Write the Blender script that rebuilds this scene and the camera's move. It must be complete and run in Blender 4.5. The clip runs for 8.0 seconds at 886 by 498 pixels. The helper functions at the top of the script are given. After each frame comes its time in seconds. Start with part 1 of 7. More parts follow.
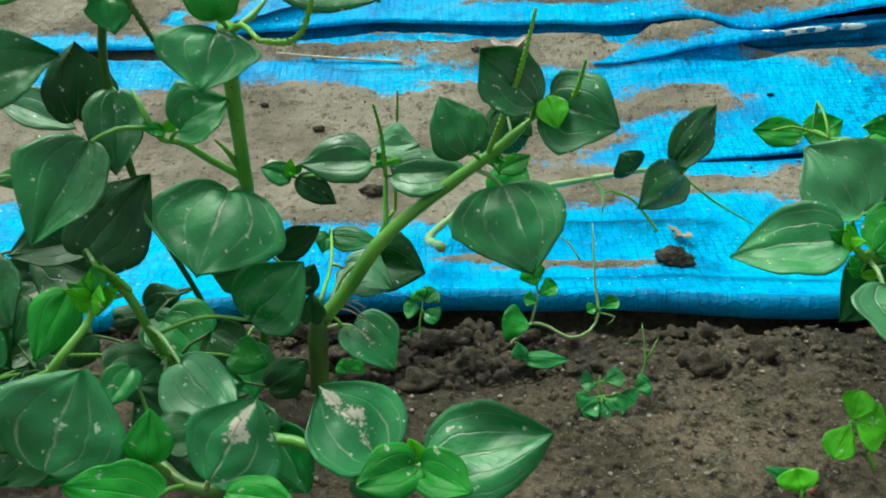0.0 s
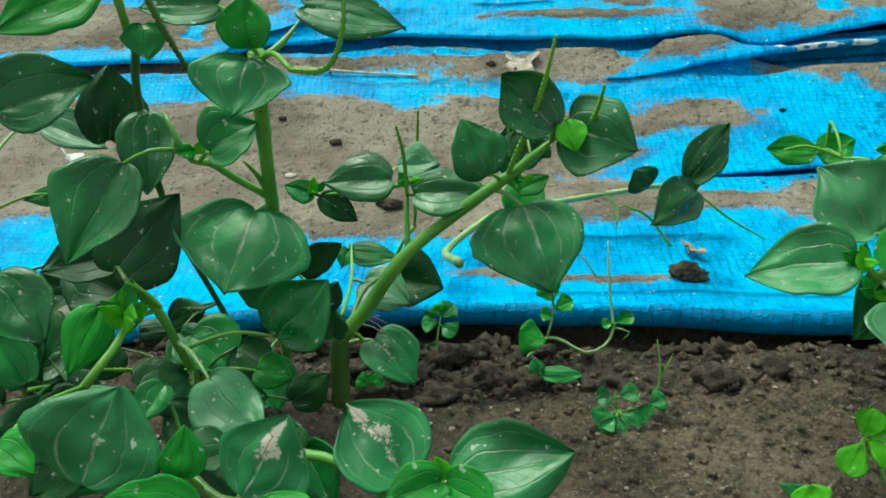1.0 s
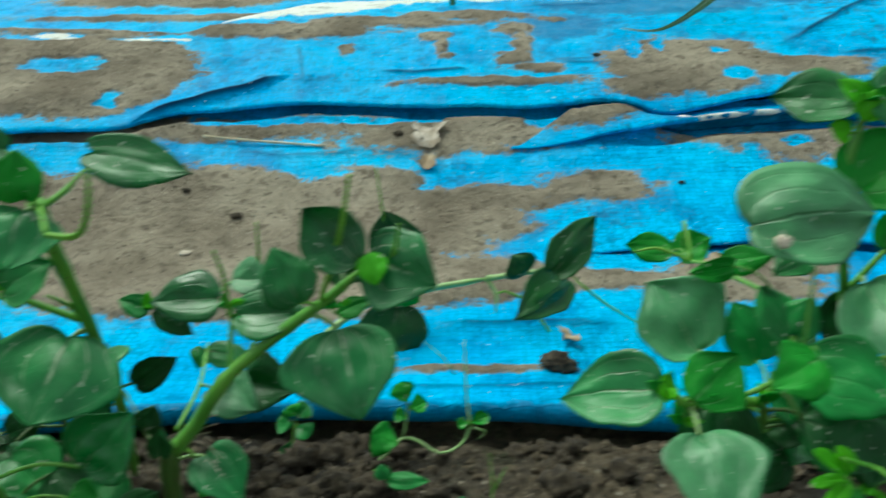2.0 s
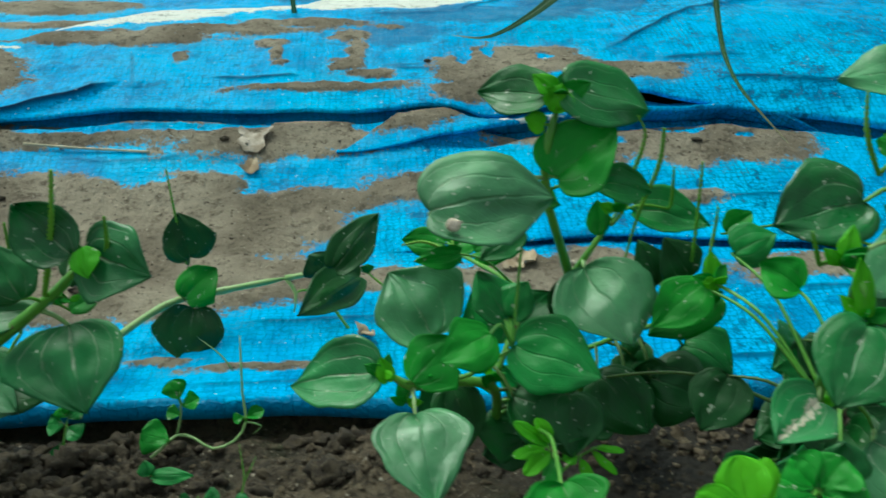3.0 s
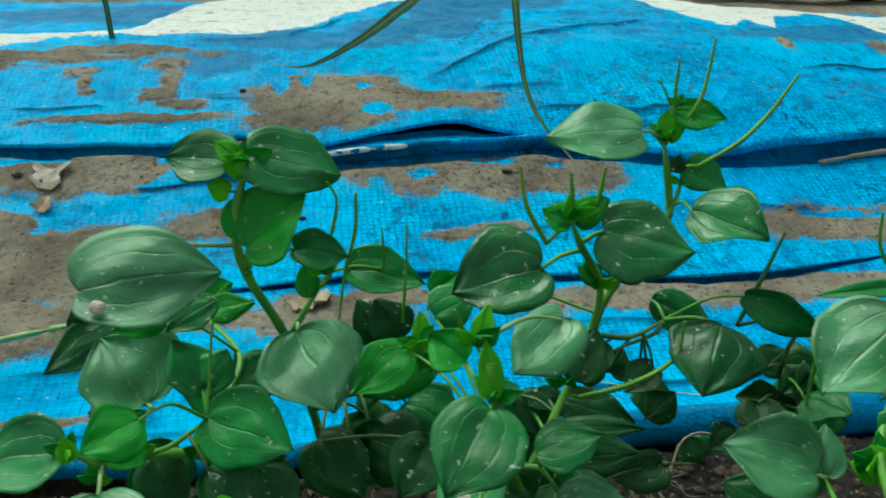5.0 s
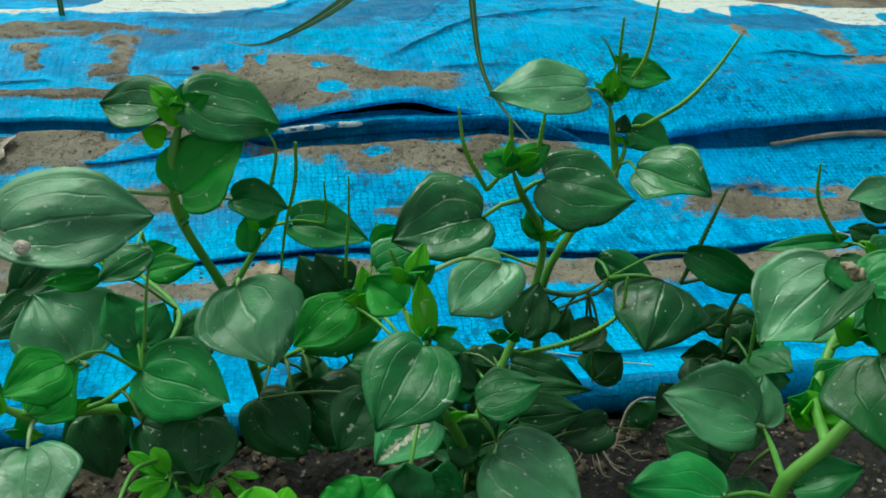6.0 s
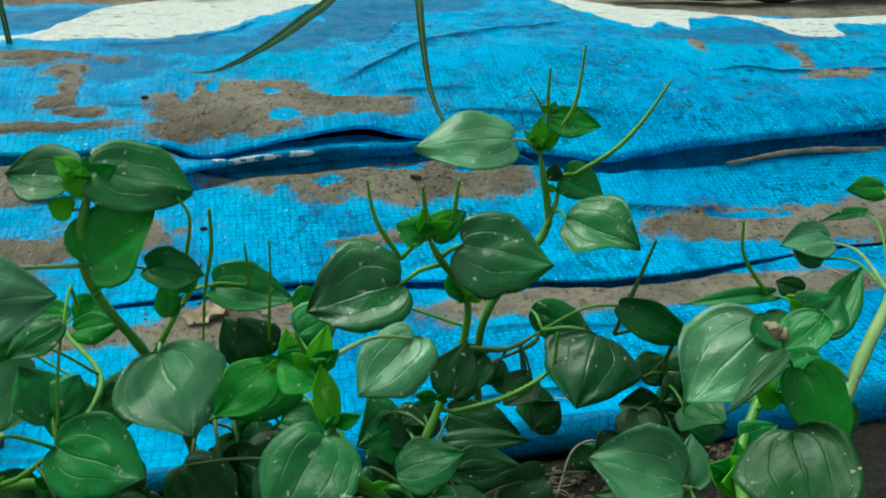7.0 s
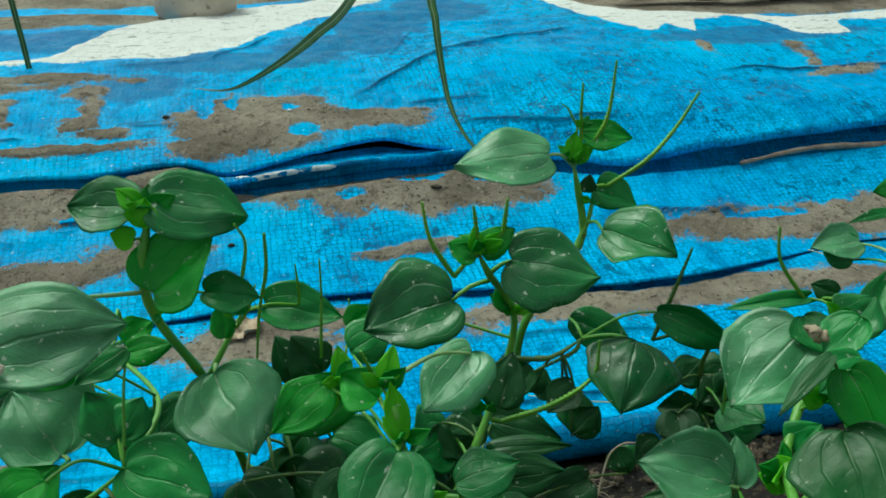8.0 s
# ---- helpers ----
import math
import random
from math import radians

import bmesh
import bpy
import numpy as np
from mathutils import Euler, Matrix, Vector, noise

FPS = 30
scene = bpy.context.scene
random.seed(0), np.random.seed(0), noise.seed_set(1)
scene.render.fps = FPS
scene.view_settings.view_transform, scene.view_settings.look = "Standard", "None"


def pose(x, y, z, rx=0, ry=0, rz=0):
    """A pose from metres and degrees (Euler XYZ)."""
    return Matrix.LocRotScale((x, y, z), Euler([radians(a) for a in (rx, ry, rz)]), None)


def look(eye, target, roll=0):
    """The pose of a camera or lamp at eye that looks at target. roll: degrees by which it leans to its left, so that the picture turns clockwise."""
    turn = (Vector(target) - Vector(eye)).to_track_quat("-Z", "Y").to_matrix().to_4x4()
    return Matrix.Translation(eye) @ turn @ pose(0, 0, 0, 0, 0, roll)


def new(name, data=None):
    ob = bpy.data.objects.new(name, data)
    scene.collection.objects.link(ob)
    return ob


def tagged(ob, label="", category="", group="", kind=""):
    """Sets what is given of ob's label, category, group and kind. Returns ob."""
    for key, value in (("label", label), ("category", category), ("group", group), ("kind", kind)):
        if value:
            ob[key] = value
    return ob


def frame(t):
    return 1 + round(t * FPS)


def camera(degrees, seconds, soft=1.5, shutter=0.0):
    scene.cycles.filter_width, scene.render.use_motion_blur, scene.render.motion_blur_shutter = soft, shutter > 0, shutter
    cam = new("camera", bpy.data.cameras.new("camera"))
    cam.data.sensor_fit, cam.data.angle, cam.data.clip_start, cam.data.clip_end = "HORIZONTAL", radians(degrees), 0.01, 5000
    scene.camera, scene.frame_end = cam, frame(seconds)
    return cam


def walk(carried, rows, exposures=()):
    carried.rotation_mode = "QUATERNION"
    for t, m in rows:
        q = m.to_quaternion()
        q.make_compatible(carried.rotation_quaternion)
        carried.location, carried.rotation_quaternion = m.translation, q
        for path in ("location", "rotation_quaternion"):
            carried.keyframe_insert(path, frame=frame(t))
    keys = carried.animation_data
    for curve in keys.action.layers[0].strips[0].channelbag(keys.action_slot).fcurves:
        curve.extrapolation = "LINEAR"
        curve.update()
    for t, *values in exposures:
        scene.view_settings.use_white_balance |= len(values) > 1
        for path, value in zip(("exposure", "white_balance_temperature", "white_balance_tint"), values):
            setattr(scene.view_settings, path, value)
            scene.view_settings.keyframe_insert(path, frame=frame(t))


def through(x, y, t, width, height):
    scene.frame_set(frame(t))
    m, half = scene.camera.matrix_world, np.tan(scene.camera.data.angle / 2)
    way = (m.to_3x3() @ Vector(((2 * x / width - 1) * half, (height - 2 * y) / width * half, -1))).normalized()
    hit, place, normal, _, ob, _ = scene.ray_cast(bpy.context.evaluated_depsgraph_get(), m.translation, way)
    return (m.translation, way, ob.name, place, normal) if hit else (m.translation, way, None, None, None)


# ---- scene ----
cam = camera(55.3, 8.0, soft=1.7, shutter=0.5)
PATH = [
    (0, (0.0127, 0.0047, 0.1871), (-0.0013, 0.4471, -0.0454), -1.23),
    (0.5, (0.0103, 0.0005, 0.1953), (-0.0062, 0.4442, -0.0346), -1.33),
    (1, (0.0090, 0.0009, 0.1937), (-0.0099, 0.4447, -0.0358), -1.25),
    (1.5, (0.0153, 0.0043, 0.1997), (-0.0087, 0.4492, -0.0273), -1.37),
    (2, (0.0669, 0.0169, 0.2250), (0.0515, 0.4650, 0.0036), -1.15),
    (2.2, (0.0855, 0.0169, 0.2267), (0.0829, 0.4661, 0.0070), -0.68),
    (3.3, (0.1444, -0.0009, 0.2201), (0.1783, 0.4493, 0.0053), -0.17),
    (3.5, (0.1518, -0.0018, 0.2194), (0.1897, 0.4479, 0.0042), -0.27),
    (4, (0.1671, -0.0005, 0.2217), (0.2177, 0.4479, 0.0064), 0.10),
    (4.5, (0.1872, 0.0075, 0.2371), (0.2501, 0.4549, 0.0229), 0.86),
    (4.7, (0.1975, 0.0101, 0.2417), (0.2654, 0.4572, 0.0283), 1.11),
    (6, (0.2140, 0.0032, 0.2235), (0.3086, 0.4467, 0.0130), 2.66),
    (6.5, (0.2210, 0.0029, 0.2235), (0.3204, 0.4448, 0.0119), 2.68),
    (7, (0.2358, 0.0123, 0.2412), (0.3392, 0.4533, 0.0295), 1.99),
    (7.5, (0.2259, 0.0093, 0.2458), (0.3316, 0.4499, 0.0344), 1.00),
    (8, (0.2197, 0.0097, 0.2490), (0.3229, 0.4512, 0.0381), 0.09),
]
walk(cam, [(t, look(eye, target, roll)) for t, eye, target, roll in PATH],
     [(0, 0.60, 6450, -11), (1.0, 0.52, 6450, -12), (1.5, 0.50, 6450, -12), (2.0, 0.30, 6400, -13), (3.5, 0.11, 6350, -14), (6.0, -0.01, 6300, -13), (8.0, -0.02, 6300, -12)])

# ---- light: bright overcast daylight ----
SUN_ELEVATION, SUN_AZIMUTH = radians(62), radians(-35)
world = bpy.data.worlds.new("overcast_sky")
scene.world = world
world.use_nodes = True
wn = world.node_tree
sky = wn.nodes.new("ShaderNodeTexSky")
sky.sky_type, sky.sun_disc = "NISHITA", False
sky.sun_elevation, sky.sun_rotation = SUN_ELEVATION, SUN_AZIMUTH
sky.air_density, sky.dust_density, sky.ozone_density = 1.0, 4.0, 1.0
sky_grey = wn.nodes.new("ShaderNodeHueSaturation")
sky_grey.inputs["Saturation"].default_value = 0.35
wn.links.new(sky.outputs[0], sky_grey.inputs["Color"])
wn.links.new(sky_grey.outputs[0], wn.nodes["Background"].inputs[0])
wn.nodes["Background"].inputs[1].default_value = 0.13
sun_data = bpy.data.lights.new("sun", "SUN")
sun_data.energy, sun_data.angle, sun_data.color = 1.3, radians(30), (1.0, 0.97, 0.92)
sun = new("sun", sun_data)
sun.matrix_world = Matrix.Translation((0, 0, 3)) @ look((0, 0, 0), (-math.sin(SUN_AZIMUTH) * math.cos(SUN_ELEVATION), -math.cos(SUN_AZIMUTH) * math.cos(SUN_ELEVATION), -math.sin(SUN_ELEVATION)))


# ---- materials ----
class Nodes:
    """A small wrapper for building one node material."""

    def __init__(self, name):
        self.mat = bpy.data.materials.new(name)
        self.mat.use_nodes = True
        self.tree = self.mat.node_tree
        self.bsdf = self.tree.nodes["Principled BSDF"]
        self.out = self.tree.nodes["Material Output"]

    def node(self, kind, **inputs):
        n = self.tree.nodes.new(kind)
        for key, value in inputs.items():
            self.put(n, key.replace("_", " "), value)
        return n

    def put(self, n, key, value):
        socket = n.inputs[int(key)] if key.isdigit() else n.inputs[key]
        if isinstance(value, bpy.types.NodeSocket):
            self.tree.links.new(value, socket)
        else:
            socket.default_value = value

    def math(self, op, a, b=0.0, clamp=False):
        n = self.tree.nodes.new("ShaderNodeMath")
        n.operation, n.use_clamp = op, clamp
        self.put(n, "0", a)
        self.put(n, "1", b)
        return n.outputs[0]

    def ramp(self, value, low, high, to_low=0.0, to_high=1.0, smooth=True):
        n = self.tree.nodes.new("ShaderNodeMapRange")
        n.interpolation_type = "SMOOTHSTEP" if smooth else "LINEAR"
        for key, v in zip(("Value", "From Min", "From Max", "To Min", "To Max"), (value, low, high, to_low, to_high)):
            self.put(n, key, v)
        return n.outputs[0]

    def mix(self, factor, a, b):
        n = self.tree.nodes.new("ShaderNodeMix")
        n.data_type = "RGBA"
        self.put(n, "0", factor)
        self.put(n, "6", a)
        self.put(n, "7", b)
        return n.outputs[2]

    def noise(self, scale, detail=3.0, vector=None, rough=0.55):
        n = self.tree.nodes.new("ShaderNodeTexNoise")
        self.put(n, "Scale", scale)
        self.put(n, "Detail", detail)
        self.put(n, "Roughness", rough)
        self.put(n, "Vector", vector if vector is not None else self.coords())
        return n.outputs[0]

    def coords(self, stretch=(1, 1, 1)):
        n = self.tree.nodes.new("ShaderNodeTexCoord")
        m = self.tree.nodes.new("ShaderNodeMapping")
        m.inputs["Scale"].default_value = stretch
        self.tree.links.new(n.outputs["Object"], m.inputs["Vector"])
        return m.outputs[0]

    def attribute(self, name):
        n = self.tree.nodes.new("ShaderNodeAttribute")
        n.attribute_name = name
        return n.outputs["Fac"]

    def random(self):
        return self.tree.nodes.new("ShaderNodeObjectInfo").outputs["Random"]

    def bump(self, height, strength, distance, normal=None):
        n = self.tree.nodes.new("ShaderNodeBump")
        self.put(n, "Height", height)
        self.put(n, "Strength", strength)
        self.put(n, "Distance", distance)
        if normal is not None:
            self.put(n, "Normal", normal)
        return n.outputs[0]

    def finish(self, color, rough, normal=None, **more):
        self.put(self.bsdf, "Base Color", color)
        self.put(self.bsdf, "Roughness", rough)
        if normal is not None:
            self.put(self.bsdf, "Normal", normal)
        for key, value in more.items():
            self.put(self.bsdf, key.replace("_", " "), value)
        return self.mat


def rgb(r, g, b):
    return (r, g, b, 1.0)


def soil_color(m):
    """Damp brown garden soil: crumbs, pale grit and darker wet patches."""
    broad, crumbs, grit = m.noise(14, 5, rough=0.65), m.noise(210, 6, rough=0.75), m.noise(620, 2)
    c = m.mix(m.ramp(broad, 0.35, 0.65), rgb(0.150, 0.112, 0.070), rgb(0.275, 0.212, 0.142))
    c = m.mix(m.ramp(crumbs, 0.45, 0.64, 0.0, 0.85), c, rgb(0.036, 0.028, 0.018))
    c = m.mix(m.ramp(m.noise(85, 5, rough=0.7), 0.56, 0.64, 0.0, 0.6), c, rgb(0.034, 0.026, 0.017))
    c = m.mix(m.ramp(m.noise(38, 5, rough=0.7), 0.53, 0.66, 0.0, 0.55), c, rgb(0.062, 0.082, 0.030))
    return m.mix(m.ramp(grit, 0.61, 0.68), c, rgb(0.36, 0.30, 0.22))


def soil_material():
    m = Nodes("garden_soil")
    # damp clods, and the shade under the plants put into the soil colour
    wet_shade = m.attribute("wet_shade")
    c = m.mix(wet_shade, soil_color(m), m.mix(m.ramp(m.noise(200, 3), 0.4, 0.7), rgb(0.011, 0.008, 0.005), rgb(0.036, 0.027, 0.016)))
    n = m.bump(m.noise(160, 7, rough=0.8), 1.0, 0.0060)
    n = m.bump(m.noise(480, 3, rough=0.7), 0.9, 0.0020, n)
    return m.finish(c, m.ramp(wet_shade, 0, 1, 0.92, 0.7), n)


def tarp_material():
    """Worn blue woven sheet: weave lines, dark scuffs, flaked white coat and dried mud."""
    m = Nodes("blue_tarpaulin")
    blue = m.mix(m.ramp(m.noise(9, 3), 0.3, 0.7), rgb(0.0, 0.40, 0.86), rgb(0.0, 0.53, 0.97))
    faded = m.ramp(m.noise(38, 5, m.coords((0.6, 1.2, 1)), 0.65), 0.50, 0.72, 0.0, 0.45)
    blue = m.mix(faded, blue, rgb(0.06, 0.52, 0.90))
    blue = m.mix(m.ramp(m.noise(34, 5, m.coords((1.0, 0.8, 1)), 0.65), 0.48, 0.66, 0.0, 0.6), blue, rgb(0.0, 0.19, 0.50))
    # weave: narrow dark joints between flat tapes, broken up by noise
    warp = m.noise(150, 3)
    tc = m.tree.nodes.new("ShaderNodeTexCoord")
    sep = m.node("ShaderNodeSeparateXYZ", Vector=tc.outputs["Object"])
    lines = []
    for axis, pitch, wob in (("X", 0.0042, 0.006), ("Y", 0.0035, 0.005)):
        along = m.math("ADD", sep.outputs[axis], m.math("MULTIPLY", warp, wob))
        wave = m.math("PINGPONG", along, pitch / 2)
        lines.append(m.ramp(wave, 0.0, pitch * 0.14, 1.0, 0.0))
    worn = m.ramp(m.noise(15, 4, m.coords((1.0, 0.7, 1))), 0.36, 0.62)
    patchy = m.ramp(m.noise(120, 5, m.coords((1.0, 0.9, 1)), 0.75), 0.36, 0.47)
    weave = m.math("MULTIPLY", m.math("MAXIMUM", lines[0], lines[1]), patchy)
    scuff = m.ramp(m.noise(105, 6, m.coords((1.0, 0.9, 1)), 0.75), 0.53, 0.59)
    grime_shade = m.math("MAXIMUM", m.math("MULTIPLY", weave, m.ramp(worn, 0, 1, 0.6, 1.0)), m.math("MULTIPLY", scuff, m.ramp(worn, 0, 1, 0.35, 1.0)))
    # fine wandering cracks of the coat, gathered in worn areas
    craze = []
    for scale, wide, stretch in ((30, 0.012, (1.0, 0.9, 1)), (70, 0.016, (1.0, 0.8, 1)), (120, 0.02, (1.1, 0.9, 1))):
        off = m.math("ABSOLUTE", m.math("SUBTRACT", m.noise(scale, 4, m.coords(stretch), 0.6), 0.5))
        craze.append(m.ramp(off, 0.0, wide, 1.0, 0.0))
    craze = m.math("MAXIMUM", m.math("MAXIMUM", craze[0], craze[1]), craze[2])
    craze = m.math("MULTIPLY", craze, m.ramp(m.noise(17, 3), 0.40, 0.62, 0.15, 0.95))
    grime_shade = m.math("MAXIMUM", grime_shade, m.math("MULTIPLY", craze, patchy))
    # the sheets are more worn towards their far end
    age = m.ramp(sep.outputs["X"], 0.0, 0.42, 0.58, 1.0)
    # the crease mask adds painted fold shade to the worn marks
    grime_shade = m.math("MAXIMUM", m.math("MULTIPLY", m.math("MULTIPLY", grime_shade, 0.80), age), m.attribute("crease"))
    c = m.mix(grime_shade, blue, rgb(0.004, 0.040, 0.11))
    fleck = m.ramp(m.noise(420, 2, m.coords((0.6, 1, 1))), 0.715, 0.74)
    c = m.mix(m.math("MULTIPLY", fleck, 0.8), c, rgb(0.55, 0.66, 0.72))
    fine, mid = m.noise(420, 4, rough=0.7), m.noise(85, 4)
    edge = m.math("ADD", m.math("MULTIPLY", m.math("SUBTRACT", mid, 0.5), 0.9), m.math("MULTIPLY", m.math("SUBTRACT", fine, 0.5), 1.0))
    # dark blue smears; on the low rolled edge they also paint its shade
    film_shade = m.ramp(m.math("ADD", m.attribute("film_shade"), edge), -0.12, 0.22)
    c = m.mix(m.math("MULTIPLY", film_shade, 0.70), c, m.mix(fine, rgb(0.0, 0.10, 0.30), rgb(0.03, 0.15, 0.30)))
    white = m.ramp(m.math("ADD", m.attribute("white"), m.math("MULTIPLY", edge, 1.5)), 0.0, 0.06)
    crack = m.math("MULTIPLY", m.ramp(m.noise(150, 5, m.coords((0.35, 1.3, 1)), 0.7), 0.36, 0.43), m.ramp(m.noise(300, 4, m.coords((0.7, 1, 1)), 0.7), 0.34, 0.40))
    c = m.mix(white, c, m.mix(crack, rgb(0.30, 0.30, 0.27), rgb(0.76, 0.77, 0.73)))
    dirt = m.ramp(m.math("ADD", m.attribute("dirt"), edge), -0.07, 0.15)
    dust = m.ramp(m.math("ADD", m.attribute("dirt"), edge), -0.75, 0.25, 0.0, 0.09)
    mud = m.mix(m.ramp(m.noise(19, 3), 0.3, 0.7), rgb(0.200, 0.168, 0.128), rgb(0.370, 0.320, 0.250))
    mud = m.mix(m.ramp(m.noise(120, 6, rough=0.75), 0.50, 0.66, 0.0, 0.85), mud, rgb(0.120, 0.098, 0.074))
    mud = m.mix(m.ramp(m.noise(330, 3), 0.63, 0.70), mud, rgb(0.050, 0.040, 0.030))
    mud = m.mix(m.ramp(m.noise(560, 2), 0.68, 0.73), mud, rgb(0.52, 0.47, 0.39))
    c = m.mix(m.math("MAXIMUM", dirt, dust), c, mud)
    n = m.bump(m.math("ADD", weave, m.math("MULTIPLY", m.noise(300, 3), 0.5)), m.ramp(dirt, 0, 1, 0.5, 0.05), 0.0006)
    n = m.bump(m.noise(240, 5, rough=0.7), m.ramp(dirt, 0, 1, 0.05, 1.0), 0.0034, n)
    n = m.bump(m.noise(40, 4, m.coords((1.1, 0.6, 1)), 0.6), 0.6, 0.009, n)
    rough = m.math("MAXIMUM", m.math("MAXIMUM", dirt, m.math("MULTIPLY", white, 0.7)), m.ramp(m.noise(70, 3), 0.3, 0.7, 0.42, 0.62))
    return m.finish(c, rough, n, **{"Specular IOR Level": 0.12})


def leaf_material(name, dark, light, vein, gloss, scar=0.0, vein_strength=0.5, through=0.25, shine=0.7):
    """Fleshy heart-shaped leaf: arching veins, quilted relief, specks with painted glints, and dry scars."""
    m = Nodes(name)
    uv = m.tree.nodes.new("ShaderNodeUVMap")
    sep = m.node("ShaderNodeSeparateXYZ", Vector=uv.outputs[0])
    warp = m.math("MULTIPLY", m.math("SUBTRACT", m.noise(70, 3), 0.5), 0.28)
    u = m.math("ABSOLUTE", m.math("ADD", m.math("SUBTRACT", m.math("MULTIPLY", sep.outputs["X"], 2.0), 1.0), warp))
    v = sep.outputs["Y"]
    tint = m.random()
    ribs = []
    for place, width in ((0.0, 0.020), (0.46, 0.014), (0.80, 0.009)):
        ribs.append(m.ramp(m.math("ABSOLUTE", m.math("SUBTRACT", u, place)), 0.0, width * 2.6, 1.0, 0.0))
    rib = m.math("MAXIMUM", m.math("MAXIMUM", ribs[0], m.math("MULTIPLY", ribs[1], 0.5)), m.math("MULTIPLY", ribs[2], 0.25))
    fade = m.ramp(v, 0.35, 1.0, 1.0, 0.25)
    rib = m.math("MULTIPLY", rib, fade)
    side = m.math("PINGPONG", m.math("ADD", m.math("MULTIPLY", v, 1.0), m.math("MULTIPLY", u, -0.35)), 0.055)
    side = m.ramp(side, 0.0, 0.010, 1.0, 0.0)
    blotch = m.noise(42, 5)
    shade = m.math("ADD", m.math("MULTIPLY", m.ramp(blotch, 0.34, 0.66), 0.55), m.math("MULTIPLY", tint, 0.50))
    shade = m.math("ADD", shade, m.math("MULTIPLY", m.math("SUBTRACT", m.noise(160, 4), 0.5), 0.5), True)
    c = m.mix(shade, dark, light)
    c = m.mix(m.math("MULTIPLY", m.math("MULTIPLY", side, 0.10), fade), c, light)
    broken = m.ramp(m.noise(110, 4, rough=0.7), 0.42, 0.62)
    c = m.mix(m.math("MULTIPLY", m.math("MULTIPLY", rib, broken), vein_strength), c, vein)
    # the veins are bleached and rubbed where they leave the stalk
    rubbed = m.math("MULTIPLY", m.ramp(m.noise(190, 4, rough=0.7), 0.46 - 0.08 * vein_strength, 0.58 - 0.08 * vein_strength), m.ramp(v, 0.0, 0.5 + 0.4 * vein_strength, 1.0, 0.0))
    c = m.mix(m.math("MULTIPLY", m.math("MULTIPLY", rib, rubbed), min(0.85, 0.3 + vein_strength)), c, rgb(0.50, 0.56, 0.40))
    # whitish specks, which also paint small glints on the skin
    speck_glint = m.math("MAXIMUM", m.ramp(m.noise(380, 3), 0.67, 0.70), m.ramp(m.noise(140, 5, rough=0.75), 0.70, 0.72))
    c = m.mix(m.math("MULTIPLY", speck_glint, 0.75), c, rgb(0.55, 0.62, 0.48))
    if scar:
        streak = m.math("ADD", m.noise(75, 6, rough=0.75), m.ramp(u, 0.0, 0.7, 0.10 * scar, -0.14))
        dry = m.ramp(streak, 0.585, 0.635)
        c = m.mix(dry, c, m.mix(m.noise(300, 2), rgb(0.62, 0.50, 0.36), rgb(0.82, 0.78, 0.66)))
    relief = m.math("SUBTRACT", m.noise(70, 3), m.math("MULTIPLY", m.math("MAXIMUM", rib, m.math("MULTIPLY", side, 0.10)), 0.38))
    n = m.bump(relief, 0.6, 0.0014)
    n = m.bump(m.noise(150, 4, rough=0.6), 0.35, 0.0012, n)
    mat = m.finish(c, m.ramp(m.noise(75, 4), 0.32, 0.68, gloss + 0.04, gloss + 0.24), n, IOR=1.52, **{"Specular IOR Level": shine})
    thin = m.node("ShaderNodeBsdfTranslucent", Color=m.mix(0.5, c, rgb(0.16, 0.34, 0.03)))
    blend = m.node("ShaderNodeMixShader", **{"0": through, "1": m.bsdf.outputs[0], "2": thin.outputs[0]})
    m.tree.links.new(blend.outputs[0], m.out.inputs[0])
    return mat


def stem_material(name, a, b, rough=0.4):
    m = Nodes(name)
    c = m.mix(m.ramp(m.noise(70, 3, m.coords((1, 1, 0.3))), 0.3, 0.7), a, b)
    c = m.mix(m.ramp(m.noise(420, 2), 0.68, 0.74), c, rgb(0.10, 0.075, 0.04))
    return m.finish(c, rough, m.bump(m.noise(240, 3, m.coords((1, 1, 0.25))), 0.4, 0.0008), Subsurface_Weight=0.15, Subsurface_Radius=(0.002, 0.004, 0.001))


def plain_material(name, a, b, scale, rough, relief=0.001):
    m = Nodes(name)
    c = m.mix(m.ramp(m.noise(scale, 4), 0.32, 0.68), a, b)
    c = m.mix(m.ramp(m.noise(scale * 6, 3), 0.62, 0.70), c, tuple(v * 0.6 for v in a[:3]) + (1.0,))
    return m.finish(c, rough, m.bump(m.noise(scale * 3, 4), 0.6, relief))


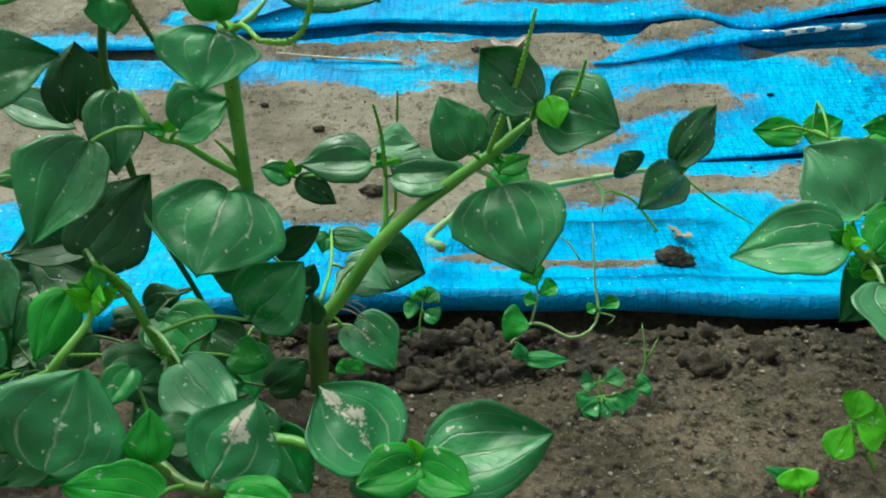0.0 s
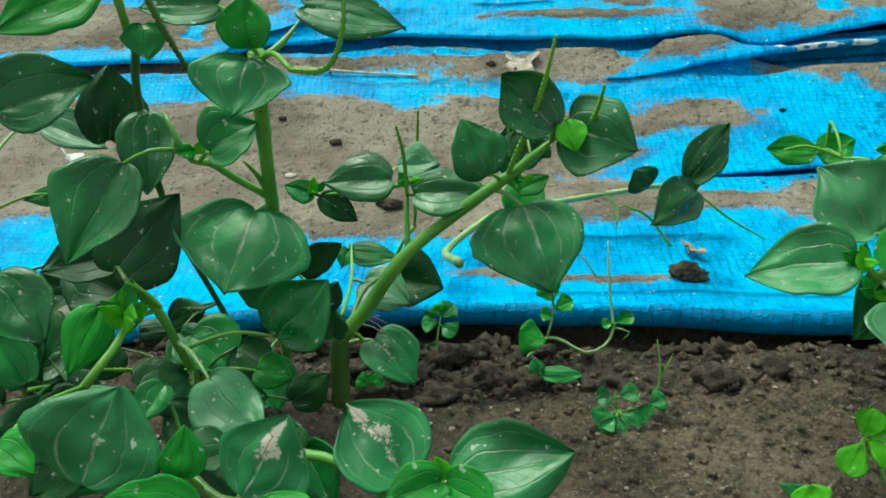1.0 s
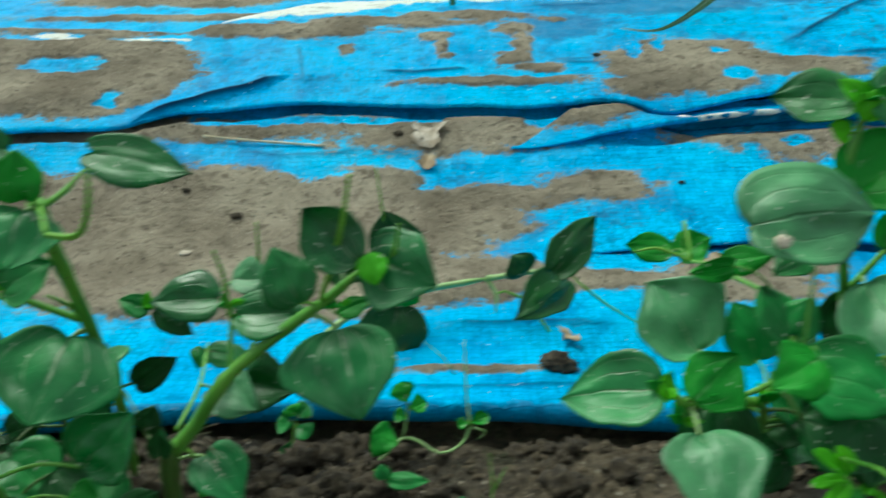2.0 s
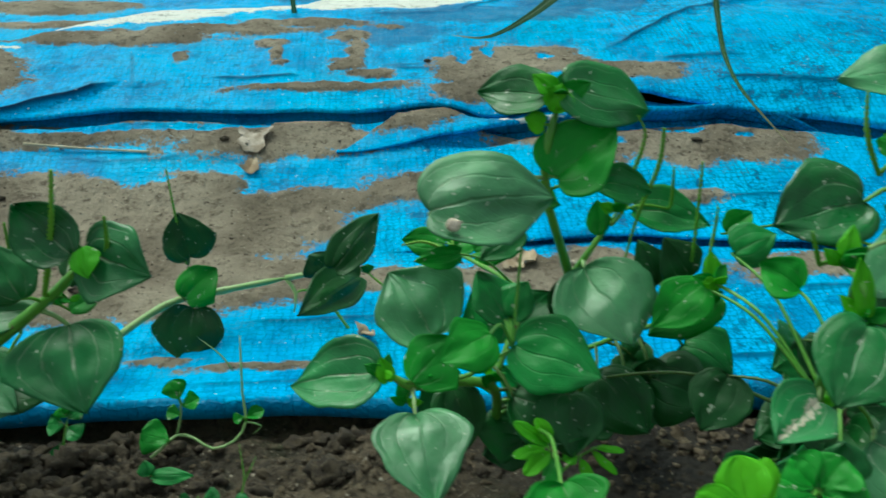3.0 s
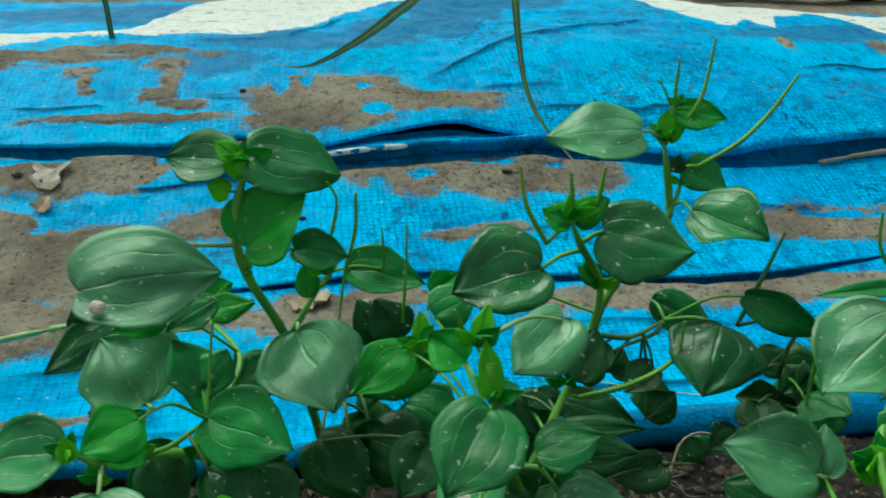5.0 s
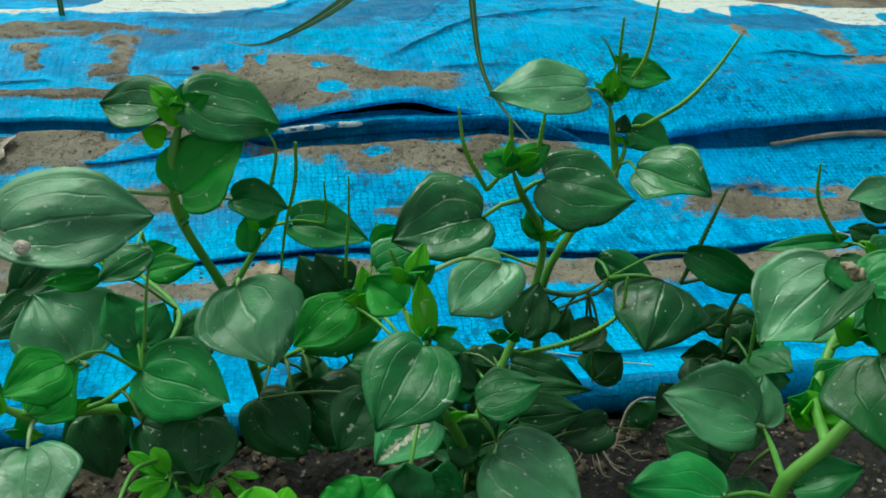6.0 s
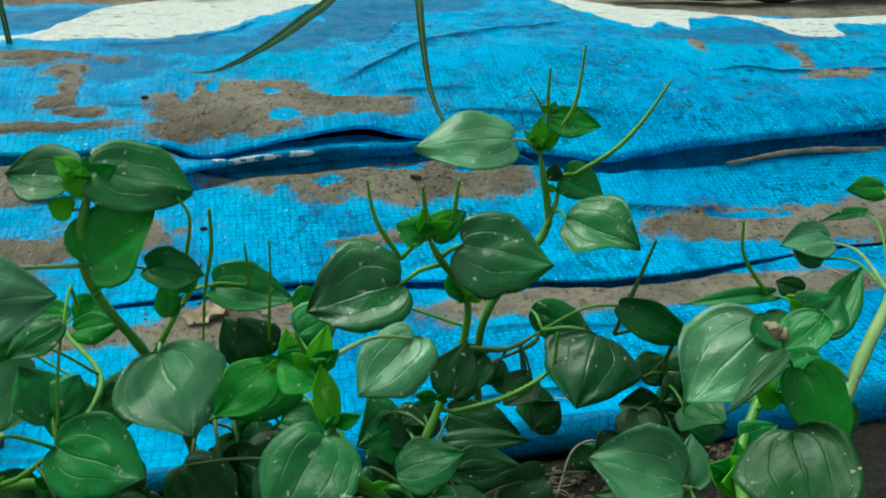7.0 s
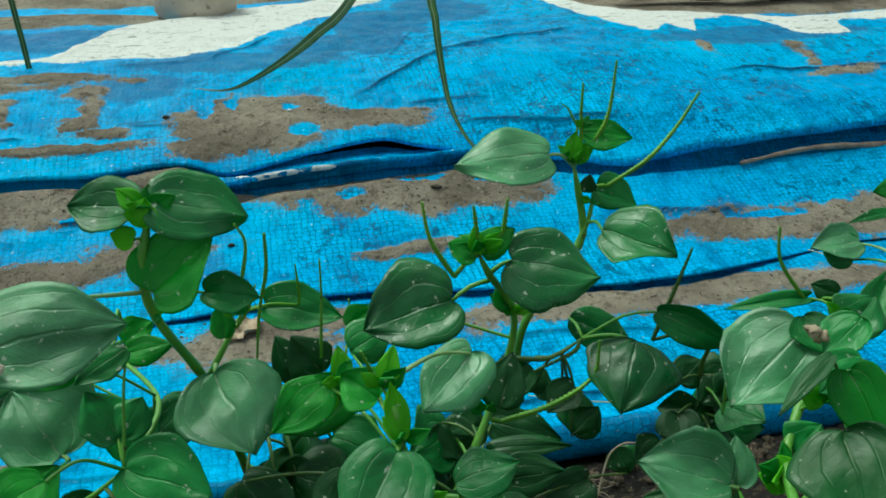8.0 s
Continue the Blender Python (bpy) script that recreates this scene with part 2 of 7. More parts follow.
SOIL = soil_material()
TARP = tarp_material()
LEAF = {
    # shaded copy of the leaf: the gloom among the stems is in its colour
    "dark": leaf_material("leaf_shaded", rgb(0.004, 0.056, 0.008), rgb(0.012, 0.125, 0.018), rgb(0.04, 0.22, 0.06), 0.32, vein_strength=0.15, through=0.12, shine=0.45),
    "mid": leaf_material("leaf_mature", rgb(0.006, 0.110, 0.018), rgb(0.028, 0.330, 0.054), rgb(0.10, 0.40, 0.13), 0.28, vein_strength=0.3, through=0.18, shine=0.5),
    # glossy, with the sky's grey sheen also mixed into the base colours
    "grey": leaf_material("leaf_pale_sheen", rgb(0.024, 0.150, 0.046), rgb(0.104, 0.410, 0.145), rgb(0.26, 0.46, 0.26), 0.3, vein_strength=0.35, through=0.14, shine=0.9),
    "deep": leaf_material("leaf_deep", rgb(0.005, 0.082, 0.015), rgb(0.018, 0.230, 0.040), rgb(0.16, 0.40, 0.16), 0.22, vein_strength=0.35, through=0.14, shine=0.6),
    "scar": leaf_material("leaf_scarred", rgb(0.007, 0.115, 0.028), rgb(0.036, 0.310, 0.080), rgb(0.48, 0.58, 0.42), 0.32, scar=1.0, vein_strength=0.8, through=0.16, shine=0.6),
    "vein": leaf_material("leaf_veined", rgb(0.009, 0.118, 0.026), rgb(0.042, 0.325, 0.082), rgb(0.52, 0.60, 0.44), 0.32, vein_strength=0.9, through=0.15, shine=0.6),
    "green": leaf_material("leaf_fresh", rgb(0.009, 0.205, 0.010), rgb(0.040, 0.440, 0.030), rgb(0.12, 0.46, 0.08), 0.36, vein_strength=0.25, through=0.28, shine=0.45),
    "young": leaf_material("leaf_young", rgb(0.070, 0.460, 0.006), rgb(0.180, 0.700, 0.014), rgb(0.26, 0.68, 0.06), 0.42, vein_strength=0.1, through=0.35, shine=0.4),
}
STEM = {
    "green": stem_material("stem_green", rgb(0.095, 0.310, 0.035), rgb(0.180, 0.440, 0.060)),
    "pale": stem_material("stem_pale", rgb(0.220, 0.400, 0.125), rgb(0.340, 0.510, 0.205)),
    "olive": stem_material("stem_olive", rgb(0.055, 0.130, 0.022), rgb(0.105, 0.200, 0.040)),
    "spike": stem_material("spike_green", rgb(0.095, 0.310, 0.018), rgb(0.190, 0.440, 0.040), 0.5),
    "ripe": stem_material("spike_ripe", rgb(0.045, 0.125, 0.016), rgb(0.085, 0.180, 0.028), 0.55),
    "root": stem_material("root_pale", rgb(0.30, 0.24, 0.17), rgb(0.46, 0.38, 0.29), 0.7),
}


# ---- noise on the plan ----
def lattice(ix, iy, seed):
    h = np.sin(ix * 127.1 + iy * 311.7 + seed * 74.7) * 43758.5453
    return h - np.floor(h)


def vnoise(x, y, seed=0):
    ix, iy = np.floor(x), np.floor(y)
    fx, fy = x - ix, y - iy
    fx, fy = fx * fx * (3 - 2 * fx), fy * fy * (3 - 2 * fy)
    a, b = lattice(ix, iy, seed), lattice(ix + 1, iy, seed)
    c, d = lattice(ix, iy + 1, seed), lattice(ix + 1, iy + 1, seed)
    return (a + (b - a) * fx) * (1 - fy) + (c + (d - c) * fx) * fy


def fbm(x, y, scale, octaves=4, seed=0, rough=0.5):
    total, amp, norm = 0.0, 1.0, 0.0
    for k in range(octaves):
        total = total + amp * vnoise(x * scale * 2**k, y * scale * 2**k, seed + k)
        norm, amp = norm + amp, amp * rough
    return total / norm - 0.5


BED_Y = (-1, 0, 0.2, 0.27, 0.30, 0.355, 0.4, 0.455, 0.5, 0.52, 0.55, 0.565, 0.6, 0.63, 0.66, 0.7, 0.75, 0.85, 1.5)
BED_Z = (0, 0, 0.003, -0.006, -0.010, -0.008, 0, 0.006, 0.016, 0.025, 0.036, 0.045, 0.066, 0.077, 0.086, 0.095, 0.10, 0.105, 0.11)


def bed(y):
    """Height of the bed: flat soil in front, then a bank that rises under the sheets."""
    return (np.interp(y - 0.012, BED_Y, BED_Z) + np.interp(y, BED_Y, BED_Z) + np.interp(y + 0.012, BED_Y, BED_Z)) / 3


def grid_object(name, px, py, pz, material, layers=None, smooth=True):
    """A mesh from three arrays of rows and columns, with optional point attributes."""
    rows, cols = px.shape
    verts = np.stack([px, py, pz], -1).reshape(-1, 3)
    k = np.arange(rows * cols).reshape(rows, cols)
    faces = np.stack([k[:-1, :-1], k[:-1, 1:], k[1:, 1:], k[1:, :-1]], -1).reshape(-1, 4)
    me = bpy.data.meshes.new(name)
    me.from_pydata(verts.tolist(), [], faces.tolist())
    me.polygons.foreach_set("use_smooth", np.full(len(faces), smooth))
    for key, values in (layers or {}).items():
        me.attributes.new(key, "FLOAT", "POINT").data.foreach_set("value", np.ascontiguousarray(values, dtype=np.float32).ravel())
    me.materials.append(material)
    return new(name, me)


def spread(low, high, step, far, grow=1.25):
    """Even steps from low to high, then ever wider ones out to far."""
    inner = list(np.arange(low, high + step / 2, step))
    left, right, d = [inner[0]], [inner[-1]], step
    while right[-1] < far:
        d *= grow
        left.append(left[-1] - d)
        right.append(right[-1] + d)
    return np.array(left[:0:-1] + inner + right[1:])


# ---- ground: one sheet of soil to the horizon ----
def build_ground():
    xs = spread(-0.33, 0.62, 0.0016, 60)
    ys = np.concatenate([spread(0.10, 0.335, 0.0016, 60)])
    px, py = np.meshgrid(xs, ys)
    near = np.clip((0.36 - py) / 0.03, 0, 1) * np.clip((py - 0.0) / 0.05, 0, 1)
    clods = np.exp(-(((py - 0.288) / 0.028) ** 2)) * (0.20 + 0.75 * np.exp(-(((px - 0.0) / 0.05) ** 2)) + 0.2 * np.exp(-(((px - 0.15) / 0.05) ** 2)))
    window = np.clip((1.1 - np.abs(px - 0.1)) / 0.6, 0, 1)
    clods, near = clods * window, near * window
    lumps = np.abs(fbm(px, py, 70, 4, 3, 0.6)) * 2
    z = bed(py) + near * (0.008 * fbm(px, py, 16, 3, 1) + 0.0085 * fbm(px, py, 75, 5, 7, 0.72) + clods * (0.014 * lumps - 0.002))
    z += (1 - near) * np.clip(np.abs(py) - 1, 0, 10) * 0.05 * fbm(px, py, 0.7, 3, 9)
    z -= 0.04 * np.clip((py - 0.35) / 0.03, 0, 1) * np.clip((1.5 - py) / 0.3, 0, 1)
    z -= 0.009 * np.exp(-(((py - 0.317) / 0.011) ** 2)) * window
    z -= 0.004 * np.exp(-(((px - 0.042) / 0.016) ** 2) - ((py - 0.281) / 0.012) ** 2)
    # damp on the clods; the terms in px paint plant shade onto the soil
    wet_shade = np.clip(1.15 * clods + 0.95 * np.clip((px - 0.15) / 0.06, 0, 1) * window * np.clip((0.9 - py) / 0.3, 0, 1) * np.clip((py + 0.5) / 0.4, 0, 1) + 0.5 * fbm(px, py, 25, 3, 5) + 0.25 * np.exp(-(((px + 0.08) / 0.12) ** 2)) * np.clip((0.9 - py) / 0.3, 0, 1) * np.clip((py + 0.5) / 0.4, 0, 1), 0, 1)
    ob = grid_object("ground", px, py, z, SOIL, {"wet_shade": wet_shade})
    return tagged(ob, "damp brown garden soil with crumbs and pale grit", "soil", kind="structure")


ground = build_ground()


# ---- the blue sheets on the bank ----
def blobs(px, py, spots):
    """The highest of several soft ellipses (x, y, half width, half depth): 1 at a centre, 0 on its rim, negative outside."""
    qx = px + 0.014 * fbm(px, py, 30, 4, 41, 0.6) + 0.010 * fbm(px * 0.6, py * 1.6, 120, 3, 43, 0.7)
    py = py + 0.008 * fbm(px, py, 34, 4, 47, 0.6) + 0.005 * fbm(px * 0.6, py * 1.6, 140, 3, 49, 0.7)
    px = qx
    best = np.full(px.shape, -1.5)
    for x, y, rx, ry in spots:
        best = np.maximum(best, (1 - np.hypot((px - x) / rx, (py - y) / ry)) * max(1.0, ry / 0.018))
    return np.clip(best, -1.5, 1)


def wrinkles(px, py, seed):
    long_folds = 1 - np.abs(2 * (fbm(px + 0.3 * py, py, 1.0, 1, seed) + vnoise(px * 5 + 2 * py, py * 26, seed + 3)) % 2 - 1)
    return 0.0050 * fbm(px, py * 2.0, 13, 3, seed) + 0.0032 * np.abs(fbm(px * 0.45, py * 1.4, 34, 3, seed + 5)) + 0.0016 * long_folds + 0.0011 * fbm(px, py, 120, 2, seed + 9)


def build_sheet(name, front, back, lift, roll, dirt, white=(), film_shade=(), x0=-0.6, x1=1.0, step=0.0018, rest=0.0035, seed=0, extra=None, holes=(), creases=(), bare=None, label=""):
    """A sheet whose front edge is rolled under: front, back, lift and roll are functions of x."""
    xs = np.arange(x0, x1, step)
    n = int(np.max(back(xs) - front(xs)) / step)
    f, b, g, r = front(xs), back(xs), lift(xs), roll(xs)
    s = np.linspace(0, 1, n)[:, None]
    py = f + (b - f) * s
    px = np.broadcast_to(xs, py.shape).copy()
    fall = np.exp(-(py - f) / 0.022)
    pz = bed(py) + (rest(px) if callable(rest) else rest) + g * fall + wrinkles(px, py, seed) * (1 - 0.5 * fall)
    if extra:
        pz = pz + extra(px, py)
    d = blobs(px, py, dirt) + 0.8 * fbm(px * 0.6, py * 1.3, 60, 5, seed + 11, 0.65)
    if holes:
        d = np.minimum(d, -1.3 * blobs(px, py, holes) + 1.0 * fbm(px * 0.7, py * 1.4, 90, 4, seed + 17, 0.65))
    dark = np.zeros(px.shape)
    for ax, ay, bx, by, height in creases:
        # a fold line: the cloth behind it stands a little higher, and a dark line paints its grime and shade
        ux, uy = bx - ax, by - ay
        long = math.hypot(ux, uy)
        along = ((px - ax) * ux + (py - ay) * uy) / long**2
        away = ((py - ay) * ux - (px - ax) * uy) / long + 0.012 * fbm(px, py * 0, 25, 3, seed + 23)
        ends = np.clip(np.minimum(along, 1 - along) * 6, 0, 1)
        pz = pz + height * ends * np.exp(-np.abs(away) / np.where(away > 0, 0.018, 0.0015))
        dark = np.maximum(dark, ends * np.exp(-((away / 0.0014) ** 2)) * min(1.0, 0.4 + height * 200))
    pz = pz + 0.0016 * np.clip(d * 3, 0, 1)
    # the rolled edge, from its hidden end under the sheet round to the top
    a = np.linspace(-0.5 * math.pi, 0.42 * math.pi, 9)[:, None]
    top, cy = pz[0], f + r
    ny, nz = cy - r * np.cos(a), top - r + r * np.sin(a)
    uy = cy + np.array([0.02, 0.009])[:, None] * np.ones_like(cy)
    uz = np.broadcast_to(top - 2 * r, uy.shape)
    keep = int(np.ceil(np.max(r) / step)) + 1
    py, pz, d, dark = py[keep:], pz[keep:], d[keep:], dark[keep:]
    py, pz = np.vstack([uy, ny, py]), np.vstack([uz, nz, pz])
    px = np.broadcast_to(xs, py.shape)
    lay = {"dirt": np.vstack([np.repeat(d[:1] - 0.7 * np.clip(g / 0.004, 0, 1) * np.clip((xs + 0.16) / 0.03, 0, 1), len(uy) + len(ny), 0), d])}
    lay["white"] = blobs(px, py, white) if white else np.full(py.shape, -1.5)
    if bare:
        lay["white"] = np.maximum(lay["white"], np.clip(bare(px, py), -1.5, 1))
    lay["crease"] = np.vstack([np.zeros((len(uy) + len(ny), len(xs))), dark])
    lay["film_shade"] = blobs(px, py, film_shade) if film_shade else np.full(py.shape, -1.5)
    ob = grid_object(name, px, py, pz, TARP, lay)
    return tagged(ob, label, "tarpaulin", "blue sheets on the bank", "structure")


def line(*points):
    """A smooth line y(x) through a few points, with a little waviness."""
    kx, ky = zip(*points)

    def y(x):
        return (np.interp(x - 0.008, kx, ky) + np.interp(x, kx, ky) + np.interp(x + 0.008, kx, ky)) / 3 + 0.002 * fbm(x, x * 0, 30, 3, 2)

    return y


def level(*points):
    kx, ky = zip(*points)
    return lambda x: np.interp(x, kx, ky)


edge_low = line((-0.6, 0.27), (-0.19, 0.287), (-0.12, 0.306), (0, 0.315), (0.1, 0.314), (0.154, 0.308), (0.25, 0.311), (0.36, 0.308), (0.40, 0.305), (1.0, 0.305))
edge_mid = line((-0.6, 0.45), (0.1, 0.452), (0.16, 0.452), (0.23, 0.457), (0.27, 0.459), (0.36, 0.447), (0.43, 0.437), (0.5, 0.44), (0.6, 0.46), (1.0, 0.47))
edge_lip = line((0.05, 0.545), (0.11, 0.544), (0.16, 0.553), (0.22, 0.560), (0.28, 0.565), (0.37, 0.569), (0.46, 0.556))
edge_top = line((-0.6, 0.55), (-0.175, 0.562), (-0.13, 0.575), (-0.05, 0.581), (0.03, 0.578), (0.11, 0.577), (0.175, 0.583), (0.2, 0.573), (0.26, 0.584), (0.31, 0.589), (0.37, 0.572), (0.44, 0.557), (0.48, 0.548), (0.55, 0.553), (0.71, 0.562), (1.0, 0.57))


def slot(d, deep=0.013):
    """How far a sheet sags into the hollow under the next fold, d behind that fold's edge."""
    return deep * np.clip((d + 0.002) / 0.010, 0, 1)


def opening(x):
    """Where the large fold stands open: 1 in the open stretch, 0 beside it."""
    return np.clip((x - 0.17) / 0.05, 0, 1) * np.clip((0.44 - x) / 0.05, 0, 1)


def hollow(x):
    """Line behind which the sheets under the large one sink into the open fold."""
    return edge_top(x) - 0.003 + opening(x) * (edge_lip(x) + 0.0045 - edge_top(x) + 0.003)


sheet_low = build_sheet(
    "tarpaulin_low", edge_low, lambda x: edge_mid(x) + 0.003 + 0.022 * np.clip((x - 0.11) / 0.05, 0, 1), level((-0.6, 0.012), (0.25, 0.012), (0.4, 0.017), (1.0, 0.017)), level((-0.6, 0.0055), (0.22, 0.006), (0.34, 0.010), (0.45, 0.013), (1.0, 0.013)),
    [(-0.06, 0.432, 0.15, 0.044), (-0.24, 0.440, 0.09, 0.036), (0.06, 0.428, 0.06, 0.024), (0.13, 0.425, 0.05, 0.012), (0.21, 0.425, 0.052, 0.020), (0.25, 0.440, 0.03, 0.012),
     (0.40, 0.424, 0.08, 0.016), (0.50, 0.427, 0.09, 0.013), (0.585, 0.425, 0.05, 0.013), (0.07, 0.352, 0.04, 0.005), (0.01, 0.361, 0.02, 0.004), (-0.19, 0.33, 0.03, 0.02)],
    # navy along the rolled edge: mottled dirt plus the painted shade of its front
    film_shade=[(0.02, 0.3105, 0.30, 0.0075), (0.40, 0.312, 0.15, 0.012), (0.57, 0.311, 0.16, 0.012)], rest=-0.0008, seed=1, extra=lambda x, y: -0.4 * slot(y - edge_mid(x)) * np.clip((x - 0.13) / 0.05, 0, 1), creases=[(0.02, 0.338, 0.20, 0.333, 0.0015), (0.26, 0.352, 0.5, 0.345, 0.003), (0.34, 0.405, 0.46, 0.39, 0.002), (0.05, 0.392, 0.15, 0.385, 0.0015)], label="worn blue woven tarpaulin with a rolled front edge on soil")
sheet_mid = build_sheet(
    "tarpaulin_middle", edge_mid, lambda x: edge_mid(x) * 0 + 0.60, level((-0.6, 0), (0.12, 0), (0.2, 0.003), (0.5, 0.0045), (0.58, 0.0), (1.0, 0)), level((-0.6, 0.0006), (0.13, 0.0006), (0.2, 0.0012), (0.5, 0.0012), (0.6, 0.0006), (1.0, 0.0006)),
    [(-0.12, 0.490, 0.16, 0.044), (-0.25, 0.490, 0.12, 0.044), (0.0, 0.488, 0.05, 0.044), (0.05, 0.488, 0.06, 0.028), (0.085, 0.505, 0.05, 0.012), (0.03, 0.462, 0.048, 0.022), (0.145, 0.512, 0.040, 0.015),
     (-0.12, 0.571, 0.2, 0.016), (0.05, 0.562, 0.08, 0.022), (0.115, 0.566, 0.04, 0.018), (0.33, 0.548, 0.085, 0.022), (0.25, 0.557, 0.05, 0.014), (0.38, 0.545, 0.05, 0.020), (0.31, 0.495, 0.03, 0.006),
     (0.57, 0.487, 0.10, 0.018), (0.66, 0.485, 0.06, 0.025)],
    rest=lambda x: -0.0012 + 0.0026 * np.clip((x - 0.11) / 0.05, 0, 1), seed=1, extra=lambda x, y: -slot(y - hollow(x), 0.013 + 0.006 * opening(x) + 0.009 * np.clip((x - 0.42) / 0.05, 0, 1)) - 0.010 * np.exp(-(((y - edge_lip(x) - 0.001) / 0.007) ** 2)) * np.clip((x - 0.15) / 0.05, 0, 1) * np.clip((0.45 - x) / 0.05, 0, 1), holes=[(-0.06, 0.572, 0.07, 0.004), (0.02, 0.571, 0.03, 0.003), (0.13, 0.571, 0.03, 0.005), (0.328, 0.560, 0.014, 0.006), (0.28, 0.548, 0.009, 0.005), (0.374, 0.553, 0.008, 0.003), (0.57, 0.497, 0.03, 0.004)],
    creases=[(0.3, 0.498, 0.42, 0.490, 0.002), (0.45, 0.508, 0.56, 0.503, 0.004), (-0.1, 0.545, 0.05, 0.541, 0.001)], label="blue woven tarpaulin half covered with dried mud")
sheet_lip = build_sheet(
    "tarpaulin_lip", edge_lip, lambda x: edge_lip(x) + 0.0018 + np.clip((x - 0.10) / 0.07, 0, 1) * (edge_top(x) + 0.015 - edge_lip(x)), level((0.09, 0.0), (0.12, 0.001), (0.16, 0.005), (0.22, 0.008), (0.3, 0.009), (0.40, 0.006), (0.46, 0.001)), level((0.09, 0.0003), (0.15, 0.0014), (0.22, 0.0022), (0.36, 0.0020), (0.46, 0.0008)),
    [(0.13, 0.572, 0.05, 0.014), (0.17, 0.578, 0.03, 0.008)], white=[(0.232, 0.5622, 0.024, 0.0022), (0.262, 0.5655, 0.010, 0.0016)], film_shade=[(0.25, 0.565, 0.05, 0.01)], x0=0.095, x1=0.45, rest=0.0026, seed=1, extra=lambda x, y: -slot(y - hollow(x), 0.013 + 0.006 * opening(x) + 0.009 * np.clip((x - 0.42) / 0.05, 0, 1)), label="narrow folded strip of blue tarpaulin with flaked white coat")


ridge_low = level((-0.6, 0.73), (-0.27, 0.70), (-0.15, 0.69), (-0.108, 0.70), (-0.02, 0.718), (0.03, 0.732), (0.106, 0.744), (0.16, 0.738), (0.205, 0.758), (0.257, 0.825), (0.333, 0.92), (0.40, 1.0), (0.53, 1.0), (0.56, 0.845), (0.575, 0.795), (0.60, 0.762), (0.625, 0.785), (0.64, 0.750), (0.662, 0.800), (0.70, 0.802), (0.72, 0.785), (0.735, 0.742), (0.752, 0.718), (0.79, 0.726), (0.80, 0.762), (0.83, 0.768), (1.0, 0.76))
ridge_high = line((-0.6, 0.70), (-0.27, 0.678), (-0.15, 0.668), (-0.108, 0.712), (-0.06, 0.735), (0.03, 0.748), (0.07, 0.760), (0.088, 0.82), (0.127, 0.87), (0.152, 0.887), (0.222, 0.931), (0.30, 0.97), (0.40, 1.06), (0.53, 1.0), (0.575, 0.90), (0.61, 0.850), (0.69, 0.822), (0.756, 0.780), (0.80, 0.790), (1.0, 0.82))


def hill(px, py):
    return (0.010 * np.exp(-(((px - 0.45) / 0.11) ** 2) - ((py - 0.66) / 0.06) ** 2) + 0.010 * np.clip((px - 0.36) / 0.1, 0, 1) * np.exp(-(((py - 0.585) / 0.03) ** 2))
            + 0.001 * np.exp(-(((py - ridge_high(px) + 0.008) / 0.012) ** 2)))


def flaked(px, py):
    """White where the blue coat has come off, along the upper rim."""
    return np.minimum((py - ridge_low(px)) / 0.012, (ridge_high(px) + 0.02 - py) / 0.01) + 1.3 * fbm(px, py, 45, 4, 31, 0.65)


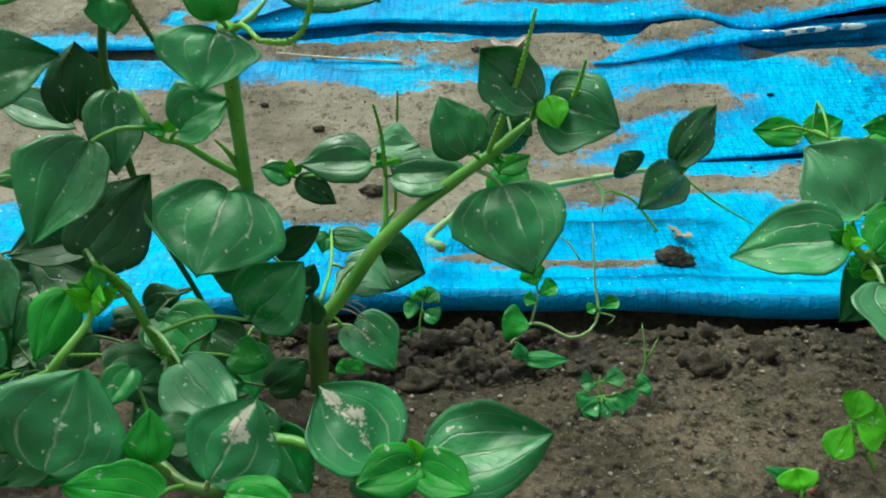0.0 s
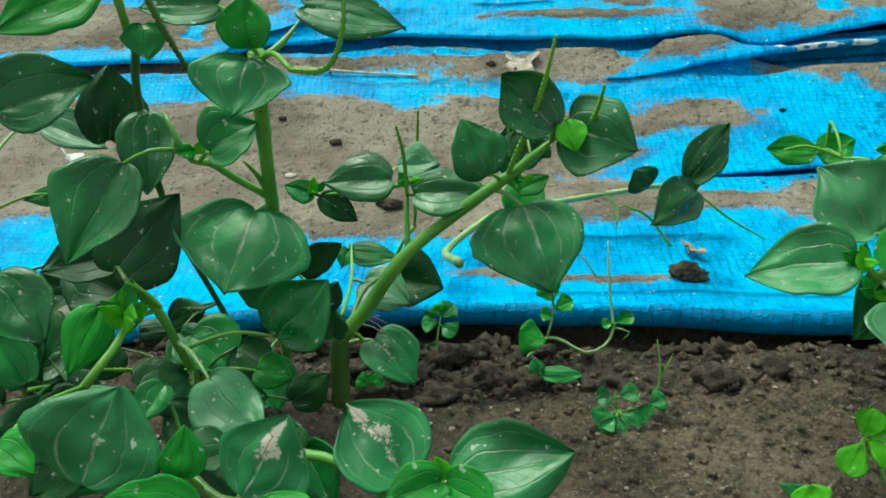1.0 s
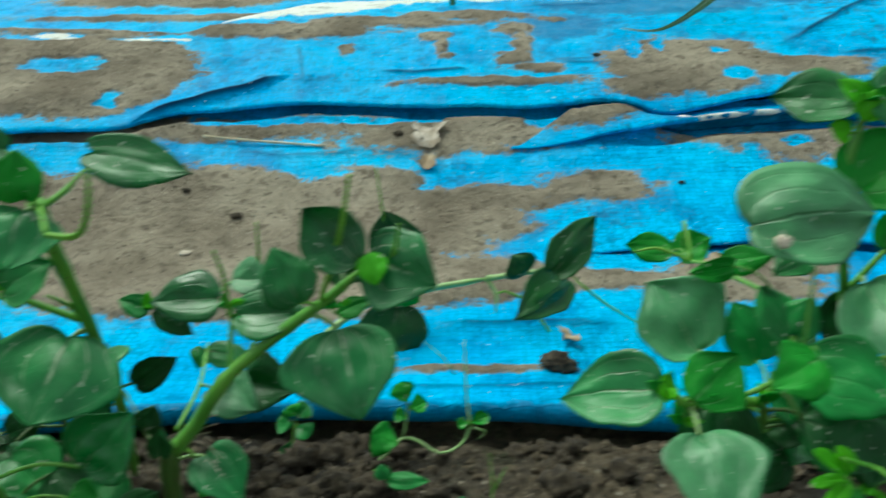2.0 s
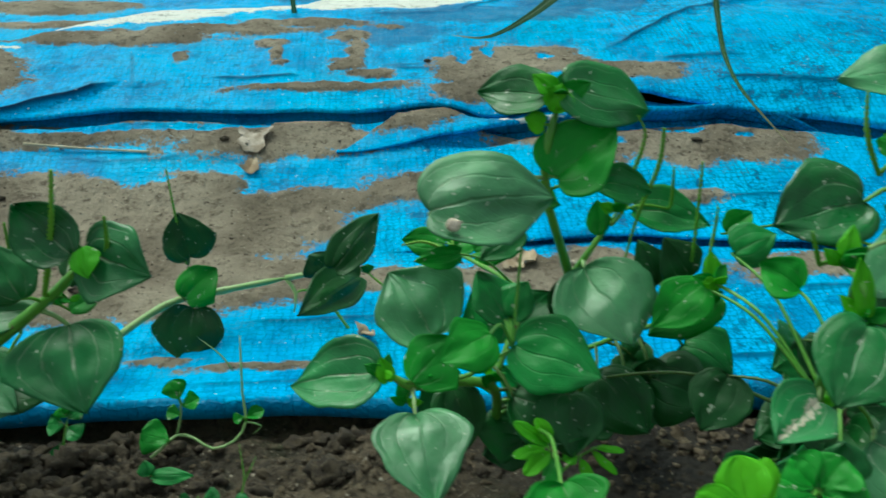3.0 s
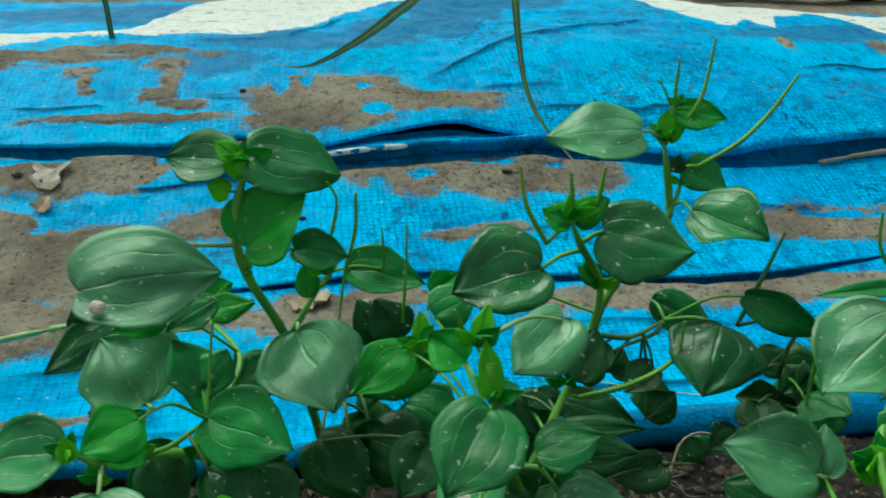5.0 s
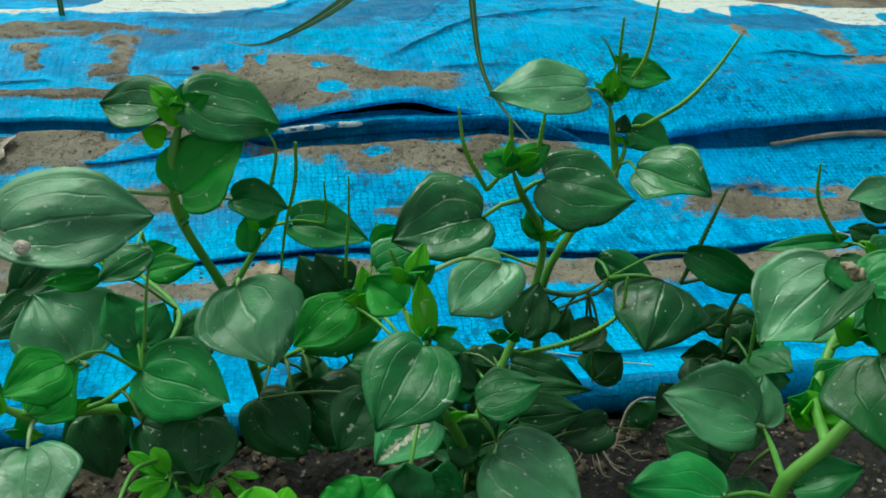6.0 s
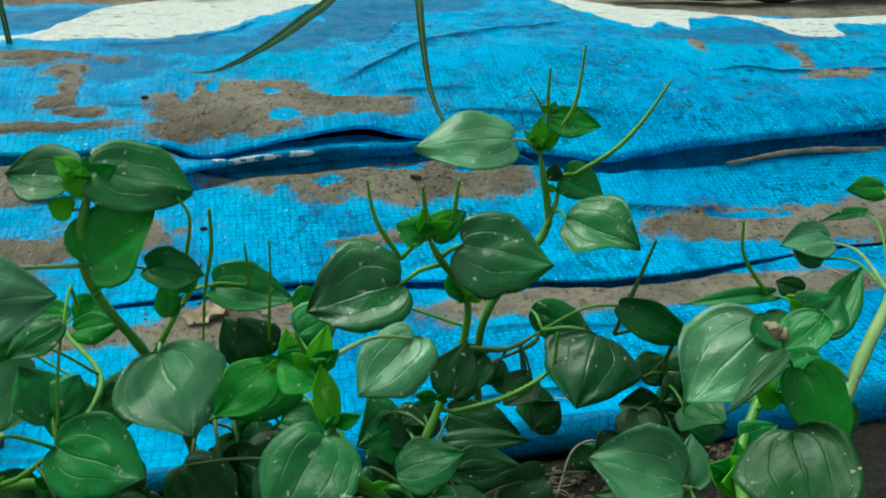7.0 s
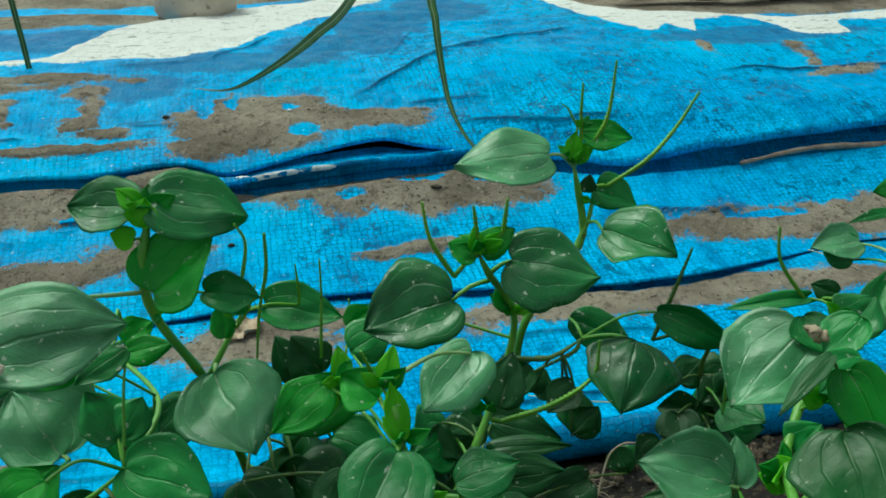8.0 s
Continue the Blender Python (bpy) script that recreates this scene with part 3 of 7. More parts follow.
sheet_top = build_sheet(
    "tarpaulin_top", edge_top, lambda x: ridge_high(x) + 0.004, level((-0.6, 0.008), (0.15, 0.008), (0.2, 0.005), (0.31, 0.0095), (0.4, 0.008), (0.55, 0.018), (1.0, 0.018)), level((-0.6, 0.0016), (0.3, 0.0018), (0.40, 0.0025), (0.52, 0.0042), (1.0, 0.0045)),
    [(-0.21, 0.620, 0.085, 0.050), (-0.30, 0.620, 0.10, 0.050), (-0.21, 0.682, 0.11, 0.016), (-0.08, 0.676, 0.09, 0.012), (0.0, 0.690, 0.09, 0.012), (0.06, 0.703, 0.06, 0.010), (-0.023, 0.648, 0.008, 0.006), (0.047, 0.650, 0.006, 0.015), (0.042, 0.664, 0.013, 0.008), (0.052, 0.636, 0.011, 0.006), (0.100, 0.676, 0.018, 0.013), (0.106, 0.655, 0.009, 0.022), (0.099, 0.632, 0.017, 0.010), (0.118, 0.620, 0.020, 0.008),
     (0.09, 0.602, 0.078, 0.006), (0.225, 0.622, 0.062, 0.036), (0.30, 0.614, 0.065, 0.011), (0.19, 0.597, 0.03, 0.012), (0.623, 0.706, 0.007, 0.0155), (0.708, 0.697, 0.009, 0.0120), (0.708, 0.676, 0.008, 0.0120), (0.705, 0.658, 0.007, 0.0080), (0.728, 0.642, 0.040, 0.0070), (0.132, 0.694, 0.012, 0.0050)],
    white=[(-0.180, 0.661, 0.020, 0.0034), (-0.158, 0.660, 0.012, 0.0026), (-0.255, 0.668, 0.014, 0.0045), (-0.240, 0.664, 0.010, 0.0022)], film_shade=[(0.665, 0.724, 0.051, 0.0235), (0.332, 0.797, 0.028, 0.0785), (0.137, 0.682, 0.037, 0.0250), (0.22, 0.722, 0.09, 0.026), (0.29, 0.765, 0.05, 0.035), (0.35, 0.84, 0.05, 0.06), (0.70, 0.735, 0.12, 0.025), (0.42, 0.90, 0.05, 0.07)],
    rest=-0.003, seed=4, extra=hill, bare=flaked, holes=[(-0.178, 0.661, 0.028, 0.0045), (-0.253, 0.667, 0.020, 0.0055), (-0.235, 0.630, 0.03, 0.009), (-0.186, 0.590, 0.008, 0.007), (0.257, 0.606, 0.010, 0.006), (0.249, 0.634, 0.005, 0.004), (0.197, 0.682, 0.013, 0.0125), (0.187, 0.643, 0.006, 0.0150), (0.208, 0.648, 0.005, 0.0105), (0.248, 0.636, 0.004, 0.0055)],
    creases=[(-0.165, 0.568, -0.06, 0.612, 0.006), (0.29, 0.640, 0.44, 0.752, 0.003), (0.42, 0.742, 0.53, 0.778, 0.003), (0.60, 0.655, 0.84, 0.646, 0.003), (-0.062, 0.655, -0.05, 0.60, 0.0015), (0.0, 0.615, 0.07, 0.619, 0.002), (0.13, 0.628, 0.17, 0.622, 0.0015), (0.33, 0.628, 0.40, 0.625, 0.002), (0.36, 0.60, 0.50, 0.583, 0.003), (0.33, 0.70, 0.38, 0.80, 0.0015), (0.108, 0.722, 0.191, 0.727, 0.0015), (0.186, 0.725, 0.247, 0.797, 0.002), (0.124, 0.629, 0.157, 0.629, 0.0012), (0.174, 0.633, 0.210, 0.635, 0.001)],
    label="large worn blue tarpaulin with white flaked rim and mud")
sheet_back = build_sheet(
    "tarpaulin_back", lambda x: ridge_high(x) * 0.98 - 0.004, lambda x: ridge_high(x) * 0 + 1.6, level((-0.6, 0), (1.0, 0)), level((-0.6, 0.0005), (1.0, 0.0005)),
    [(-0.2, 0.78, 0.12, 0.03), (0.02, 0.93, 0.16, 0.035), (0.2, 1.05, 0.4, 0.05), (-0.1, 0.72, 0.2, 0.012), (0.8, 0.95, 0.3, 0.13), (0.5, 1.2, 0.6, 0.1)], film_shade=[(0.05, 0.84, 0.12, 0.04), (-0.1, 0.84, 0.1, 0.02)],
    rest=-0.008, step=0.004, seed=6, label="muddy blue tarpaulin lying on flat ground behind")


# ---- plants ----
def smooth_path(points, step):
    """Points of a rounded curve through the given ones, about step apart."""
    pts = [Vector(p) for p in points]
    ext = [2 * pts[0] - pts[1]] + pts + [2 * pts[-1] - pts[-2]]
    out = []
    for k in range(1, len(ext) - 2):
        a, b, c, d = ext[k - 1 : k + 3]
        n = max(2, int((c - b).length / step))
        for j in range(n):
            s = j / n
            out.append(0.5 * ((2 * b) + (c - a) * s + (2 * a - 5 * b + 4 * c - d) * s * s + (3 * b - a - 3 * c + d) * s**3))
    return out + [pts[-1]]


def tube(path, radius, sides=8, cap=True):
    """A bmesh tube along a path; radius(s, a) gives the radius at the share s of its length and the angle a."""
    bm = bmesh.new()
    rings, n = [], len(path)
    side = None
    for k, p in enumerate(path):
        ahead = (path[min(k + 1, n - 1)] - path[max(k - 1, 0)]).normalized()
        side = (side - side.dot(ahead) * ahead) if side else ahead.orthogonal()
        side.normalize()
        other = ahead.cross(side)
        ring = []
        for j in range(sides):
            a = 2 * math.pi * j / sides
            ring.append(bm.verts.new(p + radius(k / (n - 1), a) * (math.cos(a) * side + math.sin(a) * other)))
        rings.append(ring)
    for r, q in zip(rings, rings[1:]):
        for j in range(sides):
            bm.faces.new((r[j], r[(j + 1) % sides], q[(j + 1) % sides], q[j]))
    if cap:
        bm.faces.new(rings[0][::-1])
        bm.faces.new(rings[-1])
    return bm


def part(name, bm, material, parent, label=""):
    me = bpy.data.meshes.new(name)
    bm.normal_update()
    bm.to_mesh(me)
    bm.free()
    me.polygons.foreach_set("use_smooth", np.ones(len(me.polygons), dtype=bool))
    me.materials.append(material)
    ob = new(name, me)
    if parent:
        ob.parent = parent
        ob.matrix_parent_inverse = Matrix.Translation(-parent.matrix_basis.translation)
    return tagged(ob, label)


def blade(base, tip, width, face, heart=0.3, cup=0.10, droop=0.10, ripple=0.05, thick=0.0004, form="heart", rng=random, rows=20, cols=18):
    """A heart-shaped leaf blade from its stalk's end to its tip, facing along face; it has a fold, a curl and a thickness."""
    base, tip, up = Vector(base), Vector(tip), Vector(face)
    axis = tip - base
    length = axis.length
    axis.normalize()
    up = (up - up.dot(axis) * axis).normalized()
    side = axis.cross(up)
    bm = bmesh.new()
    uv = bm.loops.layers.uv.new("UVMap")
    phase = rng.random() * 6.28
    skew = 1 + 0.22 * (rng.random() - 0.5)
    lobe, acute = length * heart, rng.uniform(0.0, 0.16)
    broad = rng.uniform(0.30, 0.42)
    folds = (cup + rng.uniform(-0.22, 0.22), cup + rng.uniform(-0.22, 0.22))
    flips = (rng.uniform(-0.25, 0.22), rng.uniform(-0.25, 0.22))
    tops, lows = [], []
    for i in range(rows + 1):
        v = 0.5 - 0.5 * math.cos(math.pi * i / rows)
        v = 0.5 * v + 0.5 * i / rows
        if form == "heart":
            # outline: a rounded lobe beside the stalk, then a long curve to the pointed tip
            if v < 0.4:
                turn = math.pi * v / 0.4
                half = width / 2 * math.sin(turn / 2)
                edge = broad * length * (1 - math.cos(turn)) / 2 - lobe * math.sin(turn)
            else:
                far = (v - 0.4) / 0.6
                half = width / 2 * math.cos(math.pi * far / 2) ** 0.92 * (1 - acute * 4 * far**2 * (1 - far))
                edge = length * (broad + (1 - broad) * far)
            half = max(half, width * 0.006)
        else:
            half = width / 2 * max(0.02, math.sin(math.pi * (v**1.5 if form == "round" else v))) ** (0.55 if form == "round" else 0.45)
            edge = length * v
        for j in range(cols + 1):
            u = 2 * j / cols - 1
            k = 1 if u > 0 else 0
            out = abs(u)
            w = half * u * (skew if u > 0 else 2 - skew) * (1 + 0.14 * noise.noise(Vector((3.6 * v, 2 * phase, 5 - 4 * k))) + 0.05 * noise.noise(Vector((11 * v, 2 * phase, 5 - 4 * k))))
            spine = length * v**1.3 if form == "heart" else edge
            along = spine + (edge - spine) * out
            rise = out * half
            lift = folds[k] * rise * (1 - 0.35 * v) + flips[k] * rise * out**3 + droop * length * v * (1 - v)
            lift += ripple * width * 0.5 * out**2.5 * math.sin(6.0 * v + phase + 1.3 * k)
            # arching veins lie in shallow grooves, with quilted skin between them
            groove = math.exp(-((u / 0.12) ** 2)) + 0.55 * math.exp(-(((out - 0.46) / 0.13) ** 2)) * (1 - v) ** 0.6
            lift -= 0.016 * width * groove * (1 - v) ** 0.9
            lift += 0.009 * width * math.sin(15 * (v - 0.45 * out) + phase) * math.sin(math.pi * min(1.0, out / 0.84) * 2) ** 2
            calm = min(1.0, 6 * v)
            lift += 0.085 * width * noise.noise(Vector((u * 1.2 + 7 * phase, v * 2.0, phase))) * calm
            lift += 0.035 * width * noise.noise(Vector((u * 2.6 + 3 * phase, v * 3.6, 2 * phase))) * calm
            if not tops:
                ground_lift = 0.016 * width
            p = base + along * axis + w * side + (lift + ground_lift) * up
            tops.append((bm.verts.new(p + thick / 2 * up), (u + 1) / 2, v))
            lows.append((bm.verts.new(p - thick / 2 * up), (u + 1) / 2, v))

    def quad(quadruple):
        f = bm.faces.new([q[0] for q in quadruple])
        for loop, (_, a, b) in zip(f.loops, quadruple):
            loop[uv].uv = (a, b)

    k = cols + 1
    for i in range(rows):
        for j in range(cols):
            a, b, c, d = i * k + j, i * k + j + 1, (i + 1) * k + j + 1, (i + 1) * k + j
            quad([tops[a], tops[b], tops[c], tops[d]])
            quad([lows[d], lows[c], lows[b], lows[a]])
    rim = [j for j in range(k)] + [i * k + cols for i in range(1, rows + 1)] + [rows * k + j for j in range(cols - 1, -1, -1)] + [i * k for i in range(rows - 1, 0, -1)]
    for a, b in zip(rim, rim[1:] + rim[:1]):
        quad([tops[b], tops[a], lows[a], lows[b]])
    return bm


# ---- loose things on the ground ----
bpy.context.view_layer.update()
graph = bpy.context.evaluated_depsgraph_get()


def top_at(x, y):
    """Height of the uppermost ground or sheet at a place of the plan."""
    hit, place, *_ = scene.ray_cast(graph, (x, y, 0.6), (0, 0, -1))
    return place.z if hit else 0.0


def lump(bm, center, size, squash, rng, detail=2, rough=0.35):
    """An uneven ball of earth or stone, added to a bmesh."""
    made = bmesh.ops.create_icosphere(bm, subdivisions=detail, radius=1.0)["verts"]
    shift = Vector((rng.random(), rng.random(), rng.random())) * 50
    turn = Euler((rng.random() * 6, rng.random() * 6, rng.random() * 6)).to_matrix()
    for v in made:
        d = 1 + rough * (1.3 * noise.noise(v.co * 1.1 + shift) + 0.9 * noise.noise(v.co * 2.7 + shift) + 0.5 * noise.noise(v.co * 6 + shift))
        co = turn @ (v.co * d)
        v.co = Vector((co.x * size, co.y * size * 0.85, co.z * size * squash)) + Vector(center)


DARKSOIL = plain_material("wet_clod", rgb(0.022, 0.016, 0.010), rgb(0.072, 0.054, 0.034), 240, 0.9, 0.002)
CRUMB = plain_material("mud_crumb", rgb(0.110, 0.088, 0.064), rgb(0.240, 0.200, 0.155), 260, 0.95, 0.001)
CLOD = plain_material("dark_clod", rgb(0.032, 0.024, 0.016), rgb(0.090, 0.070, 0.048), 220, 0.95, 0.002)
GRIT = plain_material("pale_grit", rgb(0.20, 0.165, 0.12), rgb(0.42, 0.37, 0.30), 300, 0.85)
STONE = plain_material("beige_stone", rgb(0.50, 0.42, 0.34), rgb(0.62, 0.54, 0.44), 30, 0.85, 0.0005)
DRY = plain_material("dry_leaf", rgb(0.34, 0.25, 0.16), rgb(0.56, 0.45, 0.32), 120, 0.8)
PALE = plain_material("pale_dead_leaf", rgb(0.30, 0.24, 0.18), rgb(0.62, 0.54, 0.46), 110, 0.85, 0.002)
WOOD = plain_material("grey_stick", rgb(0.20, 0.15, 0.11), rgb(0.33, 0.26, 0.20), 90, 0.85)
STRAW = plain_material("straw", rgb(0.50, 0.42, 0.27), rgb(0.66, 0.58, 0.42), 120, 0.7)
SHELL = plain_material("snail_shell", rgb(0.50, 0.40, 0.30), rgb(0.70, 0.62, 0.52), 260, 0.4)
CHIP = plain_material("white_chip", rgb(0.62, 0.64, 0.60), rgb(0.76, 0.78, 0.74), 90, 0.6)
BARK = plain_material("dark_bark", rgb(0.075, 0.060, 0.048), rgb(0.150, 0.125, 0.105), 60, 0.9, 0.003)


def clod(x, y, size, label, seed):
    rng = random.Random(seed)
    z = top_at(x, y)
    bm = bmesh.new()
    made = bmesh.ops.create_icosphere(bm, subdivisions=4, radius=1.0)["verts"]
    shift = Vector((rng.random(), rng.random(), rng.random())) * 50
    for v in made:
        d = 1 + 0.45 * noise.noise(v.co * 1.2 + shift) + 0.35 * abs(noise.noise(v.co * 2.6 + shift)) + 0.30 * noise.noise(v.co * 5 + shift) + 0.22 * noise.noise(v.co * 11 + shift)
        v.co = Vector((v.co.x * size * 0.95 * d, v.co.y * size * 0.7 * d, v.co.z * size * 0.45 * d)) + Vector((x, y, z + size * 0.28))
    return tagged(part("clod", bm, CLOD, None), label, "clod", "clods on the sheet")


def pebble(x, y, size, squash, material, label, name="pebble"):
    bm = bmesh.new()
    lump(bm, (x, y, top_at(x, y) + size * squash * 0.5), size, squash, random.Random(x * 91 + y), 2, 0.2)
    return tagged(part(name, bm, material, None), label, name, "pebbles on the bank")


def flake(name, corners, material, label, category, curl=0.003, rows=8, seed=0):
    """A thin crumpled scrap between four corners of the plan, lying on what is under it."""
    rng = random.Random(seed)
    shift = Vector((rng.random() * 20, rng.random() * 20, 0))
    a, b, c, d = (Vector((*p, 0)) for p in corners)
    bm = bmesh.new()
    layers = []
    for lift in (0.0006, 0.0):
        grid = []
        for i in range(rows + 1):
            for j in range(rows + 1):
                u, v = i / rows, j / rows
                p = a.lerp(b, u).lerp(d.lerp(c, u), v)
                p += Vector((noise.noise(p * 160 + shift), noise.noise(p * 160 - shift), 0)) * 0.006
                p.z = top_at(p.x, p.y) + lift + 0.0008 + curl * (abs(noise.noise(p * 90 + shift)) * 1.6 + (2 * u - 1) ** 2 * 0.8)
                grid.append(bm.verts.new(p))
        layers.append(grid)
    k = rows + 1
    for grid, flip in zip(layers, (False, True)):
        for i in range(rows):
            for j in range(rows):
                q = [grid[i * k + j], grid[(i + 1) * k + j], grid[(i + 1) * k + j + 1], grid[i * k + j + 1]]
                bm.faces.new(q[::-1] if flip else q)
    return tagged(part(name, bm, material, None), label, category)


def rod(name, points, r0, r1, material, label, category, group=""):
    path = smooth_path(points, 0.004)
    bm = tube(path, lambda s, a: (r0 + (r1 - r0) * s) * (1 + 0.18 * math.sin(9 * s + 2 * a) * math.sin(31 * s)), 8)
    return tagged(part(name, bm, material, None), label, category, group)


def lie(x, y, lift):
    return (x, y, top_at(x, y) + lift)


clod(0.1085, 0.3525, 0.0082, "dark crumbly clod of earth on blue tarpaulin", 3)
clod(-0.037, 0.419, 0.006, "dark clod of earth on dried mud", 4)
clod(-0.076, 0.489, 0.0035, "small dark clod on dried mud", 5)
clod(-0.113, 0.512, 0.0025, "small dark clod on dried mud", 6)
clod(0.02, 0.557, 0.003, "small dark clod in the muddy fold", 7)
clod(0.34, 0.545, 0.003, "small dark clod in the muddy fold", 8)
clod(0.26, 0.340, 0.004, "small dark clod on blue tarpaulin", 9)
clod(0.20, 0.5130, 0.002, "tiny dark clod on blue tarpaulin", 10)
clod(0.16, 0.632, 0.0025, "tiny dark clod on blue tarpaulin", 11)
pebble(-0.097, 0.450, 0.0036, 0.35, STONE, "flat whitish pebble on dried mud")
pebble(0.248, 0.628, 0.0016, 0.7, CHIP, "tiny white pebble on dried mud")
pebble(0.235, 0.433, 0.0028, 0.7, GRIT, "pale pebble in the muddy hollow")
pebble(0.118, 0.2, 0.0022, 0.5, plain_material("red_brick_bit", rgb(0.30, 0.09, 0.05), rgb(0.42, 0.15, 0.09), 200, 0.9), "reddish brick crumb on soil")
pebble(0.178, 0.93, 0.046, 0.75, STONE, "smooth beige stone behind the sheet", "stone")
flake("dry_leaf", ((0.030, 0.549), (0.046, 0.546), (0.050, 0.560), (0.032, 0.563)), PALE, "crumpled pale dead leaf half sunk in mud", "dead leaf", 0.0022, seed=2)
flake("dry_leaf", ((0.034, 0.528), (0.043, 0.530), (0.044, 0.540), (0.037, 0.537)), DRY, "curled brown dead leaf scrap on mud", "dead leaf", 0.0035, seed=8)
flake("dry_leaf", ((0.110, 0.372), (0.121, 0.371), (0.122, 0.377), (0.111, 0.378)), DRY, "small brown dead leaf scrap on tarpaulin", "dead leaf", 0.003, seed=4)
flake("dry_leaf", ((0.192, 0.425), (0.204, 0.424), (0.214, 0.444), (0.207, 0.446)), DRY, "pale dead leaf lying in the hollow", "dead leaf", 0.0025, seed=5)
flake("white_chip", ((-0.243, 0.476), (-0.213, 0.461), (-0.206, 0.439), (-0.228, 0.454)), CHIP, "torn white plastic scrap on mud", "scrap", 0.006, seed=6)
rod("straw", (lie(-0.112, 0.557, 0.0022), lie(-0.075, 0.554, 0.0026), lie(-0.028, 0.547, 0.0016)), 0.0009, 0.0008, STRAW, "thin dry straw lying across the mud", "straw")
rod("stick", (lie(0.575, 0.547, 0.003), lie(0.64, 0.553, 0.004), (0.715, 0.558, top_at(0.715, 0.545) + 0.004)), 0.0015, 0.0030, WOOD, "weathered grey-brown stick in the fold", "stick")
rod("straw", (lie(0.395, 0.335, 0.001), lie(0.37, 0.345, 0.0015), lie(0.345, 0.352, 0.001)), 0.0004, 0.0003, STRAW, "thin pale straw on the blue sheet", "straw")
rod("straw", (lie(0.575, 0.455, 0.001), lie(0.583, 0.445, 0.003), lie(0.596, 0.428, 0.001)), 0.0005, 0.0003, STRAW, "thin pale straw on the blue sheet", "straw")
rod("log", ((0.62, 0.905, 0.124), (0.75, 0.88, 0.121), (0.95, 0.91, 0.124), (1.2, 0.96, 0.122)), 0.016, 0.022, BARK, "dark brown fallen branch behind the sheet", "branch")


def build_roots():
    """Pale rootlets bared on the soil, all of one washed-out tuft."""
    rng = random.Random(12)
    tuft = tagged(new("root_tuft"), "pale bare rootlets on dark soil", "roots")
    tuft.location = (0.340, 0.285, top_at(0.340, 0.285))
    bpy.context.view_layer.update()
    for k in range(13):
        x, y, a = 0.340 + rng.uniform(-0.006, 0.006), 0.285 + rng.uniform(-0.008, 0.006), rng.uniform(-2.4, 0.6)
        pts = []
        for j in range(5):
            pts.append((x, y, top_at(x, y) + 0.001 + (0.005 if j in (1, 2) else 0) * rng.random()))
            a += rng.uniform(-0.6, 0.6)
            x, y = x + 0.0065 * math.cos(a), y + 0.0065 * math.sin(a)
        part("rootlet", tube(smooth_path(pts, 0.002), lambda s, b: 0.00030 * (1 - 0.6 * s), 6), STEM["root"], tuft)
    arch = ((0.352, 0.278, top_at(0.352, 0.278)), (0.362, 0.287, 0.010), (0.378, 0.286, 0.010), (0.396, 0.276, top_at(0.396, 0.276)))
    part("rootlet", tube(smooth_path(arch, 0.002), lambda s, b: 0.0005 * (1 - 0.5 * s), 6), STEM["root"], tuft)


build_roots()


def build_crumbs():
    """Loose crumbs and grit on the bare soil, too many to count."""
    rng = random.Random(21)
    for name, material, count, low, high, label in (("soil_crumbs", SOIL, 4200, 0.0003, 0.0021, "loose dark crumbs of soil"), ("soil_grit", GRIT, 1100, 0.0003, 0.0012, "pale grit scattered over the soil")):
        verts, faces = [], []
        ball = bmesh.new()
        bmesh.ops.create_icosphere(ball, subdivisions=1, radius=1.0)
        shape = [v.co.copy() for v in ball.verts]
        tris = [[v.index for v in f.verts] for f in ball.faces]
        ball.free()
        for _ in range(count):
            x, y = rng.uniform(-0.22, 0.46), 0.300 - 0.125 * rng.random() ** 1.2
            s = low + (high - low) * rng.random() ** 3 * (1.6 if y > 0.265 and material is SOIL else 1)
            if top_at(x, y) > 0.005:
                continue
            c, k = Vector((x, y, top_at(x, y) + s * 0.3)), len(verts)
            verts += [tuple(c + Vector((v.x, v.y, 0.7 * v.z)) * s * rng.uniform(0.55, 1.35)) for v in shape]
            faces += [[k + i for i in t] for t in tris]
        me = bpy.data.meshes.new(name)
        me.from_pydata(verts, [], faces)
        me.materials.append(material)
        tagged(new(name, me), label, "soil", kind="stuff")


build_crumbs()


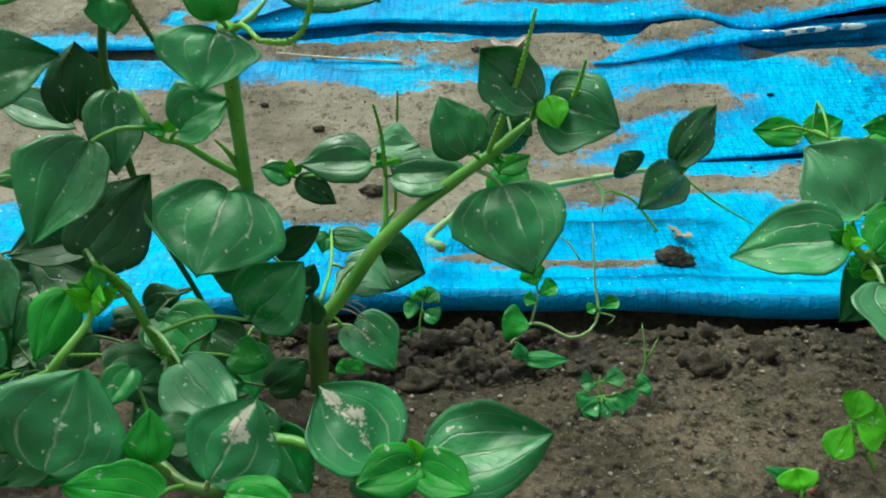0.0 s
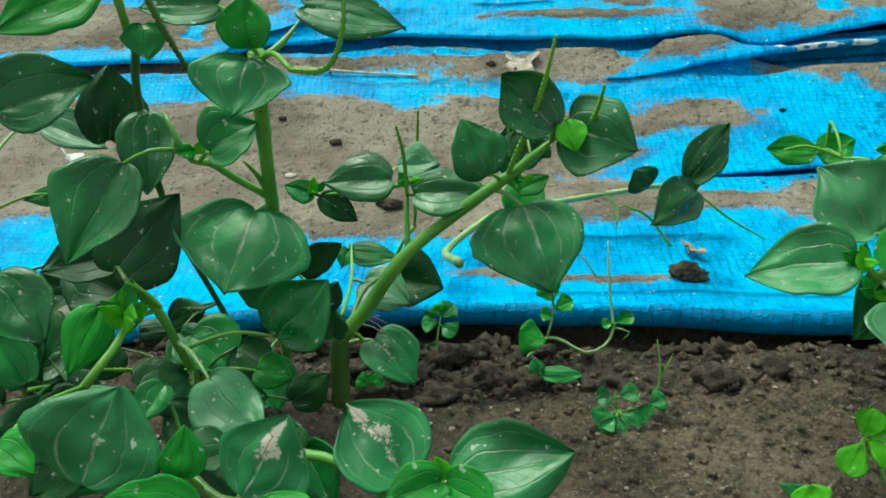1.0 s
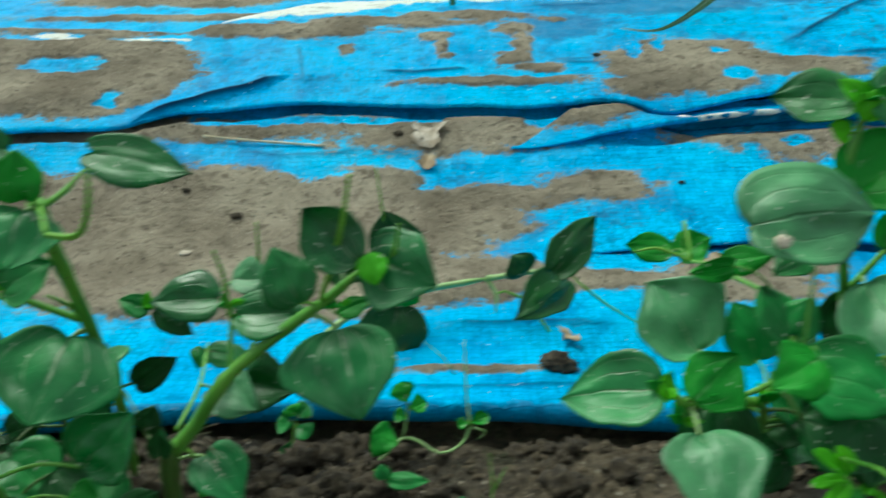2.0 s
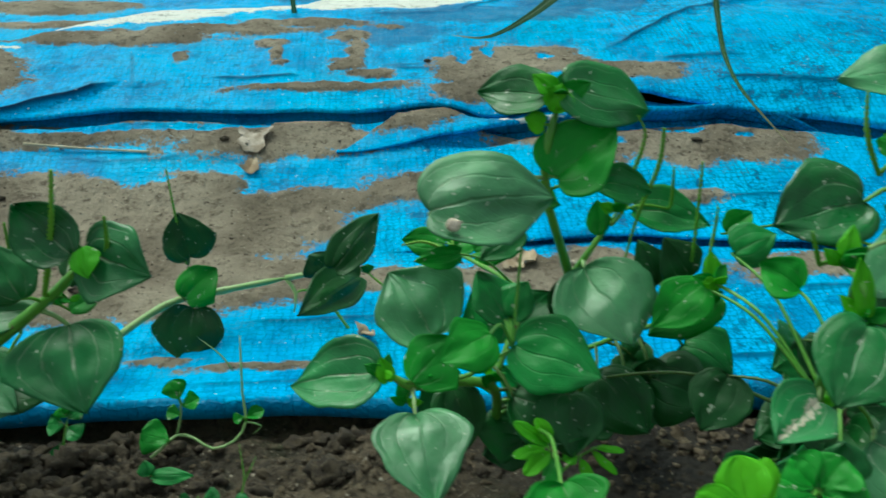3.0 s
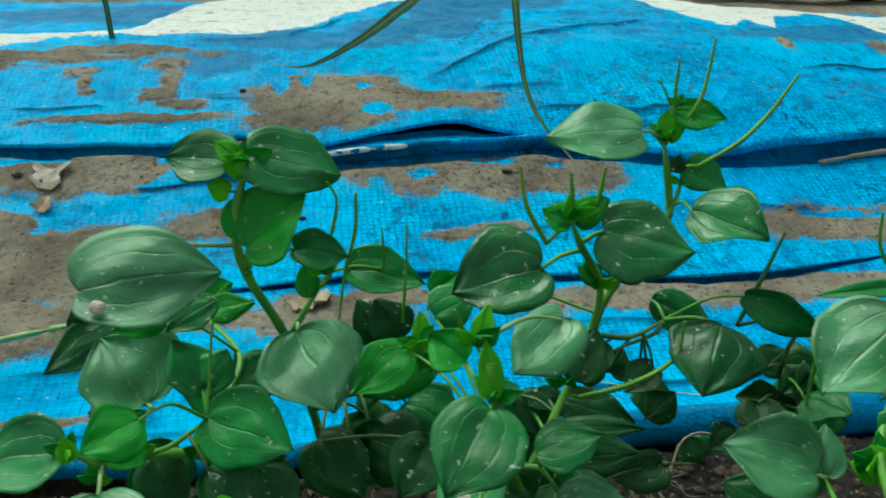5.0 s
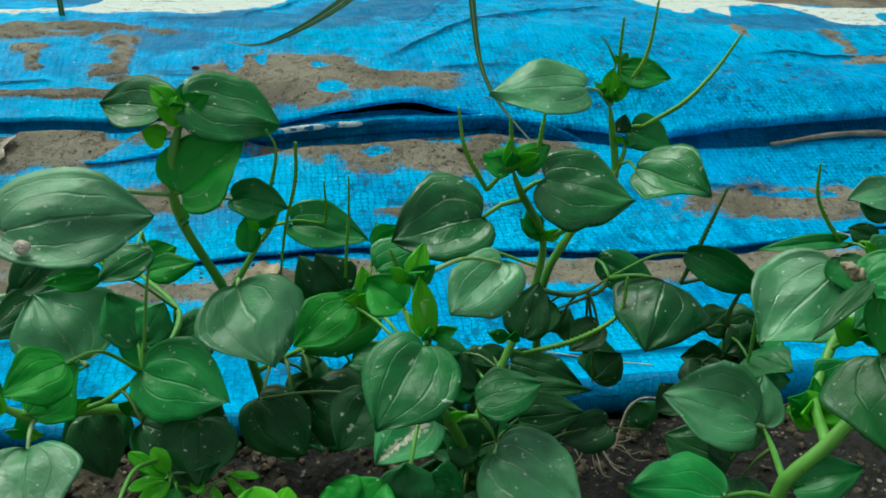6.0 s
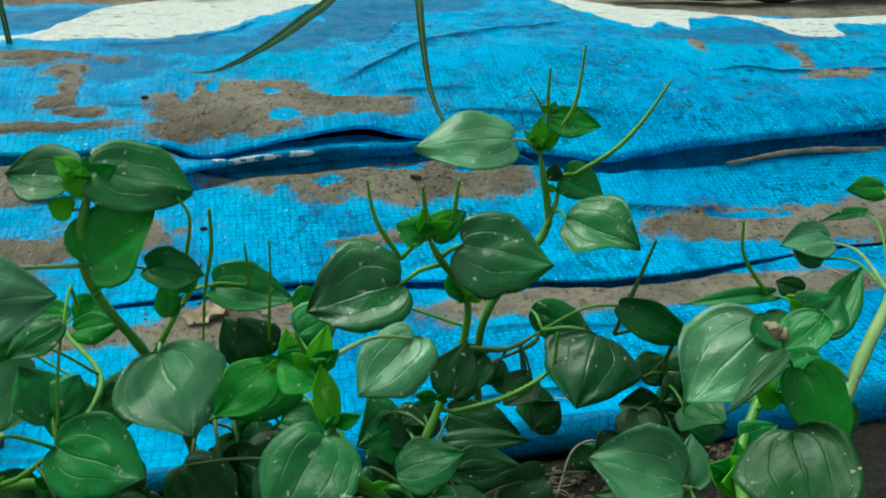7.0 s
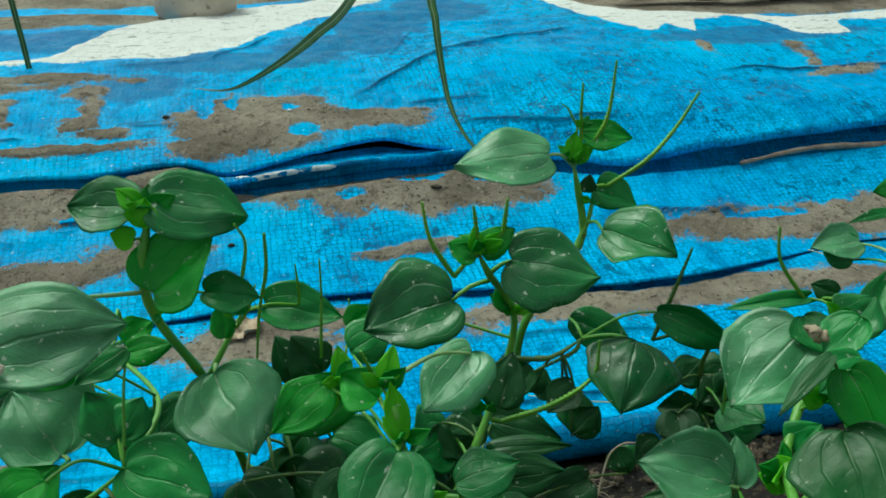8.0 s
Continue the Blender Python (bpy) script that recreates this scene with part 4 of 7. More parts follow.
def build_clods():
    """Turned earth heaped against the sheet's edge, and crumbs on the dried mud."""
    rng = random.Random(33)
    heap = tagged(new("soil_heap"), "heaped dark clods of turned soil beside the tarpaulin", "soil")
    heap.location = (0.02, 0.288, top_at(0.02, 0.288))
    bpy.context.view_layer.update()
    for _ in range(420):
        x = rng.gauss(0.005, 0.042) if rng.random() < 0.72 else rng.uniform(-0.2, 0.42)
        y, s = 0.288 + rng.uniform(-0.028, 0.014), 0.0008 + 0.0052 * rng.random() ** 3
        if top_at(x, y) > 0.003 or math.hypot((x - 0.070) / 0.032, (y - 0.285) / 0.014) < 1:
            continue
        bm = bmesh.new()
        lump(bm, (x, y, top_at(x, y) + s * 0.05), s * 1.15, 0.7, rng, 3 if s > 0.0026 else 2, 0.75)
        part("clod", bm, DARKSOIL, heap)
    bm = bmesh.new()
    for cx, cy, rx, ry, count in ((-0.06, 0.48, 0.15, 0.05, 120), (0.20, 0.436, 0.05, 0.016, 60), (0.35, 0.548, 0.09, 0.014, 70), (-0.02, 0.56, 0.14, 0.012, 90), (0.23, 0.625, 0.06, 0.03, 60), (0.42, 0.428, 0.08, 0.01, 40), (0.6, 0.485, 0.09, 0.014, 60)):
        for _ in range(count):
            a, r = rng.random() * 6.28, rng.random() ** 0.6
            x, y, s = cx + rx * r * math.cos(a), cy + ry * r * math.sin(a), 0.0003 + 0.0010 * rng.random() ** 4
            lump(bm, (x, y, top_at(x, y) + s * 0.3), s, 0.7, rng, 1, 0.5)
    tagged(part("mud_crumbs", bm, CRUMB, None), "small dark crumbs on the dried mud", "soil", kind="stuff")


build_clods()


def grass(points, width, label):
    """One long folded grass blade: a channelled ribbon with a pale midrib, rooted at its first point."""
    path = smooth_path(points, 0.006)
    bm = bmesh.new()
    uv = bm.loops.layers.uv.new("UVMap")
    rows, n = [], len(path)
    for k, p in enumerate(path):
        ahead = (path[min(k + 1, n - 1)] - path[max(k - 1, 0)]).normalized()
        side = ahead.cross(Vector((0.25, -1.0, 0.35))).normalized()
        up = side.cross(ahead)
        w = width / 2 * min(1.0, 4.5 * (1 - k / (n - 1)) + 0.04)
        rows.append([(bm.verts.new(p + s * w * side + (abs(s) * 0.35 * w + t) * up), s) for t in (0.0, -0.0004) for s in (-1, -0.5, 0, 0.5, 1)])
    ring = [0, 1, 2, 3, 4, 9, 8, 7, 6, 5]
    for k, (a, b) in enumerate(zip(rows, rows[1:])):
        for i, j in zip(ring, ring[1:] + ring[:1]):
            f = bm.faces.new((a[i][0], a[j][0], b[j][0], b[i][0]))
            for loop, (s, v) in zip(f.loops, ((a[i][1], k), (a[j][1], k), (b[j][1], k + 1), (b[i][1], k + 1))):
                loop[uv].uv = ((s + 1) / 2, v / n)
    return tagged(part("grass_blade", bm, GRASS, None), label, "grass", "grass blades over the sheet")


def grass_material():
    m = Nodes("grass_blade")
    uv = m.tree.nodes.new("ShaderNodeUVMap")
    sep = m.node("ShaderNodeSeparateXYZ", Vector=uv.outputs[0])
    u = m.math("ABSOLUTE", m.math("SUBTRACT", sep.outputs["X"], 0.5))
    c = m.mix(m.ramp(m.noise(90, 3), 0.3, 0.7), rgb(0.030, 0.110, 0.022), rgb(0.060, 0.170, 0.040))
    c = m.mix(m.ramp(u, 0.02, 0.10, 0.75, 0.0), c, rgb(0.36, 0.44, 0.22))
    c = m.mix(m.ramp(sep.outputs["Y"], 0.93, 1.0), c, rgb(0.46, 0.42, 0.22))
    return m.finish(c, 0.4, m.bump(m.noise(200, 2), 0.3, 0.0005))


GRASS = grass_material()
grass(((0.36, 1.08, 0.112), (0.41, 1.0, 0.20), (0.3176, 0.8000, 0.1302), (0.2798, 0.7350, 0.1133), (0.2434, 0.6850, 0.0999), (0.2076, 0.6520, 0.0908), (0.1808, 0.6610, 0.0905)), 0.0085, "long grass blade bending down onto the blue sheet")
grass(((0.47, 1.05, 0.112), (0.44, 0.90, 0.30), (0.40, 0.72, 0.31), (0.3498, 0.6000, 0.1808), (0.3450, 0.5700, 0.1483), (0.3457, 0.5480, 0.1155), (0.3484, 0.5350, 0.0975), (0.3570, 0.5200, 0.0800), (0.3820, 0.5000, 0.0527)), 0.0075, "long arching grass blade hanging before the blue sheet")
grass(((0.0544, 0.7250, 0.0974), (0.0535, 0.7250, 0.1180), (0.0518, 0.7260, 0.1413), (0.0496, 0.7300, 0.1738)), 0.0042, "short upright grass blade in the muddy fold")


def build_snail(x, y, z):
    """A tiny coiled snail shell sitting on a leaf."""
    pts = []
    for k in range(46):
        a, r = 0.34 * k, 0.0021 * (1 - k / 52)
        pts.append(Vector((x + 0.55 * r * math.cos(a) + 0.00006 * k, y + 0.25 * r * math.sin(a) - 0.0006, z + 0.5 * r * math.sin(a) + 0.00003 * k)))
    tagged(part("snail_shell", tube(pts, lambda s, a: 0.0014 * (1 - 0.85 * s), 8), SHELL, None), "tiny pale snail shell on a green leaf", "snail shell")


LEAF_LABEL = {"dark": "dark green leaf with shade in its colour", "mid": "glossy green leaf", "grey": "glossy leaf with pale sky sheen in its colour", "deep": "deep green shiny leaf", "scar": "leaf with dry whitish scars", "vein": "glossy dark leaf with bleached veins", "green": "fresh green leaf", "young": "small bright young leaf"}


class Plant:
    """One weed: an empty at its foot that holds stems, leaves (each with its stalk) and flower spikes."""

    def __init__(self, label, category="weed", name="weed", group="weeds along the bank"):
        self.root = new(name)
        self.root.empty_display_size = 0.02
        tagged(self.root, label, category, group)
        self.nodes = []
        self.rng = random.Random(label)

    def stem(self, style, r0, r1, *points):
        if not self.nodes:
            low = min(points, key=lambda p: p[2])
            self.root.location = low
            bpy.context.view_layer.update()
        path = smooth_path(points, 0.004)
        self.nodes += path
        knots = max(2, len(path) // 7)
        rad = lambda s, a: (r0 + (r1 - r0) * s) / 2 * min(1.0, (1.0 - s) * len(path) / 3 + 0.35) * (1 + 0.16 * max(0.0, math.cos(2 * math.pi * s * knots)) ** 8) * (1 + 0.05 * math.cos(3 * a))
        part("stem", tube(path, rad, 10), STEM[style], self.root)

    def spike(self, style, width, *points):
        path = smooth_path(points, 0.0006)
        low_end = min((path[0], path[-1]), key=lambda p: min((p - q).length for q in self.nodes))
        if low_end != path[0]:
            path = path[::-1]
        turns = 2 * math.pi * 0.0006 * len(path) / 0.0034
        bead = lambda s, a: width / 2 * (1 - 0.55 * s**1.5) * (0.56 + 0.68 * max(0.0, math.sin(turns * s + 2 * a) * math.sin(turns * s - 2 * a)) ** 0.7 * min(1.0, 0.25 + s * 3))
        ob = part("spike", tube(path, bead, 12), STEM[style], self.root, "thin beaded flower spike")
        near = min(self.nodes, key=lambda q: (q - low_end).length)
        if 0.002 < (near - low_end).length < 0.05:
            middle = (near + low_end) / 2 + Vector((0, 0, 0.1 * (near - low_end).length))
            part("stalk", tube(smooth_path((near, middle, low_end), 0.003), lambda s, a: width * 0.32, 6), STEM[style], ob)

    def leaf(self, style, base, tip, width, face, **shape):
        r = self.rng
        shape.setdefault("cup", r.uniform(-0.15, 0.40))
        shape.setdefault("droop", r.uniform(0.08, 0.32))
        shape.setdefault("ripple", r.uniform(0.04, 0.16))
        shape.setdefault("heart", r.uniform(0.06, 0.20))
        base = Vector(base).lerp(Vector(tip), 0.06)
        width *= 1.06
        ob = part("leaf", blade(base, tip, width, face, rng=r, **shape), LEAF[style], self.root, LEAF_LABEL[style])
        b = Vector(base) - Vector(face).normalized() * 0.0006
        near = min(self.nodes, key=lambda q: (q - b).length + 0.3 * max(0.0, q.z - b.z))
        gap = (near - b).length
        if gap > 0.001:
            inner = b + (Vector(tip) - b) * 0.03 - Vector(face).normalized() * 0.0012
            middle = near.lerp(b, 0.55) + Vector((0, 0, 0.12 * gap))
            girth = min(0.0008, 0.00035 + width * 0.009)
            part("stalk", tube(smooth_path((near, middle, b, inner), 0.003), lambda s, a: girth * (1.35 - 0.5 * s), 6), STEM["olive" if style == "dark" else "pale" if style in ("grey", "scar", "vein") else "green"], ob)
        return ob

    def sprout(self, count, center, size):
        """A tuft of small young leaves at a node."""
        r = self.rng
        c = Vector(center)
        turn = r.random() * 6.28
        for k in range(count):
            a, long = turn + 2.4 * k, size * r.uniform(0.65, 1.15)
            tip = c + long * Vector((math.cos(a), 0.6 * math.sin(a) - 0.15, r.uniform(0.25, 0.95))).normalized()
            self.leaf("young" if k % 2 else "green", c, tip, long * r.uniform(0.45, 0.7), (0.4 * math.cos(a), -0.8, 0.5), heart=0.05)

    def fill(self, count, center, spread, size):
        """Undergrowth: more leaves of the same kind low among the stems, most in the colour darkened for shade."""
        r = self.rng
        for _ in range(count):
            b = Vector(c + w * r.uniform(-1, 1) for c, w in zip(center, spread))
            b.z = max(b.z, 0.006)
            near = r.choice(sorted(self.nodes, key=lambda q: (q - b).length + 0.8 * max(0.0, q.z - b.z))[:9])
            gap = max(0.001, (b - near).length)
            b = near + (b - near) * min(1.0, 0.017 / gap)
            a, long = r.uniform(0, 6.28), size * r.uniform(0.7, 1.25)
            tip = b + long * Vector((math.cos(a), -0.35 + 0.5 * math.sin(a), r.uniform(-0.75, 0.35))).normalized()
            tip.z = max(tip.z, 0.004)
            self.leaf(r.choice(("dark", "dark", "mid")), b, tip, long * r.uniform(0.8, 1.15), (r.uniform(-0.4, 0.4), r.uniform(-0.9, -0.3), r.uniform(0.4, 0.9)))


# ---- plants begin ----

plant_a = Plant("tall bushy heart-leaved weed with green spikes in soil")
plant_a.stem("green", 0.0046, 0.0038, (-0.0486, 0.2220, 0.1378), (-0.0521, 0.2320, 0.1182), (-0.0570, 0.2500, 0.0838), (-0.0604, 0.2650, 0.0460), (-0.0659, 0.2750, -0.0033))
plant_a.stem("green", 0.0026, 0.0016, (-0.0570, 0.2500, 0.0838), (-0.0651, 0.2430, 0.0931), (-0.0704, 0.2350, 0.1019), (-0.0744, 0.2320, 0.1037), (-0.0781, 0.2320, 0.1116), (-0.0818, 0.2360, 0.1172))
plant_a.stem("olive", 0.0026, 0.0019, (-0.0854, 0.2350, 0.1404), (-0.0924, 0.2450, 0.1178), (-0.0954, 0.2600, 0.0732), (-0.0850, 0.2700, 0.0262), (-0.0797, 0.2700, 0.0002))
plant_a.stem("green", 0.0030, 0.0019, (-0.0913, 0.2100, 0.0750), (-0.0839, 0.2100, 0.0654), (-0.0816, 0.2150, 0.0481), (-0.0799, 0.2200, 0.0339), (-0.0819, 0.2350, 0.0109))
plant_a.stem("olive", 0.0026, 0.0018, (-0.1360, 0.2330, 0.1190), (-0.1480, 0.2400, 0.0640), (-0.1560, 0.2460, -0.0030))
plant_a.stem("green", 0.0019, 0.0014, (-0.0480, 0.2220, 0.1363), (-0.0428, 0.2280, 0.1393), (-0.0388, 0.2350, 0.1438))
plant_a.stem("green", 0.0021, 0.0014, (-0.0570, 0.2500, 0.0838), (-0.0587, 0.2430, 0.0946), (-0.0601, 0.2350, 0.1024))
plant_a.stem("green", 0.0024, 0.0019, (-0.0847, 0.2250, 0.1531), (-0.0855, 0.2300, 0.1431), (-0.0867, 0.2360, 0.1355))
plant_a.leaf("vein", (-0.0502, 0.2193, 0.1380), (-0.0527, 0.2060, 0.1256), 0.0238, (0.21, -0.72, 0.67))
plant_a.leaf("mid", (-0.0680, 0.2272, 0.1075), (-0.0533, 0.2318, 0.1153), 0.0185, (-0.05, -0.78, 0.63))
plant_a.leaf("green", (-0.0494, 0.2170, 0.1401), (-0.0496, 0.2204, 0.1537), 0.0128, (0.23, -0.94, 0.24))
plant_a.leaf("deep", (-0.0391, 0.2365, 0.1470), (-0.0099, 0.2348, 0.1408), 0.0149, (0.12, -0.66, 0.74))
plant_a.leaf("deep", (-0.1295, 0.2296, 0.1194), (-0.1033, 0.2424, 0.1252), 0.0226, (0.24, -0.75, 0.62))
plant_a.leaf("deep", (-0.0893, 0.2434, 0.1160), (-0.0873, 0.2269, 0.0950), 0.0167, (0.30, -0.70, 0.65))
plant_a.leaf("deep", (-0.0915, 0.2261, 0.1072), (-0.1035, 0.2021, 0.0847), 0.0237, (0.25, -0.68, 0.69))
plant_a.leaf("dark", (-0.1046, 0.2465, 0.1038), (-0.1025, 0.2514, 0.1274), 0.0195, (0.37, -0.91, 0.16))
plant_a.leaf("dark", (-0.1050, 0.2281, 0.0667), (-0.0826, 0.2393, 0.0902), 0.0238, (0.16, -0.94, 0.30))
plant_a.leaf("vein", (-0.0607, 0.2455, 0.0826), (-0.0666, 0.2189, 0.0656), 0.0412, (0.16, -0.56, 0.82))
plant_a.leaf("dark", (-0.0559, 0.2676, 0.0465), (-0.0388, 0.2706, 0.0568), 0.0113, (-0.08, -0.91, 0.40))
plant_a.leaf("deep", (-0.0529, 0.2169, 0.0504), (-0.0354, 0.2221, 0.0690), 0.0233, (-0.09, -0.93, 0.35))
plant_a.leaf("dark", (-0.0403, 0.2369, 0.0494), (-0.0357, 0.2390, 0.0589), 0.0089, (-0.02, -0.97, 0.22))
plant_a.leaf("dark", (-0.0395, 0.2425, 0.0342), (-0.0388, 0.2457, 0.0447), 0.0081, (0.14, -0.95, 0.28))
plant_a.leaf("mid", (-0.0612, 0.2385, 0.1475), (-0.0827, 0.2334, 0.1477), 0.0141, (0.19, -0.76, 0.62))
plant_a.leaf("green", (-0.0833, 0.2144, 0.1577), (-0.1053, 0.1997, 0.1489), 0.0166, (0.29, -0.77, 0.56))
plant_a.leaf("mid", (-0.0820, 0.2317, 0.1442), (-0.0797, 0.2260, 0.1354), 0.0114, (0.30, -0.76, 0.57))
plant_a.leaf("grey", (-0.1371, 0.2685, 0.1040), (-0.1138, 0.2636, 0.0956), 0.0133, (0.18, -0.54, 0.82))
plant_a.leaf("mid", (-0.1206, 0.2493, 0.0854), (-0.1352, 0.2432, 0.0862), 0.0068, (0.30, -0.63, 0.72))
plant_a.leaf("deep", (-0.1397, 0.2221, 0.0701), (-0.1204, 0.2102, 0.0542), 0.0243, (0.32, -0.53, 0.79))
plant_a.leaf("green", (-0.1015, 0.2122, 0.0660), (-0.1079, 0.1965, 0.0513), 0.0135, (0.26, -0.71, 0.65))
plant_a.leaf("young", (-0.0910, 0.2019, 0.0632), (-0.0912, 0.2056, 0.0752), 0.0100, (0.37, -0.89, 0.28))
plant_a.leaf("young", (-0.0910, 0.2042, 0.0652), (-0.0851, 0.2069, 0.0693), 0.0068, (0.00, -0.84, 0.55))
plant_a.leaf("dark", (-0.1020, 0.2584, 0.0310), (-0.0882, 0.2605, 0.0357), 0.0124, (-0.03, -0.87, 0.49))
plant_a.leaf("dark", (-0.1146, 0.2588, 0.0258), (-0.1021, 0.2594, 0.0267), 0.0096, (-0.00, -0.81, 0.59))
plant_a.leaf("grey", (-0.0677, 0.1961, 0.0524), (-0.0504, 0.1834, 0.0399), 0.0194, (0.20, -0.53, 0.82))
plant_a.leaf("grey", (-0.0789, 0.2106, 0.0365), (-0.0648, 0.1953, 0.0238), 0.0160, (0.22, -0.49, 0.84))
plant_a.leaf("green", (-0.0610, 0.2194, 0.0377), (-0.0483, 0.2164, 0.0362), 0.0116, (-0.03, -0.53, 0.85))
plant_a.leaf("dark", (-0.0558, 0.2363, 0.0120), (-0.0410, 0.2402, 0.0212), 0.0134, (-0.09, -0.86, 0.51))
plant_a.leaf("dark", (-0.0982, 0.2467, 0.0313), (-0.0746, 0.2444, 0.0235), 0.0119, (0.15, -0.74, 0.66))
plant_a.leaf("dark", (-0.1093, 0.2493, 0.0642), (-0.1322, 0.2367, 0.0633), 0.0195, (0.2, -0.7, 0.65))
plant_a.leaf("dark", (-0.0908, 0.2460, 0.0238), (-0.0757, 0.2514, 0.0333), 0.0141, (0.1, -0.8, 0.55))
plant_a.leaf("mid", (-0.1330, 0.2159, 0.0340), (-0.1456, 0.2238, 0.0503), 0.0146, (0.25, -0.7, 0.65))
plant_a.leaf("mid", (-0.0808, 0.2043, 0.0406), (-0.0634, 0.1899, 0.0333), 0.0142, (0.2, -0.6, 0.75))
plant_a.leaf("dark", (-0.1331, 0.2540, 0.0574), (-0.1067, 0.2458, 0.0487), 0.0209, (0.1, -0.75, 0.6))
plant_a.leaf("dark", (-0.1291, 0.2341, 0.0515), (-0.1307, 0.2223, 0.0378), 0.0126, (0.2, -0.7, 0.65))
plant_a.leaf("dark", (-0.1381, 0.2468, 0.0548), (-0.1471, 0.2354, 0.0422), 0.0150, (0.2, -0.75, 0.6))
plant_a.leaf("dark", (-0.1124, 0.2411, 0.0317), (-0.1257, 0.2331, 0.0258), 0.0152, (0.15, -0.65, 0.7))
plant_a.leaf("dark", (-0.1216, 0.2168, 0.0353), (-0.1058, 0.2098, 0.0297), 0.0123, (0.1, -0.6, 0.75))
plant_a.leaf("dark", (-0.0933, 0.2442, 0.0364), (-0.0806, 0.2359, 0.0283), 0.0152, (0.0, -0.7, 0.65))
plant_a.spike("spike", 0.0021, (-0.0205, 0.1963, 0.1571), (-0.0211, 0.1953, 0.1503), (-0.0237, 0.1953, 0.1432), (-0.0275, 0.1963, 0.1400), (-0.0346, 0.1981, 0.1398))
plant_a.spike("ripe", 0.0024, (-0.0772, 0.2250, 0.1530), (-0.0729, 0.2260, 0.1409), (-0.0691, 0.2300, 0.1285))
plant_a.spike("spike", 0.0024, (-0.0894, 0.2050, 0.0778), (-0.0863, 0.2070, 0.0739), (-0.0829, 0.2100, 0.0664))
plant_a.spike("spike", 0.0020, (-0.1013, 0.2000, 0.0514), (-0.0938, 0.2050, 0.0478), (-0.0829, 0.2150, 0.0397))
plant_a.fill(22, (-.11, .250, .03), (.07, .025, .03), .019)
plant_a.sprout(4, (-0.0906, 0.2030, 0.0679), .010)
plant_a.sprout(3, (-0.0728, 0.2310, 0.1067), .007)
plant_a.sprout(2, (-0.0501, 0.2200, 0.1398), .007)

plant_i = Plant("low weed with scarred glossy heart-shaped leaves near the soil")
plant_i.stem("green", 0.0030, 0.0021, (-0.0481, 0.1650, 0.0514), (-0.0320, 0.1580, 0.0567), (-0.0234, 0.1550, 0.0568), (-0.0124, 0.1500, 0.0510))
plant_i.stem("green", 0.0021, 0.0035, (-0.0910, 0.2060, 0.0664), (-0.0907, 0.1960, 0.0639), (-0.0952, 0.1850, 0.0593), (-0.1103, 0.1900, 0.0407), (-0.1229, 0.2000, 0.0205))
plant_i.stem("olive", 0.0032, 0.0024, (-0.0431, 0.1500, 0.0480), (-0.0520, 0.1500, 0.0497), (-0.0629, 0.1600, 0.0511), (-0.0674, 0.1800, 0.0375))
plant_i.leaf("vein", (-0.0829, 0.1469, 0.0552), (-0.0736, 0.1589, 0.0761), 0.0323, (0.05, -0.88, 0.48))
plant_i.leaf("green", (-0.0588, 0.1478, 0.0575), (-0.0582, 0.1536, 0.0692), 0.0105, (0.24, -0.87, 0.42))
plant_i.leaf("scar", (-0.0444, 0.1431, 0.0559), (-0.0332, 0.1528, 0.0731), 0.0214, (-0.15, -0.82, 0.56))
plant_i.leaf("scar", (-0.0071, 0.1551, 0.0525), (-0.0227, 0.1664, 0.0653), 0.0242, (0.22, -0.58, 0.78))
plant_i.leaf("vein", (0.0032, 0.1430, 0.0615), (0.0309, 0.1463, 0.0683), 0.0219, (-0.14, -0.52, 0.84), cup=0.08, droop=0.06, ripple=0.12)
plant_i.leaf("green", (0.0023, 0.1390, 0.0662), (-0.0100, 0.1324, 0.0660), 0.0114, (0.21, -0.43, 0.88))
plant_i.leaf("green", (0.0023, 0.1390, 0.0655), (0.0135, 0.1322, 0.0644), 0.0104, (-0.16, -0.41, 0.90))
plant_i.leaf("young", (0.0027, 0.1396, 0.0660), (0.0004, 0.1409, 0.0714), 0.0037, (0.33, -0.88, 0.35))
plant_i.leaf("green", (-0.0545, 0.1414, 0.0538), (-0.0727, 0.1367, 0.0619), 0.0141, (0.46, -0.43, 0.78))
plant_i.leaf("green", (-0.0403, 0.1411, 0.0562), (-0.0237, 0.1375, 0.0566), 0.0101, (-0.12, -0.45, 0.89))
plant_i.leaf("mid", (-0.1079, 0.1866, 0.0476), (-0.0843, 0.1896, 0.0471), 0.0115, (0.09, -0.55, 0.83))
plant_i.leaf("green", (-0.1070, 0.1567, 0.0598), (-0.0956, 0.1511, 0.0561), 0.0124, (0.12, -0.37, 0.92))
plant_i.leaf("mid", (-0.0717, 0.1779, 0.0630), (-0.0755, 0.1681, 0.0582), 0.0087, (0.27, -0.51, 0.82))
plant_i.fill(12, (-.085, .205, .028), (.05, .02, .022), .019)
plant_i.fill(7, (-.03, .225, .022), (.03, .02, .015), .016)

